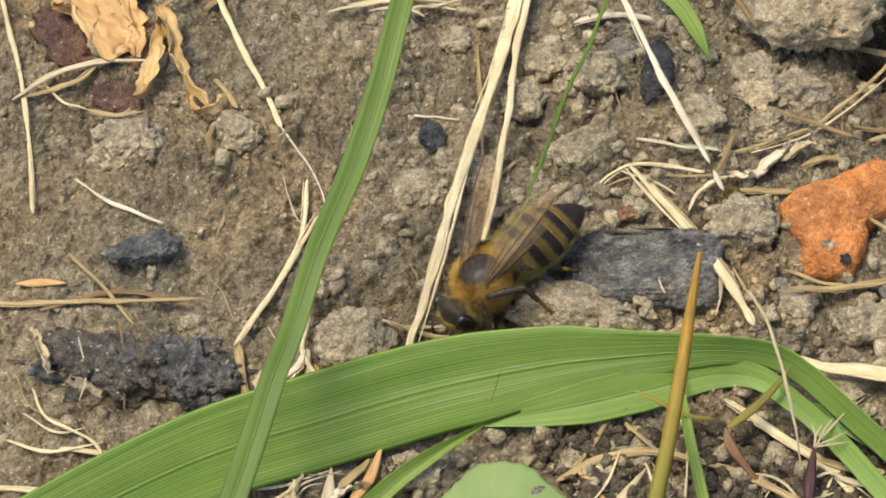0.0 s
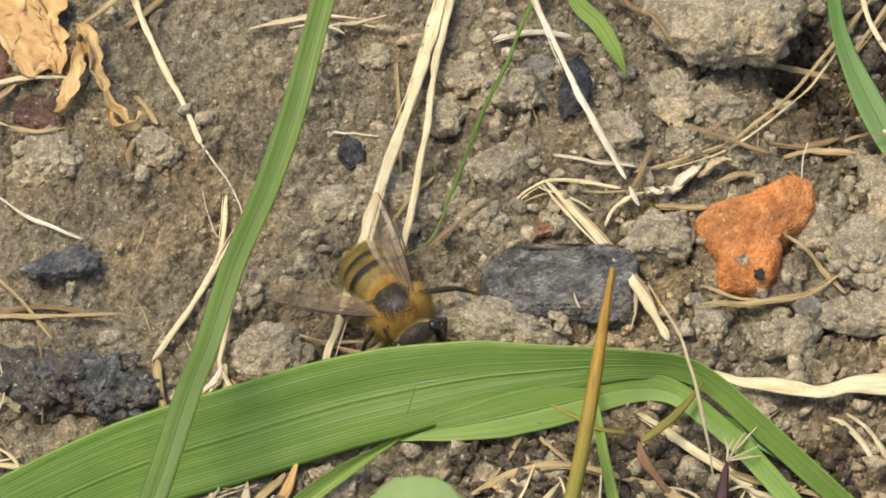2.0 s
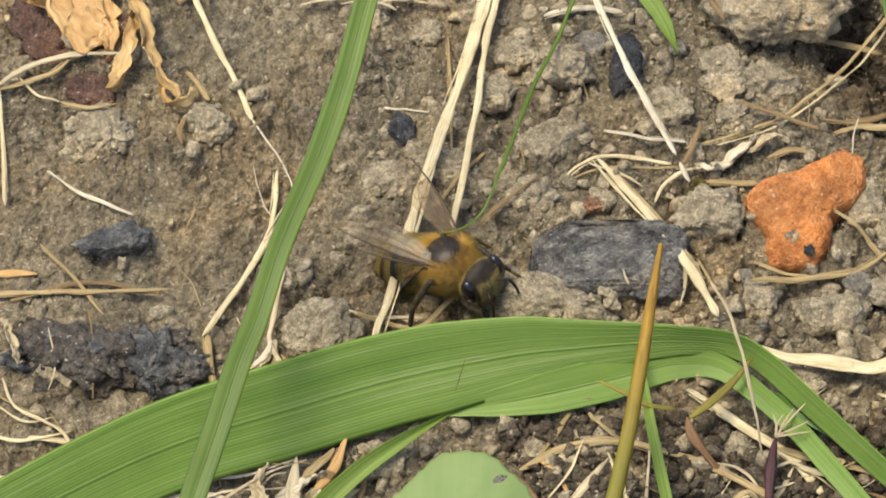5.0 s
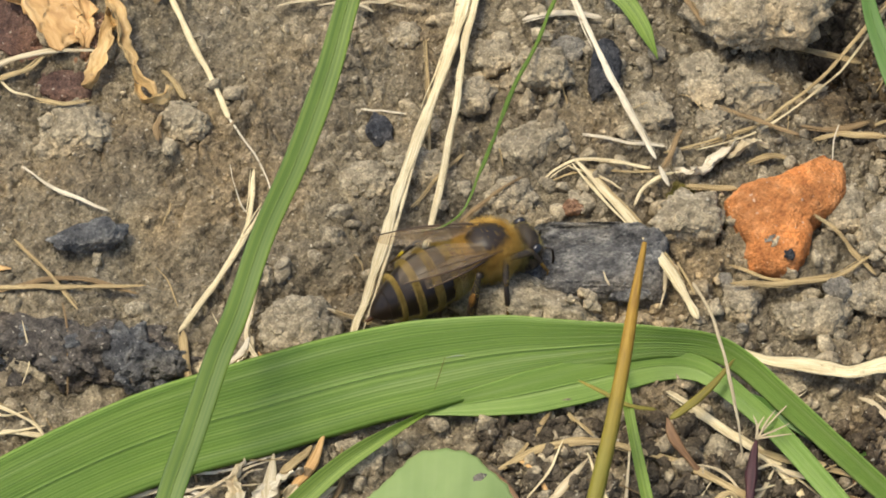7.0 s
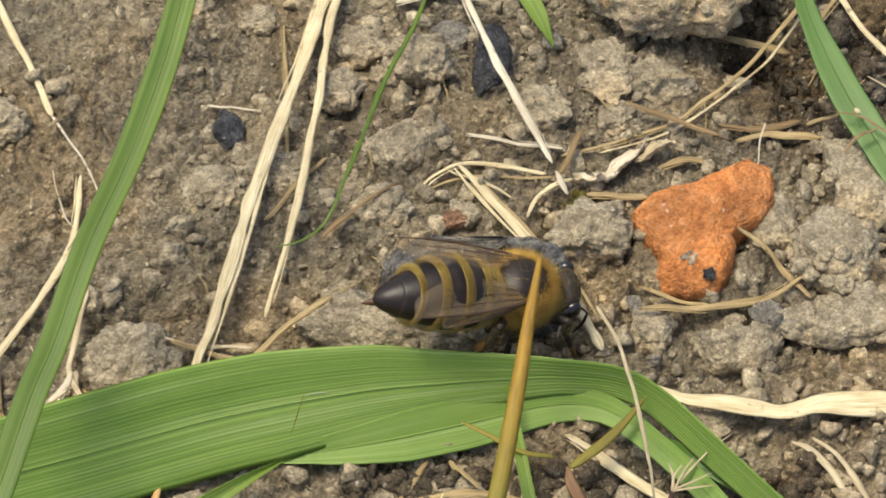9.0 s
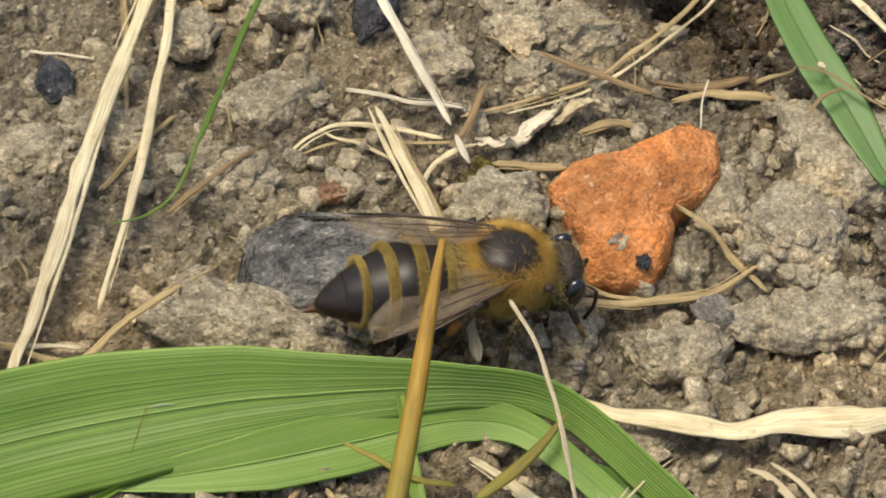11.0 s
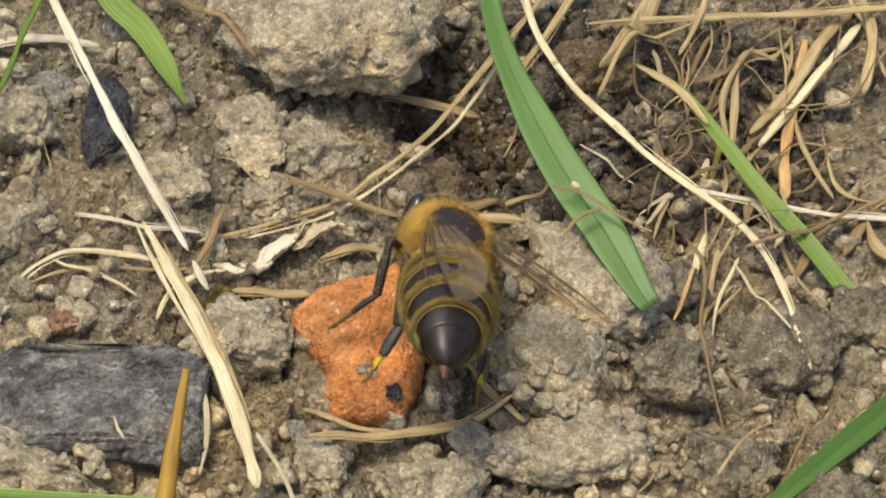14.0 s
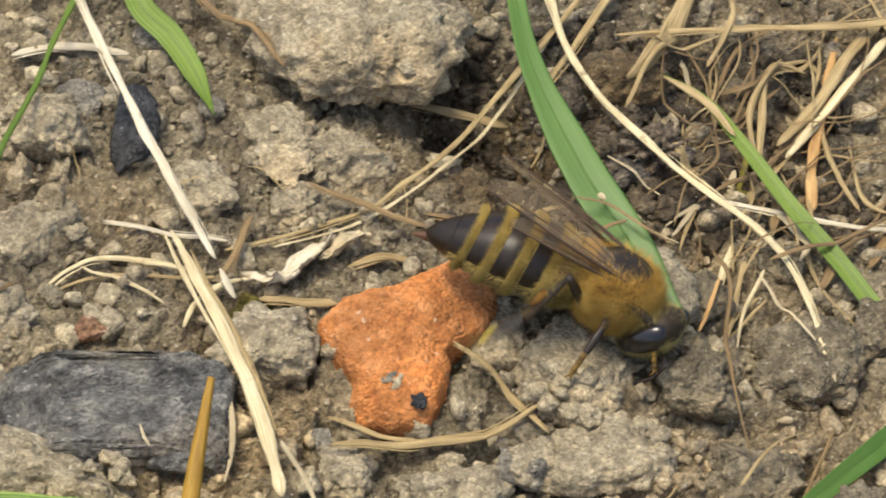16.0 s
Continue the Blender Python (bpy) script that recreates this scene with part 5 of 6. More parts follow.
straw("straw_sliver", [(12.64, -14.42), (13.32, -15.58), (14.26, -16.64)], [0.2, 0.3, 0.2], OLD_STRAW, "short tan strand under the blade", lift=0.4, seed=346)
straw("withered_grass", [(25.01, -16.89), (27.18, -17.78), (30.19, -18.98), (33.42, -20.04)], [0.5, 0.7, 0.6, 0.4], OLD_STRAW, "yellowing dry strap behind the bud", "dry blade", "dry blades", lift=0.3, seed=347, flat=0.3)
straw("straw_sliver", [(26.4, -18.38), (29.21, -19.93), (31.93, -23.52)], [0.4, 0.5, 0.3], PAPER, "pale flat straw sliver", lift=0.5, seed=116)
straw("withered_grass", [(24.19, -9.58), (25.88, -10.45), (28.1, -10.87), (30.06, -11.3), (31.53, -11.57), (33.83, -10.95), (36.87, -10.61), (41.13, -10.4), (60.2, -9.6)], [0.5, 1.3, 1.6, 1.1, 1.6, 1.6, 1.4, 1.2], STRAW, "twisted pale dry grass blade lying on soil", "dry blade", "dry blades", lift=0.5, seed=117, n=90, flat=0.18, twist=1.2)
straw("withered_grass", [(29.33, -11.01), (31.27, -11.73), (33.77, -11.7), (36.76, -11.81), (41.04, -11.16), (59.8, -10.8)], [0.3, 1.0, 1.1, 1.0, 0.9], STRAW, "second pale dry blade twisted round the first", "dry blade", "dry blades", lift=0.7, seed=119, n=70, flat=0.2, twist=-2.2)
straw("straw_sliver", [(32.93, -12.9), (34.63, -14.88), (36.19, -18.62)], [0.25, 0.4, 0.3], PAPER, "bleached straw sliver on the soil", lift=0.3, seed=118)
rng = np.random.RandomState(23)
for i, (x, y, a, ln, w, mat, text) in enumerate([
        (-7.74, -22.53, 42, 5.5, 0.7, OLD_STRAW, "tan straw piece below the blade"), (-11.04, -21.23, 15, 8.1, 0.25, PAPER, "fine pale dry grass strand"), (-9.2, -20.05, 29, 7.3, 0.3, PAPER, "fine pale dry grass strand"),
        (-10.42, -18.86, 10, 7.5, 0.25, WHITE_STRAW, "fine white dry grass strand"), (-4.5, -18.63, 64, 5.3, 0.9, BARK, "tan straw stub below the blade"), (-6.48, -21, 94, 5.8, 1.2, PAPER, "papery tan husk among dry litter"),
        (-4.19, -21.23, 25, 3.7, 1.5, PAPER, "white crumpled papery husk"), (-2.59, -23.1, -27, 6.3, 0.3, WHITE_STRAW, "fine white dry grass strand"), (-0.65, -24.02, -47, 4.5, 0.5, OLD_STRAW, "tan dry grass strand on soil"),
        (9.96, -23.92, 98, 5.0, 0.9, PAPER, "papery tan husk among dry litter"), (14.28, -22.46, 74, 5.7, 0.4, STRAW, "pale dry grass strand on soil"), (18.41, -22.9, 110, 5.6, 0.35, OLD_STRAW, "tan dry grass strand on soil"), (23.81, -24.41, 144, 4.8, 0.8, OLD_STRAW, "curled tan husk among litter"),
        (20.09, -24.25, 66, 4.8, 0.7, OLD_STRAW, "tan dry scrap of leaf"), (29.49, -22.89, 133, 5.6, 0.5, STRAW, "pale dry grass strand on soil"), (12.2, -20.88, 47, 3.8, 0.3, STRAW, "pale dry grass strand on soil"), (6.98, -26.14, 82, 5.0, 1.0, DRY_LEAF, "small tan dry scrap of leaf")]):
    d = np.array([math.cos(radians(a)), math.sin(radians(a))]) * ln / 2
    b = np.array([-d[1], d[0]]) * rng.uniform(-0.25, 0.25)
    straw("dry_strand" if w < 0.6 else "husk_scrap", [(x - d[0], y - d[1]), (x + b[0], y + b[1]), (x + d[0], y + d[1])], [w * 0.5, w, w * 0.3], mat, text, "dry litter", "dry litter", lift=0.5, seed=120 + i, flat=0.35)

for i in range(52):
    x, y = rng.uniform(-14, 32), rng.uniform(-27, -17.6)
    if -2.0 < x < 8.0 and y < -18.0:
        continue
    a, ln, w = rng.uniform(0, 180), rng.uniform(2.0, 6.0), rng.choice([0.12, 0.16, 0.26, 0.45])
    d = np.array([math.cos(radians(a)), math.sin(radians(a))]) * ln / 2
    b = np.array([-d[1], d[0]]) * rng.uniform(-0.5, 0.5)
    straw("dry_strand" if w < 0.6 else "husk_scrap", [(x - d[0], y - d[1]), (x + b[0], y + b[1]), (x + d[0], y + d[1])], [w * 0.5, w, w * 0.3], (PAPER, OLD_STRAW, STRAW, BROWN_STRAW)[i % 4], "thin dry grass strand among litter" if w < 0.6 else "papery tan scrap among dry litter", "dry litter", "dry litter", lift=rng.uniform(0.1, 0.7), seed=400 + i, n=24, k=8, flat=0.4)

scrap("husk_scrap", [(-7.62, -22.88), (-6.87, -21), (-5.68, -19.82), (-4.56, -19.34)], [0.8, 1.7, 1.5, 0.5], WHITE_STRAW, "white crumpled papery husk", "dry litter", "dry litter", 0.6, 351, 0.9)
scrap("husk_scrap", [(-6.19, -23.12), (-5.78, -21.71), (-5.17, -20.53)], [0.6, 1.1, 0.5], PAPER, "cream crumpled papery husk", "dry litter", "dry litter", 0.5, 352, -0.9)
scrap("husk_scrap", [(-8.6, -24.06), (-8.93, -21.47), (-9.14, -19.58), (-8.54, -18.15)], [1.3, 1.5, 0.9, 0.2], PAPER, "tan upright papery husk with a frayed end", "dry litter", "dry litter", 0.6, 353, 0.5)
for i, (pts, w, mat, name, text) in enumerate((
        ([(-6.18, -19.46), (-5.27, -18.52), (-4.18, -17.21)], [0.7, 0.85, 0.8], OLD_STRAW, "straw_stub", "ochre split straw stub under the blade"),
        ([(-4.35, -19.7), (-4.02, -18.63), (-3.59, -17.45)], [0.8, 0.9, 0.8], BROWN_STRAW, "straw_stub", "brown straw stub under the blade"),
        ([(-12.82, -20.16), (-11.05, -21), (-10.11, -22.41), (-9.72, -24.29)], [0.3, 0.5, 0.5, 0.4], WHITE_STRAW, "dry_strand", "white curved dry grass strand"),
        ([(-12.97, -20.87), (-11.49, -21.71), (-10.69, -23.83)], [0.25, 0.4, 0.4], PAPER, "dry_strand", "pale curved dry grass strand"),
        ([(-19.06, -23.22), (-15.99, -22.52), (-13.59, -21.46), (-11.82, -21)], [0.15, 0.3, 0.3, 0.2], WHITE_STRAW, "dry_strand", "long white dry grass strand"),
        ([(-16.53, -21.57), (-14.3, -20.87), (-12.23, -20.4)], [0.15, 0.35, 0.3], PAPER, "dry_strand", "long pale dry grass strand"),
        ([(-6.77, -22.88), (-6.04, -22.18), (-5.35, -20.76), (-5.04, -19.35)], [0.2, 0.3, 0.3, 0.2], WHITE_STRAW, "dry_strand", "white curled dry grass strand"))):
    scrap_like = max(w) > 1.0
    straw(name, pts, w, mat, text, "dry litter", "dry litter", lift=0.5 if scrap_like else 0.4, seed=360 + i, n=36, flat=0.3, wobble=0.3 if scrap_like else 0.15)
for i, (pts, w, mat) in enumerate((([(-8.66, -8.5), (-8.6, -9.72), (-7.96, -10.7), (-7.14, -11.55)], [0.4, 0.7, 0.6, 0.2], PAPER), ([(-8.73, -8.99), (-9.16, -10.2), (-10.18, -11.17)], [0.3, 0.5, 0.2], WHITE_STRAW), ([(-8.62, -9.23), (-8.64, -10.69), (-8.68, -11.91)], [0.3, 0.4, 0.15], PAPER),
                                   ([(-8.22, -9.48), (-7.39, -10.46), (-6.78, -10.95)], [0.2, 0.3, 0.1], BARK))):
    straw("chaff", pts, w, mat, "frayed papery strip at the foot of a pale stem", "chaff", "chaff", lift=0.4, seed=375 + i, n=24, flat=0.3, wobble=0.2)
straw("dry_root", [(-21.76, -5.84), (-21.08, -8.33), (-20.8, -10.79), (-20.78, -13.48)], [0.1, 0.2, 0.2, 0.12], BROWN_STRAW, "thin reddish root over the charred lump", "root", "root threads", lift=0.2, seed=380, n=30, k=8)
# the thorny twig that lies over the bluish blade
twig = straw("thorn_twig", [(35.58, 4.49, 5.00), (36.49, 5.66, 5.00), (37.61, 6.22, 5.00)], [0.16, 0.22, 0.2], BROWN_STRAW, "forked brown thorny twig with a white bud", "twig", "twigs", free=True, n=24, seed=381)
part("side_twig", stalk_mesh("side_twig", spline([(35.25, 7.62, 5.00), (36.66, 7.23, 5.00), (37.75, 6.36, 5.00), (39.30, 4.96, 5.00)], 30), [0.1, 0.2, 0.24, 0.2], BROWN_STRAW, seed=382, k=8), twig)
part("white_bud", lump_mesh("white_bud", (0.15, 0.26, 0.14), PAPER, 383, sub=3), twig, "tiny white bud").matrix_basis = pose(36.44 * MM, 7.64 * MM, 5.00 * MM, 0, 0, 30)

# tangle of dry roots and stems at the far right
straw("dry_straw", [(33.60, 26.50, 3.40), (35.40, 22.72, 2.90), (36.19, 19.11, 2.70), (37.70, 15.98, 2.50), (40.14, 12.93, 2.30), (42.59, 10.29, 2.10), (45.00, 7.69, 1.90), (46.28, 4.85, 1.60), (47.16, -0.18, 1.20)], [0.36, 0.4, 0.42, 0.4, 0.34, 0.26], STRAW, "long arching tan dry stem", "stem", free=True, n=110, seed=150)
straw("straw_stalk", [(43.29, 11.01), (46.8, 10.46), (51.07, 9.64), (57.04, 8.75)], [0.3, 0.4, 0.45, 0.4], WHITE_STRAW, "bleached straw under the green blade", lift=0.7, n=50, seed=151)
straw("straw_stalk", [(38.79, 21.03), (44.93, 21.88), (50.56, 22.3), (59.13, 22.82)], [0.25, 0.45, 0.45, 0.4], OLD_STRAW, "long tan straw lying across the tangle", lift=1.2, n=60, seed=152)
straw("straw_stalk", [(34.43, 16.65), (36.65, 19.95), (39.32, 24.31), (41.19, 27.79)], [0.35, 0.4, 0.4, 0.4], OLD_STRAW, "tan straw slanting behind the green blade", lift=0.8, n=40, seed=153)
straw("withered_grass", [(43.58, 25.52), (41.87, 21.63), (40.03, 18.52), (38.96, 17.4)], [0.9, 1.2, 1.3, 0.8], OLD_STRAW, "tan withered blade among roots", "dry blade", "dry blades", lift=0.7, seed=154, flat=0.3, twist=1.0)
straw("straw_stalk", [(26.88, 18.28, -0.30), (29.89, 17.68, -0.30), (33.43, 16.65, -0.30)], [0.4, 0.55, 0.4], OLD_STRAW, "grey-tan straw lying in the hollow", free=True, n=40, seed=155)
lump("seed_head", 40.33, 14.4, (1.35, 1.23, 1), RUST_GREY, 290, "grey-brown crumbly seed head among roots", "seed head", "", 0, rough=0.6, grain=0.3, sub=5, sink=0.15)
lump("husk", 38.36, 13.11, (1.3, 1.04, 0.6), DARK_EARTH, 291, "brown split husk under the stem", "husk", "", -20, rough=0.25)
rng = np.random.RandomState(41)
MATS = (OLD_STRAW, BROWN_STRAW, BROWN_STRAW, OLD_STRAW, BROWN_STRAW, OLD_STRAW)
for i in range(84):
    x, y = rng.uniform(41.0, 55.5), rng.uniform(7.0, 23.5)
    a, ln = rng.normal(66, 36), rng.uniform(3.0, 9.0)
    if y < 10.2 and x < 43.5:
        continue
    d = np.array([math.cos(radians(a)), math.sin(radians(a))]) * ln / 2
    b = np.array([-d[1], d[0]]) * rng.uniform(-0.45, 0.45)
    w = rng.choice([0.14, 0.2, 0.32, 0.75], p=[0.3, 0.3, 0.24, 0.16])
    straw("dry_root", [(x - d[0], y - d[1]), (x + b[0], y + b[1]), (x + d[0], y + d[1])], [w * 0.6, w, w * 0.3], MATS[i % 6], "thin dry tan root strand in a tangle", "root", "root tangle", lift=rng.uniform(0.3, 1.4), seed=160 + i, n=26, k=8, flat=0.25 if w > 0.5 else 0.5, twist=1.5 if w > 0.5 else 0.0)
for i, (pts, w) in enumerate((([(46.16, 17.69), (46.89, 20.21), (48.97, 21.4), (49.82, 19.73)], 0.35), ([(42.29, 7.5), (42.62, 4.85), (41.92, 0.38), (42.32, -5.25)], 0.22), ([(44.7, 6.75), (43.62, 4.64), (42.94, 2.23)], 0.2), ([(44.71, 5.17), (43.54, 3.82), (42.61, 3.02)], 0.14),
                              ([(47.39, 10.33), (47.18, 6.84), (48.58, 3.18)], 0.22), ([(41.07, 11.78), (42.05, 9.1), (41.17, 6.92)], 0.14), ([(38.81, 10.37), (39.76, 9.33), (40.93, 8.66)], 0.1), ([(41.74, -6.8), (43.37, -4.7), (45.1, -3.63)], 0.16), ([(33.88, 10.17), (35.58, 11.29), (37.63, 13.44)], 0.25), ([(46.82, -2.57), (44.94, -6.69), (44.07, -8.96)], 0.2))):
    straw("dry_root", pts, [w, w, w * 0.4], (OLD_STRAW, BROWN_STRAW, STRAW, OLD_STRAW)[i % 4], "thin curved dry root on the clods", "root", "root tangle", lift=0.4, seed=220 + i, n=30, k=8)
for i, (pts, w, mat, up, text) in enumerate((
        ([(50.64, 22.85), (49.88, 20.31), (49.18, 17.22), (48.49, 14.3), (47.94, 11.31)], [0.3, 0.55, 0.6, 0.55, 0.5], BARK, 1.6, "orange-brown dry stalk in the tangle"),
        ([(52.84, 23.2), (50.96, 21.04), (49.13, 18.46), (46.69, 15.65)], [0.6, 0.75, 0.8, 0.5], OLD_STRAW, 1.5, "broad tan dry stalk in the tangle"),
        ([(53.16, 22.23), (50.99, 19.66), (48.64, 16.94), (47.15, 15.11)], [0.4, 0.5, 0.55, 0.3], STRAW, 1.3, "pale tan dry stalk in the tangle"),
        ([(52.59, 22.92), (50.42, 20.33), (48.26, 17.49), (46.21, 14.39)], [0.3, 0.4, 0.4, 0.2], BROWN_STRAW, 1.1, "brown dry stalk in the tangle"),
        ([(48.83, 20.43), (47.46, 20.65), (46.45, 19.25), (46.02, 16.56), (45.61, 13.82)], [0.25, 0.4, 0.45, 0.4, 0.3], OLD_STRAW, 1.4, "tan dry blade bent in a loop"),
        ([(45.69, 10.82), (46.37, 9.49), (46.93, 8.16), (46.36, 6.83)], [0.3, 0.5, 0.5, 0.2], PAPER, 0.8, "pale curled dry blade"),
        ([(43.61, 9.14), (43.14, 7.8), (42.65, 6.16)], [0.3, 0.45, 0.35], STRAW, 0.6, "short pale straw on the clods"),
        ([(44.1, 7.82), (43.42, 5.66), (42.93, 4.08), (42.08, 1.94)], [0.4, 0.3, 0.25, 0.12], OLD_STRAW, 0.5, "forked tan root on the clods"),
        ([(42.91, 3.67), (43.62, 4.64), (44.43, 5.3)], [0.15, 0.2, 0.12], OLD_STRAW, 0.5, "forked tan root on the clods"),
        ([(44.41, 6.23), (45.53, 3.49), (46.35, 1.82)], [0.12, 0.2, 0.12], PAPER, 0.5, "thin pale strand on the clods"),
        ([(42.27, 5.5), (41.69, 4.02), (41.02, 2.42)], [0.15, 0.22, 0.12], BARK, 0.4, "short rusty strand on the clods"),
        ([(42.12, 10.84), (41.1, 10.14), (40.29, 9.45)], [0.4, 0.25, 0.08], PAPER, 0.9, "pale finger of a torn root tuft"),
        ([(41.78, 10.58), (41.15, 9.61), (40.54, 8.79)], [0.4, 0.22, 0.08], PAPER, 0.9, "pale finger of a torn root tuft"),
        ([(41.89, 10.59), (41.35, 9.47), (40.92, 8.27)], [0.35, 0.2, 0.08], OLD_STRAW, 0.9, "pale finger of a torn root tuft"),
        ([(41.08, 14.1), (42.02, 12.89), (42.83, 11.54)], [0.5, 0.6, 0.5], OLD_STRAW, 0.8, "tan root piece under the stem"),
        ([(37.62, 13.3), (38.98, 12.3), (40.44, 11.08)], [0.1, 0.18, 0.1], PAPER, 0.5, "thin grey-white strand in the hollow"),
        ([(44.42, 14.34), (44.02, 12.94), (43.79, 11.71)], [0.5, 0.45, 0.4], STRAW, 0.9, "short ochre stalk stub"),
        ([(45.89, 17.12), (45.37, 15.47), (44.59, 13.25)], [0.1, 0.4, 0.3], OLIVE, 1.0, "small olive-yellow shoot in the tangle"),
        ([(45.38, 12.72), (44.48, 12.16), (43.63, 11.31)], [0.2, 0.5, 0.3], OLIVE, 0.9, "small olive-yellow shoot in the tangle"),
        ([(46.35, 12.06), (47.28, 12.77), (48.41, 13.49)], [0.2, 0.35, 0.25], OLD_STRAW, 1.0, "tan dry strand in the tangle"),
        ([(42.48, 21.22), (42.58, 20.12), (42.77, 18.87)], [0.2, 0.4, 0.3], PAPER, 1.2, "pale straw stub in the tangle"))):
    straw("dry_stalk", pts, w, mat, text, "root", "root tangle", lift=up * 0.6, seed=600 + i, n=44, k=10, flat=0.45)
for i, (x, y, a, ln) in enumerate(((26.23, 12.67, 0, 2.4), (27.81, 10.9, 94, 2.8), (21.15, 11.42, -47, 2.7), (34.77, 15.14, 66, 1.9), (12.05, 11.99, 114, 1.9), (17.5, 10.66, 25, 1.4), (-15.39, 2.55, 74, 2.0), (-1.81, -2.66, -61, 1.7), (8.3, -0.53, -57, 1.6), (30.59, 14.94, 13, 2.6), (38.73, -6.65, 52, 2.5), (7.4, 7.47, -66, 3.1), (-6.68, 10.01, 82, 2.0))):
    d = np.array([math.cos(radians(a)), math.sin(radians(a))]) * ln / 2
    straw("root_thread", [(x - d[0], y - d[1]), (x + 0.2, y + 0.15), (x + d[0], y + d[1])], [0.06, 0.14, 0.06], OLD_STRAW, "tiny dry root thread on the soil", "root", "root threads", lift=0.12, seed=240 + i, n=14, k=8)

# the broad straw that the bee shoves aside; its own place is its middle
SHOVED = (17.43, -0.22)
sc = spline([(-4.2, 6.6, 0.0), (-2.1, 3.6, 0.12), (0.4, 0.1, 0.2), (2.6, -3.5, 0.1), (4.1, -6.8, -0.1)], 50)
shoved_straw = tagged(new("split_straw", stalk_mesh("split_straw", sc, [0.25, 0.7, 0.85, 0.75, 0.6], STRAW, flat=0.45, seed=290, wobble=0.16, k=14)), "broad split pale straw beside the charcoal", "straw", "dry straws")
part("split_fibre", stalk_mesh("split_fibre", sc[4:40] + [0.35, 0.18, -0.05], [0.1, 0.4, 0.3, 0.1], OLD_STRAW, flat=0.5, seed=291), shoved_straw)
part("split_fibre", stalk_mesh("split_fibre", sc[:26] + [-0.3, -0.15, -0.05], [0.1, 0.3, 0.25, 0.1], STRAW, flat=0.5, seed=292), shoved_straw)

# ---- the bee: forward +x, left +y, up +z, thorax at the origin, millimetres ----
FUR_GOLD = plain("golden_fur", (0.29, 0.162, 0.03), (0.57, 0.36, 0.088), 900.0, rough=0.75, gloss=0.15)
FUR_BAND = plain("band_fur", (0.19, 0.13, 0.032), (0.37, 0.27, 0.08), 900.0, rough=0.8, gloss=0.15)
FUR_PALE = plain("ochre_fur", (0.32, 0.24, 0.07), (0.52, 0.41, 0.15), 900.0, rough=0.8, gloss=0.15)
CHITIN = plain("black_chitin", (0.006, 0.004, 0.003), (0.024, 0.015, 0.009), 1400.0, rough=0.36, gloss=0.3, relief=0.25)
AMBER = plain("amber_chitin", (0.05, 0.022, 0.010), (0.15, 0.065, 0.022), 700.0, rough=0.4, gloss=0.4, relief=0.2)
THORAX = plain("thorax_skin", (0.010, 0.007, 0.005), (0.034, 0.022, 0.012), 900.0, rough=0.42, gloss=0.3, relief=0.4)
BAND = plain("ochre_band", (0.13, 0.085, 0.022), (0.27, 0.195, 0.06), 2200.0, rough=0.85, gloss=0.15, relief=0.6)
HEAD = plain("head_skin", (0.012, 0.009, 0.007), (0.04, 0.028, 0.018), 1100.0, rough=0.6, gloss=0.25, relief=0.5)
EYE = plain("compound_eye", (0.004, 0.004, 0.005), (0.014, 0.011, 0.010), 6000.0, rough=0.16, gloss=0.6, relief=0.15)
LEG = plain("leg_chitin", (0.010, 0.008, 0.006), (0.035, 0.022, 0.012), 600.0, rough=0.5, gloss=0.4)
TARSUS = plain("amber_foot", (0.03, 0.016, 0.006), (0.22, 0.125, 0.018), 1300.0, rough=0.6, gloss=0.3)
POLLEN = plain("pollen", (0.09, 0.045, 0.012), (0.2, 0.095, 0.018), 2500.0, rough=0.85, gloss=0.2, relief=0.7)
DUST = plain("pollen_dust", (0.40, 0.28, 0.012), (0.62, 0.48, 0.03), 2500.0, rough=0.9, gloss=0.2, relief=0.7)


def wing_material():
    m, nt, b = shader("smoky_wing")
    n = noise_node(nt, coords(nt), 700.0, 3.0)
    link(nt, ramp(nt, n.outputs[0], [(0.3, (0.22, 0.15, 0.08)), (0.7, (0.40, 0.31, 0.19))]), b.inputs["Base Color"])
    b.inputs["Roughness"].default_value = 0.22
    clear = nt.nodes.new("ShaderNodeBsdfTransparent")
    clear.inputs[0].default_value = (0.93, 0.88, 0.8, 1)
    mx = nt.nodes.new("ShaderNodeMixShader")
    mx.inputs[0].default_value = 0.26
    link(nt, clear.outputs[0], mx.inputs[1])
    link(nt, b.outputs[0], mx.inputs[2])
    link(nt, mx.outputs[0], nt.nodes["Material Output"].inputs[0])
    return m


WING = wing_material()
VEIN = plain("wing_vein", (0.035, 0.02, 0.01), (0.08, 0.045, 0.02), 700.0, rough=0.5)


def blob(name, centre, size, material, power=1.0, sub=4, relief=0.0, seed=1):
    v, f = BALLS[sub]
    p = np.sign(v) * np.abs(v) ** power * size
    if relief:
        p = p * (1 + relief * fbm(p, 0.8, 3, seed))[:, None]
    return mesh_of(name, p + np.array(centre), f, material)


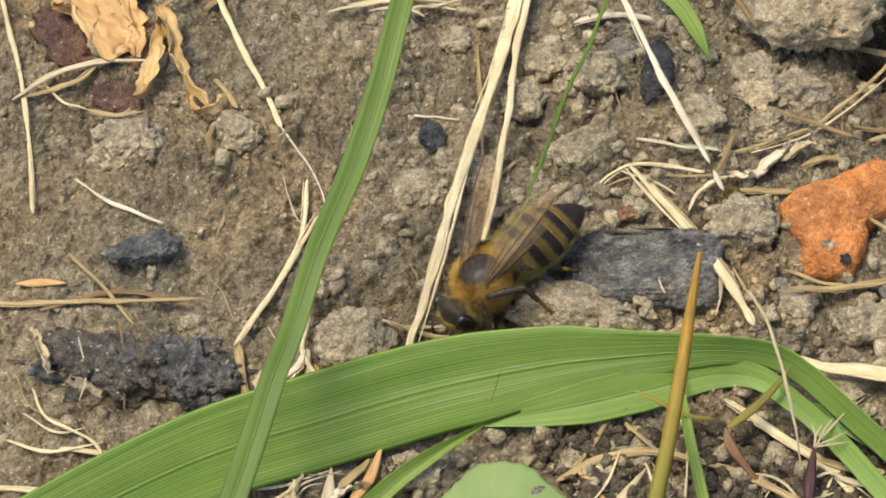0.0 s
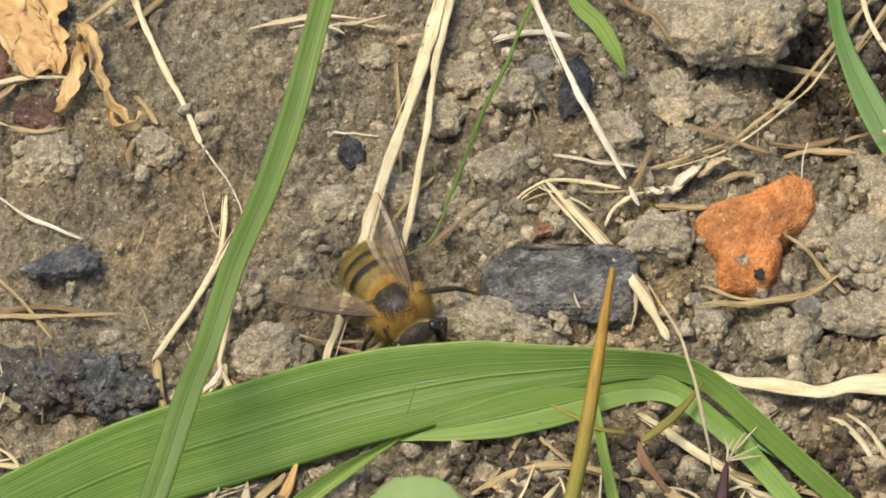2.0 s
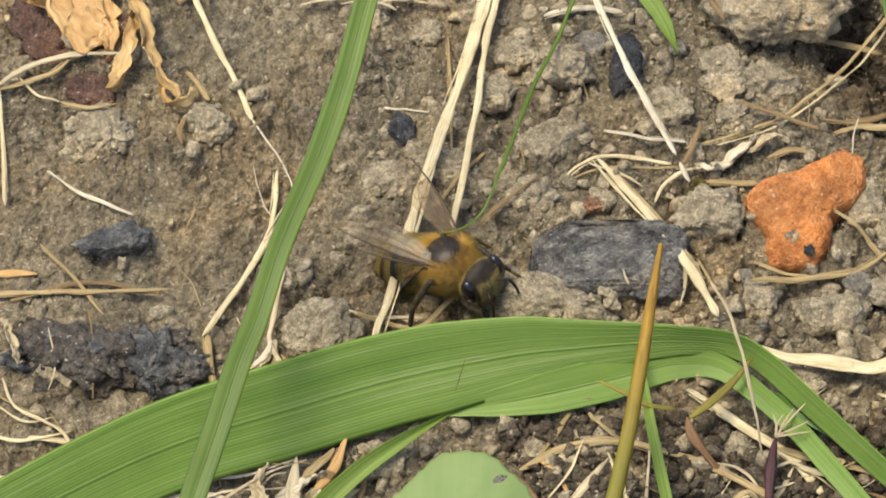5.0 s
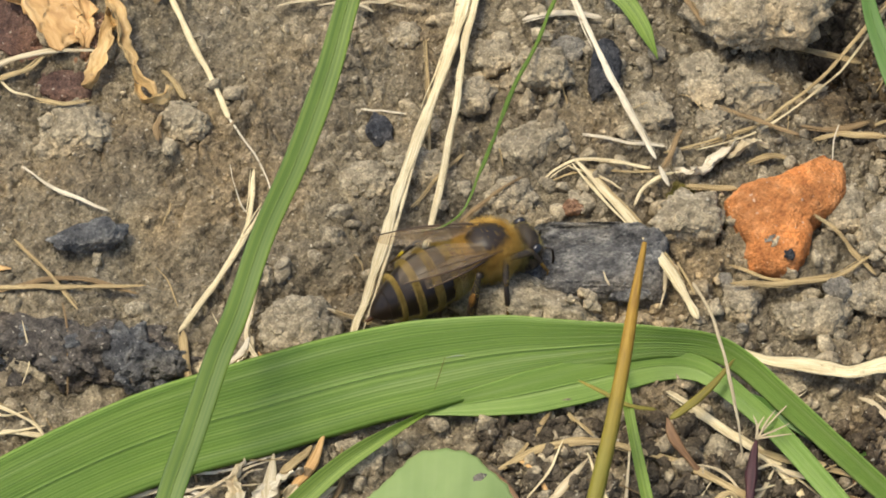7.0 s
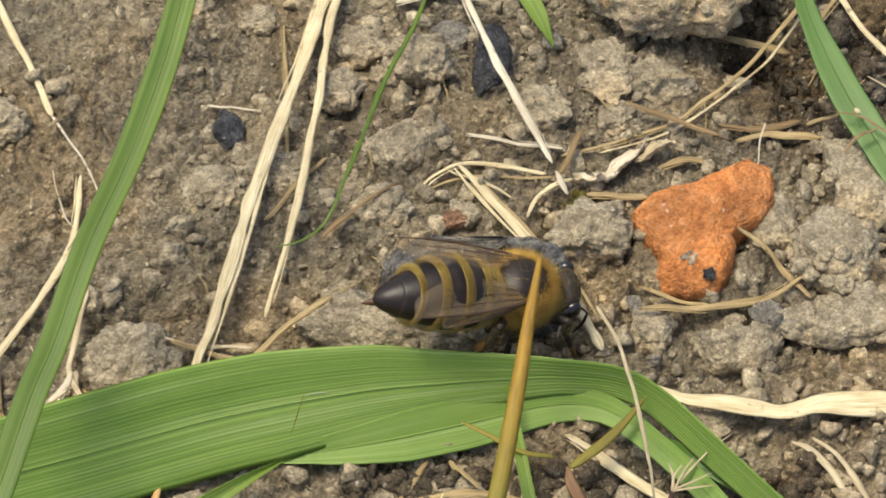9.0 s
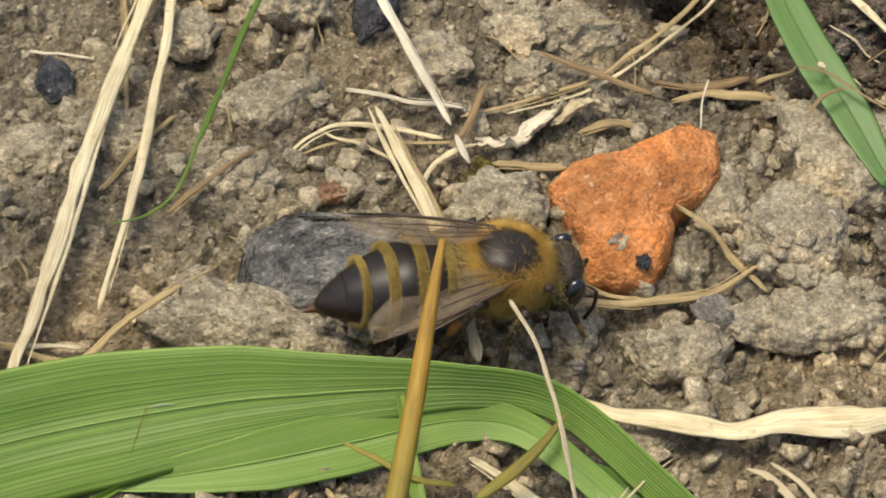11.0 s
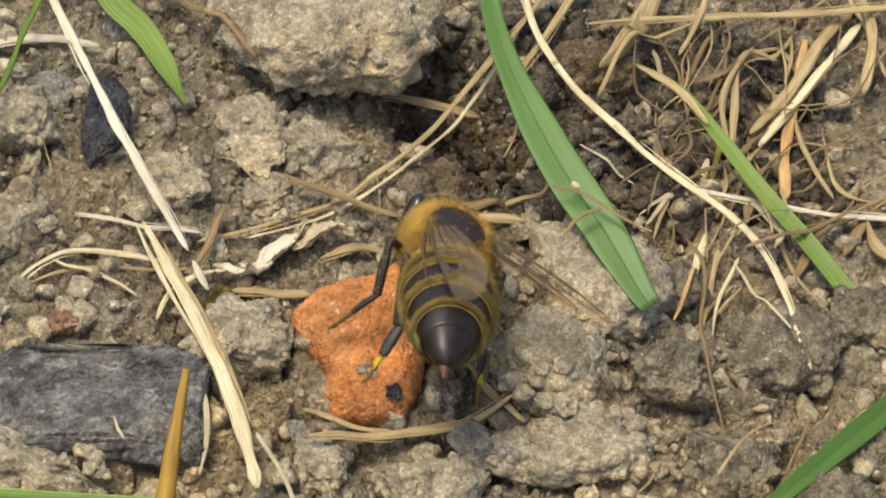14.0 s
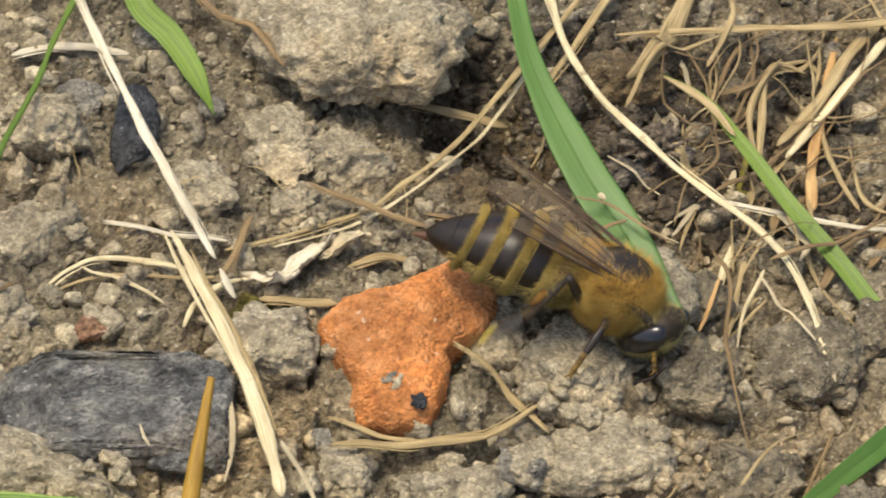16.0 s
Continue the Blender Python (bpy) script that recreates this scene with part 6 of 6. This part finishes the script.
def hairs(name, roots, normals, length, material, seed, width=0.045, lean=(-0.35, 0, 0), spread=0.35):
    """Fur: one thin spike of two faces for each root."""
    g = np.random.RandomState(seed)
    n = len(roots)
    d = normals + g.normal(size=(n, 3)) * spread + np.array(lean)
    d /= np.linalg.norm(d, axis=1)[:, None]
    side = np.cross(d, g.normal(size=(n, 3)))
    side /= np.linalg.norm(side, axis=1)[:, None]
    other = np.cross(d, side)
    ln = length * g.uniform(0.55, 1.15, n)[:, None]
    v = np.stack([roots - side * width / 2, roots + side * width / 2, roots + other * width * 0.6, roots + d * ln], 1).reshape(-1, 3)
    b = np.arange(n)[:, None] * 4
    return mesh_of(name, v, np.vstack([b + [0, 1, 3], b + [1, 2, 3], b + [2, 0, 3]]), material)


def shell_points(n, size, centre, seed, keep=None):
    g = np.random.RandomState(seed)
    u = g.normal(size=(n * 3, 3))
    u /= np.linalg.norm(u, axis=1)[:, None]
    if keep is not None:
        u = u[keep(u)]
    u = u[:n]
    nrm = u / np.array(size)
    nrm /= np.linalg.norm(nrm, axis=1)[:, None]
    return u * size + np.array(centre), nrm


def tube(name, pts, widths, material, flat=1.0, n=22, k=10, seed=1):
    return stalk_mesh(name, spline(pts, n), widths, material, flat=flat, seed=seed, ridges=0.0, wobble=0.0, k=k)


def girth(x):
    """The abdomen's radius at x."""
    base = 2.06 * math.sqrt(max(0.0, 1 - ((x + 4.75) / 4.2) ** 2)) ** 0.9
    return base * (1 - 0.40 * max(0.0, (-x - 5.0) / 4.0) ** 1.25)


def ring(name, x0, x1, material, proud=0.0, lip=0.06, steps=10, around=40):
    v, s = [], np.linspace(0, 1, steps)
    for q in s:
        x = x0 + (x1 - x0) * q
        r = max(0.02, girth(x) + proud + lip * q)
        for a in np.linspace(0, 2 * np.pi, around, endpoint=False):
            v.append((x, r * math.cos(a) * 1.04, r * math.sin(a) * 0.93 - 0.45 - 0.028 * (x + 1.6) ** 2))
    i, j = np.meshgrid(np.arange(steps - 1), np.arange(around), indexing="ij")
    f = np.stack([i * around + j, i * around + (j + 1) % around, (i + 1) * around + (j + 1) % around, (i + 1) * around + j], -1).reshape(-1, 4)
    faces = f.tolist() + [list(range(around))[::-1], list(range((steps - 1) * around, steps * around))]
    return mesh_of(name, v, faces, material)


def band_fur(name, x0, x1, n, seed, length, material, flank=False):
    g = np.random.RandomState(seed)
    x, a = g.uniform(x1, x0, n), g.uniform(0, 2 * np.pi, n)
    if flank:
        low = np.abs(g.normal(size=n)) * 0.3 + 0.25
        a = np.where(g.rand(n) < 0.5, -low, np.pi + low)
    r = np.array([girth(q) for q in x]) + 0.03
    nrm = np.stack([np.zeros(n), np.cos(a), np.sin(a)], 1)
    roots = np.stack([x, r * np.cos(a) * 1.04, r * np.sin(a) * 0.93 - 0.45 - 0.028 * (x + 1.6) ** 2], 1)
    return hairs(name, roots, nrm, length, material, seed, width=0.02, lean=(-1.3, 0, 0))


# hip, resting foot (both for the left side), femur, tibia, tarsus, way from the foot up to the ankle
LEGS = {"foreleg": ((1.2, 0.7, -1.3), (3.5, 2.3, -3.5), 2.3, 2.2, 2.3, (-0.45, -0.30, 0.84)),
        "midleg": ((0.1, 0.9, -1.45), (-0.8, 4.3, -3.6), 2.6, 2.6, 2.9, (0.15, -0.50, 0.85)),
        "hindleg": ((-0.9, 0.9, -1.35), (-5.4, 3.4, -3.6), 2.9, 3.2, 3.2, (0.62, -0.25, 0.74))}


def build_bee():
    bee = empty_thing("honey_bee", "brown honey bee with ochre-banded black abdomen and smoky wings", "bee")
    moving = {}
    thorax = part("thorax", blob("thorax", (0, 0, 0), (2.05, 1.95, 1.75), THORAX, 0.95, relief=0.05), bee, "brown thorax in golden fur")
    r, n = shell_points(20000, (2.0, 1.95, 1.75), (0, 0, 0), 3, lambda u: (u[:, 2] < 0.3) | (np.random.RandomState(9).rand(len(u)) < 0.02 + np.clip((np.hypot(u[:, 0] * 0.9 + 0.05, u[:, 1]) - 0.57) / 0.24, 0, 1)))
    part("fur", hairs("fur", r, n, 0.72, FUR_GOLD, 4, width=0.02, spread=0.55), thorax)
    r, n = shell_points(9000, (2.0, 1.9, 1.7), (0, 0, 0), 5, lambda u: u[:, 2] < 0.15)
    part("belly_fur", hairs("belly_fur", r, n, 0.6, FUR_PALE, 6, width=0.022, spread=0.6), thorax)
    r, n = shell_points(1500, (0.6, 1.2, 0.3), (-1.75, 0, 0.85), 15, lambda u: u[:, 2] > 0)
    part("collar_fur", hairs("collar_fur", r, n, 0.5, FUR_GOLD, 16, width=0.022), thorax)
    # head
    head = part("head", blob("head", (0.98, 0, -0.4), (0.95, 1.7, 1.6), HEAD, 0.95, relief=0.06), bee, "dark head with pale face fur")
    for s in (1, -1):
        part("eye", blob("eye", (1.1, s * 1.36, -0.15), (0.64, 0.5, 1.15), EYE, 0.95), head, "glossy black compound eye")
    r, n = shell_points(5200, (0.95, 1.65, 1.5), (0.98, 0, -0.35), 7, lambda u: ~((np.abs(u[:, 1]) > 0.6) & (u[:, 0] > -0.3)) & (u[:, 2] < 0.55))
    part("face_fur", hairs("face_fur", r, n, 0.42, FUR_PALE, 8, width=0.02, lean=(0.1, 0, 0.1), spread=0.6), head)
    r, n = shell_points(900, (0.9, 1.6, 1.48), (0.95, 0, -0.35), 17, lambda u: (u[:, 2] > 0.3) & (np.abs(u[:, 1]) < 0.66))
    part("crown_fur", hairs("crown_fur", r, n, 0.36, FUR_PALE, 18, width=0.018, spread=0.6), head)
    part("mouthparts", tube("mouthparts", [(1.4, 0, -1.3), (1.55, 0, -1.9), (1.3, 0, -2.5)], [0.7, 0.45, 0.15], AMBER), head, "short brown mouthparts")
    for s in (1, -1):
        ant = part("antenna", tube("antenna", [(1.65, s * 0.32, -0.3), (2.4, s * 0.8, 0.0), (2.75, s * 1.0, -0.05)], [0.16, 0.15, 0.16], LEG), head)
        part("flagellum", tube("flagellum", [(2.7, s * 0.98, -0.02), (2.95, s * 1.15, -0.8), (2.9, s * 1.3, -1.7)], [0.17, 0.21, 0.2], CHITIN), ant)
    moving["head"] = head
    # abdomen
    abdomen = part("abdomen", ring("abdomen", -0.9, -2.6, AMBER, -0.1), bee, "banded black and ochre abdomen")
    cuts = [-1.6, -2.85, -4.2, -5.6, -6.85, -7.75, -8.92]
    for i in range(6):
        part("tergite", ring("tergite", cuts[i], cuts[i + 1] - 0.12, AMBER if i == 0 else CHITIN), abdomen)
        if i < 5:
            share = (0.5, 0.36, 0.38, 0.36, 0.30)[i]
            x1 = cuts[i] + (cuts[i + 1] - cuts[i]) * share
            part("hair_band", ring("hair_band", cuts[i] + 0.05, x1, BAND, 0.055, 0.01), abdomen, "ochre hair band")
            part("band_fur", band_fur("band_fur", cuts[i] + 0.05, x1 + 0.1, 4600, 30 + i, 0.42, FUR_BAND), abdomen)
    part("side_fur", band_fur("side_fur", -1.4, -3.1, 2800, 41, 0.6, FUR_PALE), abdomen)
    part("flank_fur", band_fur("flank_fur", -2.6, -7.6, 1500, 42, 0.3, FUR_PALE, flank=True), abdomen)
    part("sting_tip", tube("sting_tip", [(-8.5, 0, -2.1), (-9.1, 0, -2.35), (-9.5, 0, -2.5)], [0.7, 0.4, 0.1], AMBER), abdomen, "amber abdomen tip")
    moving["abdomen"] = abdomen
    # wings, built lying back along -x from their roots
    for s, side in ((1, "l"), (-1, "r")):
        for kind, ln, wide, root in (("forewing", 8.1, 2.7, (0.5, s * 1.35, 1.15)), ("hindwing", 5.6, 1.8, (-0.3, s * 1.4, 0.95))):
            u = np.linspace(0, 1, 46)
            lead = 0.10 * np.sin(u * np.pi) * ln * 0.35
            trail = -wide * (np.sin(np.clip(u, 0, 1) ** 0.75 * np.pi * 0.93) ** 0.75) * (0.35 + 0.65 * u)
            trail[-1] = lead[-1] - 0.1
            rows = []
            for q, a, b in zip(u, lead, trail):
                for w in np.linspace(0, 1, 9):
                    y = a + (b - a) * w
                    rows.append((-q * ln, s * y, 0.12 * math.sin(q * 2.6) + 0.10 * math.sin(w * 9 + q * 3) * q + 0.05 * w))
            top = np.array(rows)
            i, j = np.meshgrid(np.arange(45), np.arange(8), indexing="ij")
            f = np.stack([i * 9 + j, (i + 1) * 9 + j, (i + 1) * 9 + j + 1, i * 9 + j + 1], -1).reshape(-1, 4)
            wing = part(kind, mesh_of(kind, top, f, WING), bee, "smoky translucent " + kind)
            wing.location = [c * MM for c in root]
            g = top.reshape(46, 9, 3)
            for col, a0, a1, w in ((0, 0, 45, 0.2), (2, 0, 40, 0.09), (4, 2, 37, 0.06), (6, 6, 33, 0.05)):
                part("vein", stalk_mesh("vein", g[a0:a1, col] + [0, 0, 0.02], [w, w * 0.8, w * 0.4], VEIN, flat=0.8, wobble=0.0, k=6), wing)
            for a0 in (16, 24, 31):
                part("vein", stalk_mesh("vein", g[a0, 1:7] + [0, 0, 0.02], [0.05, 0.05, 0.04], VEIN, flat=0.8, wobble=0.0, k=6), wing)
            moving[kind + side] = (wing, root, s)
    # legs: each bone is built along +x from its own joint
    for s, side in ((1, "l"), (-1, "r")):
        for kind, (hip, foot, femur, tibia, tarsus, rise) in LEGS.items():
            hind = kind == "hindleg"
            leg = part(kind, tube(kind, [(0, 0, 0), (femur * 0.45, 0, 0.06), (femur, 0, 0)], [0.5, 0.62, 0.42], LEG, 0.8), bee, "glossy dark brown leg")
            shin = [part("tibia", tube("tibia", [(0, 0, 0), (tibia * 0.5, 0, 0.05), (tibia, 0, 0)], [0.34, 0.62, 0.74] if hind else [0.36, 0.52, 0.46], LEG, 0.5 if hind else 0.8), leg)]
            g = np.random.RandomState(50)
            root = np.stack([g.uniform(0.2, tibia, 420), g.normal(size=420) * 0.14, g.normal(size=420) * 0.14], 1)
            shin.append(part("leg_hair", hairs("leg_hair", root, g.normal(size=(420, 3)) * 0.8, 0.3, FUR_PALE, 51, width=0.016), leg))
            shin.append(part("joint", blob("joint", (tibia - 0.04, 0, 0), (0.22, 0.24, 0.24), TARSUS, 1.0, 2, relief=0.2), leg, "amber ankle joint"))
            half = tarsus * 0.5
            feet = [part("basitarsus", tube("basitarsus", [(0, 0, 0), (half * 0.5, 0, 0.03), (half, 0, 0)], [0.5, 0.66, 0.5] if hind else [0.34, 0.42, 0.34], LEG, 0.5 if hind else 0.75), leg)]
            toes = [half, half + tarsus * 0.13, half + tarsus * 0.25, half + tarsus * 0.36, tarsus - 0.3]
            for k in range(4):
                feet.append(part("tarsomere", tube("tarsomere", [(toes[k], 0, 0), (toes[k + 1], 0, -0.02)], [0.2, 0.3, 0.26], TARSUS, 0.8, n=6, k=8), leg, "amber pollen-dusted foot joint"))
            for c in (1, -1):
                feet.append(part("claw", tube("claw", [(tarsus - 0.3, 0, 0), (tarsus - 0.1, c * 0.1, 0.02), (tarsus, c * 0.2, -0.12)], [0.15, 0.1, 0.04], TARSUS, n=8, k=6), leg))
            if hind:
                shin.append(part("pollen_load", blob("pollen_load", (tibia * 0.62, 0.1 * s, 0.16), (0.62, 0.3, 0.3), POLLEN, 1.0, 3, relief=0.2), leg, "orange pollen load"))
                feet.append(part("dust", blob("dust", (half + 0.7, 0, 0.02), (0.62, 0.26, 0.24), DUST, 1.0, 3, relief=0.8), leg, "yellow pollen dust"))
            moving[kind + side] = (leg, shin, feet, s)
    bee.scale = (0.98, 0.98, 0.98)
    return bee, moving


honey_bee, MOVES = build_bee()

# seconds, thorax x, y, height, heading, nose up, left side up, tail down
BEE = [
    (0, 3.13, -4.98, 3.5, -136, -12, 13, -2), (0.5, 2.96, -5.38, 3.5, -114, -8, 17, -0), (1, 3.24, -6.51, 3.5, -97, 0, 20, 1), (1.5, 3.83, -5.12, 3.5, -83, 5, 18, 2),
    (2, 3.16, -6.14, 3.5, -63, 10, 14, 1), (2.5, 2.89, -7.29, 3.5, -49, 12, 10, 8), (3, 3.75, -6.00, 3.5, -56, 14, 8, 14), (3.5, 4.42, -5.38, 3.5, -56, 16, 5, 16),
    (4, 3.93, -5.22, 3.5, -46, 18, 4, 16), (4.5, 3.49, -4.74, 3.5, -36, 20, 2, 16), (5, 3.21, -4.43, 3.8, -33, 18, 0, 15), (7.3, 8.11, -3.39, 4.5, 28, -5, -4, 2),
    (7.5, 8.86, -2.87, 4.7, 16, -5, -6, -0), (8, 12.31, -3.99, 5.2, 3, -3, -8, -4), (8.5, 14.57, -5.02, 5.6, 22, -3, 2, -10), (9, 16.53, -6.14, 5.6, 17, -12, 8, -19),
    (9.5, 18.24, -6.05, 5.6, 10, -12, 10, -19), (11.8, 25.85, -4.54, 4.6, 18, 0, -10, 3), (12, 27.85, -4.51, 4.6, 29, 0, -12, -1), (12.5, 29.96, -2.98, 5.2, 68, 4, 6, -10),
    (13, 29.87, 1.19, 5.6, 94, 5, 22, -8), (13.5, 29.70, 2.99, 5.6, 102, -5, 32, -12), (14, 29.99, 3.27, 5.6, 83, -14, 16, -16), (14.5, 31.81, 4.90, 5.6, 62, -14, 11, -10),
    (15, 35.37, 6.20, 5.6, 52, -12, -4, -15), (15.5, 35.81, 4.52, 5.4, 7, -8, -24, -16), (16, 36.50, 1.99, 5.2, -24, -10, -24, -3),
]
# seconds, left and right wing swung out, wings raised; the right one hangs from its joint round 12 s
WINGS = [(0.0, 14, 22, 26), (0.5, 6, 34, 24), (1.0, 5, 46, 20), (1.5, 8, 60, 20), (2.0, 14, 54, 20), (2.5, 26, 42, 20), (3.0, 30, 38, 20), (3.5, 32, 34, 20), (4.0, 34, 26, 18),
         (4.5, 32, 14, 16), (5.0, 30, 8, 16), (6.2, 16, 8, 10), (7.3, 8, 6, 5), (8.5, 10, 6, 5), (9.5, 14, 8, 4), (11.8, 4, 26, 4), (12.0, 4, 30, 4), (12.5, -2, 42, 7), (13.0, -16, 44, 8),
         (13.5, -22, 40, 9), (14.0, -6, 46, 8), (14.5, 16, 24, 8), (15.0, 22, 24, 7), (15.5, 6, 6, 4), (16.0, 6, 4, 9)]


def bee_pose(x, y, z, heading, nose, side):
    return pose(x * MM, y * MM, z * MM, side, -nose, heading)


def bee_at(t):
    k = max(i for i in range(len(BEE) - 1) if BEE[i][0] <= t + 1e-6)
    a, b = BEE[k], BEE[k + 1]
    w = min(1.0, (t - a[0]) / (b[0] - a[0]))
    return bee_pose(*[p + (q - p) * w for p, q in zip(a[1:7], b[1:7])]) @ Matrix.Scale(0.98, 4)


def bone_pose(at, to, pole):
    x = (to - at).normalized()
    y = pole.cross(x).normalized()
    return Matrix.Translation(at * MM) @ Matrix((x, y, x.cross(y))).transposed().to_4x4()


def step_leg(kind, side):
    """Where a leg's bones stand every tenth of a second: the foot stays put on the ground until the body has left it behind, then steps."""
    hip, rest, femur, tibia, tarsus, rise = LEGS[kind]
    hip, rest, rise = [Vector((v[0], v[1] * side, v[2])) for v in (hip, rest, rise)]
    rows, foot, lift, late = [], None, 0, 0.5 * (side > 0) + 0.4 * (kind == "midleg")
    for k in range(161):
        t = k / 10
        m = bee_at(t)
        here = m @ (rest * MM)
        if foot is None or (lift == 0 and (foot - here).length > (1.3 + late) * MM):
            ahead = bee_at(min(16.0, t + 0.3)) @ (rest * MM)
            top = float(surface(np.array([ahead.x / MM]), np.array([ahead.y / MM]))[0]) * MM
            ahead.z = min(max(top + 0.0002, ahead.z - 0.0012), ahead.z + 0.0012)
            start, goal, lift = foot or ahead, ahead, 2 if foot else 0
            foot = foot or ahead
        if lift:
            foot = start.lerp(goal, 1 - (lift - 1) / 2) + Vector((0, 0, 0.0009 if lift == 2 else 0))
            lift -= 1
        f = (m.inverted() @ foot) / MM
        ankle = f + rise * tarsus
        way = ankle - hip
        far = min(max(way.length, abs(tibia - femur) + 0.3), (femur + tibia) * 0.985)
        f += way.normalized() * (far - way.length)
        ankle = hip + way.normalized() * far
        along = (femur * femur - tibia * tibia + far * far) / (2 * far)
        pole = Vector((0.15 if kind != "hindleg" else -0.3, 0.55 * side, 1.0))
        out = (pole - way.normalized() * pole.dot(way.normalized())).normalized()
        knee = hip + way.normalized() * along + out * math.sqrt(max(0.0, femur * femur - along * along))
        a = bone_pose(hip, knee, pole)
        rows.append((t, a, a.inverted() @ bone_pose(knee, ankle, pole), a.inverted() @ bone_pose(ankle, f, pole)))
    return rows


def motions():
    walk(honey_bee, [(t, bee_pose(x, y, z, h, nose, side)) for t, x, y, z, h, nose, side, _ in BEE])
    joint = Matrix.Translation((-1.0 * MM, 0, -0.3 * MM))
    walk(MOVES["abdomen"], [(t, joint @ pose(0, 0, 0, 0, -tail, 0) @ joint.inverted()) for t, *_, tail in BEE])
    walk(MOVES["head"], [(t, Matrix.Translation((1.85 * MM, 0, -0.15 * MM)) @ pose(0, 0, 0, 0, a, side)) for t, a, side in (
        (0.0, 14, 0), (1.5, 10, 0), (2.5, 8, 0), (3.5, 10, 0), (5.0, 8, -8), (7.3, 18, 0), (8.5, 24, -6), (9.7, 24, -8), (11.8, 18, 4), (12.5, 28, 5), (13.3, 24, 18), (14.3, 24, 0), (15.0, 22, -6), (15.5, 26, -10), (16.0, 38, -16))])
    for side, s in (("l", 1), ("r", -1)):
        for kind, more, lower in (("forewing", 0, 0), ("hindwing", 7, 3)):
            wing, root, _ = MOVES[kind + side]
            walk(wing, [(t, Matrix.Translation([c * MM for c in root]) @ pose(0, 0, 0, -s * 16, 1 + up - lower - (30 * max(0.0, 1 - abs(t - 11.9) / 0.4) if s < 0 else 0), -s * ((left if s > 0 else right) + more))) for t, left, right, up in WINGS])
        for kind in LEGS:
            leg, shin, feet, _ = MOVES[kind + side]
            rows = step_leg(kind, s)
            walk(leg, [(t, a) for t, a, _, _ in rows])
            for bone in shin:
                walk(bone, [(t, b) for t, _, b, _ in rows])
            for bone in feet:
                walk(bone, [(t, c) for t, _, _, c in rows])
    # the pitted stone between the clods, lifted by a hind foot and dropped a little farther on
    spot = kicked_stone.matrix_world.copy()
    walk(kicked_stone, [(t, Matrix.Translation((x * MM, y * MM, up * MM)) @ spot @ pose(0, 0, 0, tilt, 0, turn)) for t, x, y, up, tilt, turn in (
        (0.0, 0, 0, 0, 0, 0), (13.8, 0, 0, 0, 0, 0), (14.2, 0.4, 0.5, 0.5, 10, 12), (14.5, 1.0, 1.4, 0.9, 22, 30), (14.8, 1.1, 0.4, 0.4, 14, 40), (15.0, 1.05, -0.25, 0.0, 6, 42), (16.0, 1.05, -0.25, 0.0, 6, 42))])
    # the broad straw: still, shoved while the bee passes, then left lying turned
    a = np.radians(-14.7)
    c, s = math.cos(a), math.sin(a)
    low = float(ground(sc[:, 0] + SHOVED[0], sc[:, 1] + SHOVED[1]).max()) + 0.15
    rest = max(float(surface(sc[:, 0] * c - sc[:, 1] * s + 18.95, sc[:, 0] * s + sc[:, 1] * c + 0.2).max()), float(surface(sc[:, 0] + SHOVED[0], sc[:, 1] + SHOVED[1]).max())) - 0.1
    walk(shoved_straw, [(t, pose(x * MM, y * MM, ((low if t < 10 else rest) + up) * MM, 0, 0, a)) for t, x, y, up, a in (
        (0.0, 17.2, -0.4, 0, 0), (9.7, 17.2, -0.4, 0, 0), (10.4, 17.2, -0.4, 0.1, -5), (11.4, 17.5, -0.7, 0.2, -20), (11.8, 17.6, -0.8, 0.2, -23), (12.0, 17.66, -0.78, 0.2, -23.5), (12.4, 18.9, 0.2, 0.2, -15), (12.6, 18.95, 0.2, 0, -14.7), (16.0, 18.95, 0.2, 0, -14.7))])


motions()
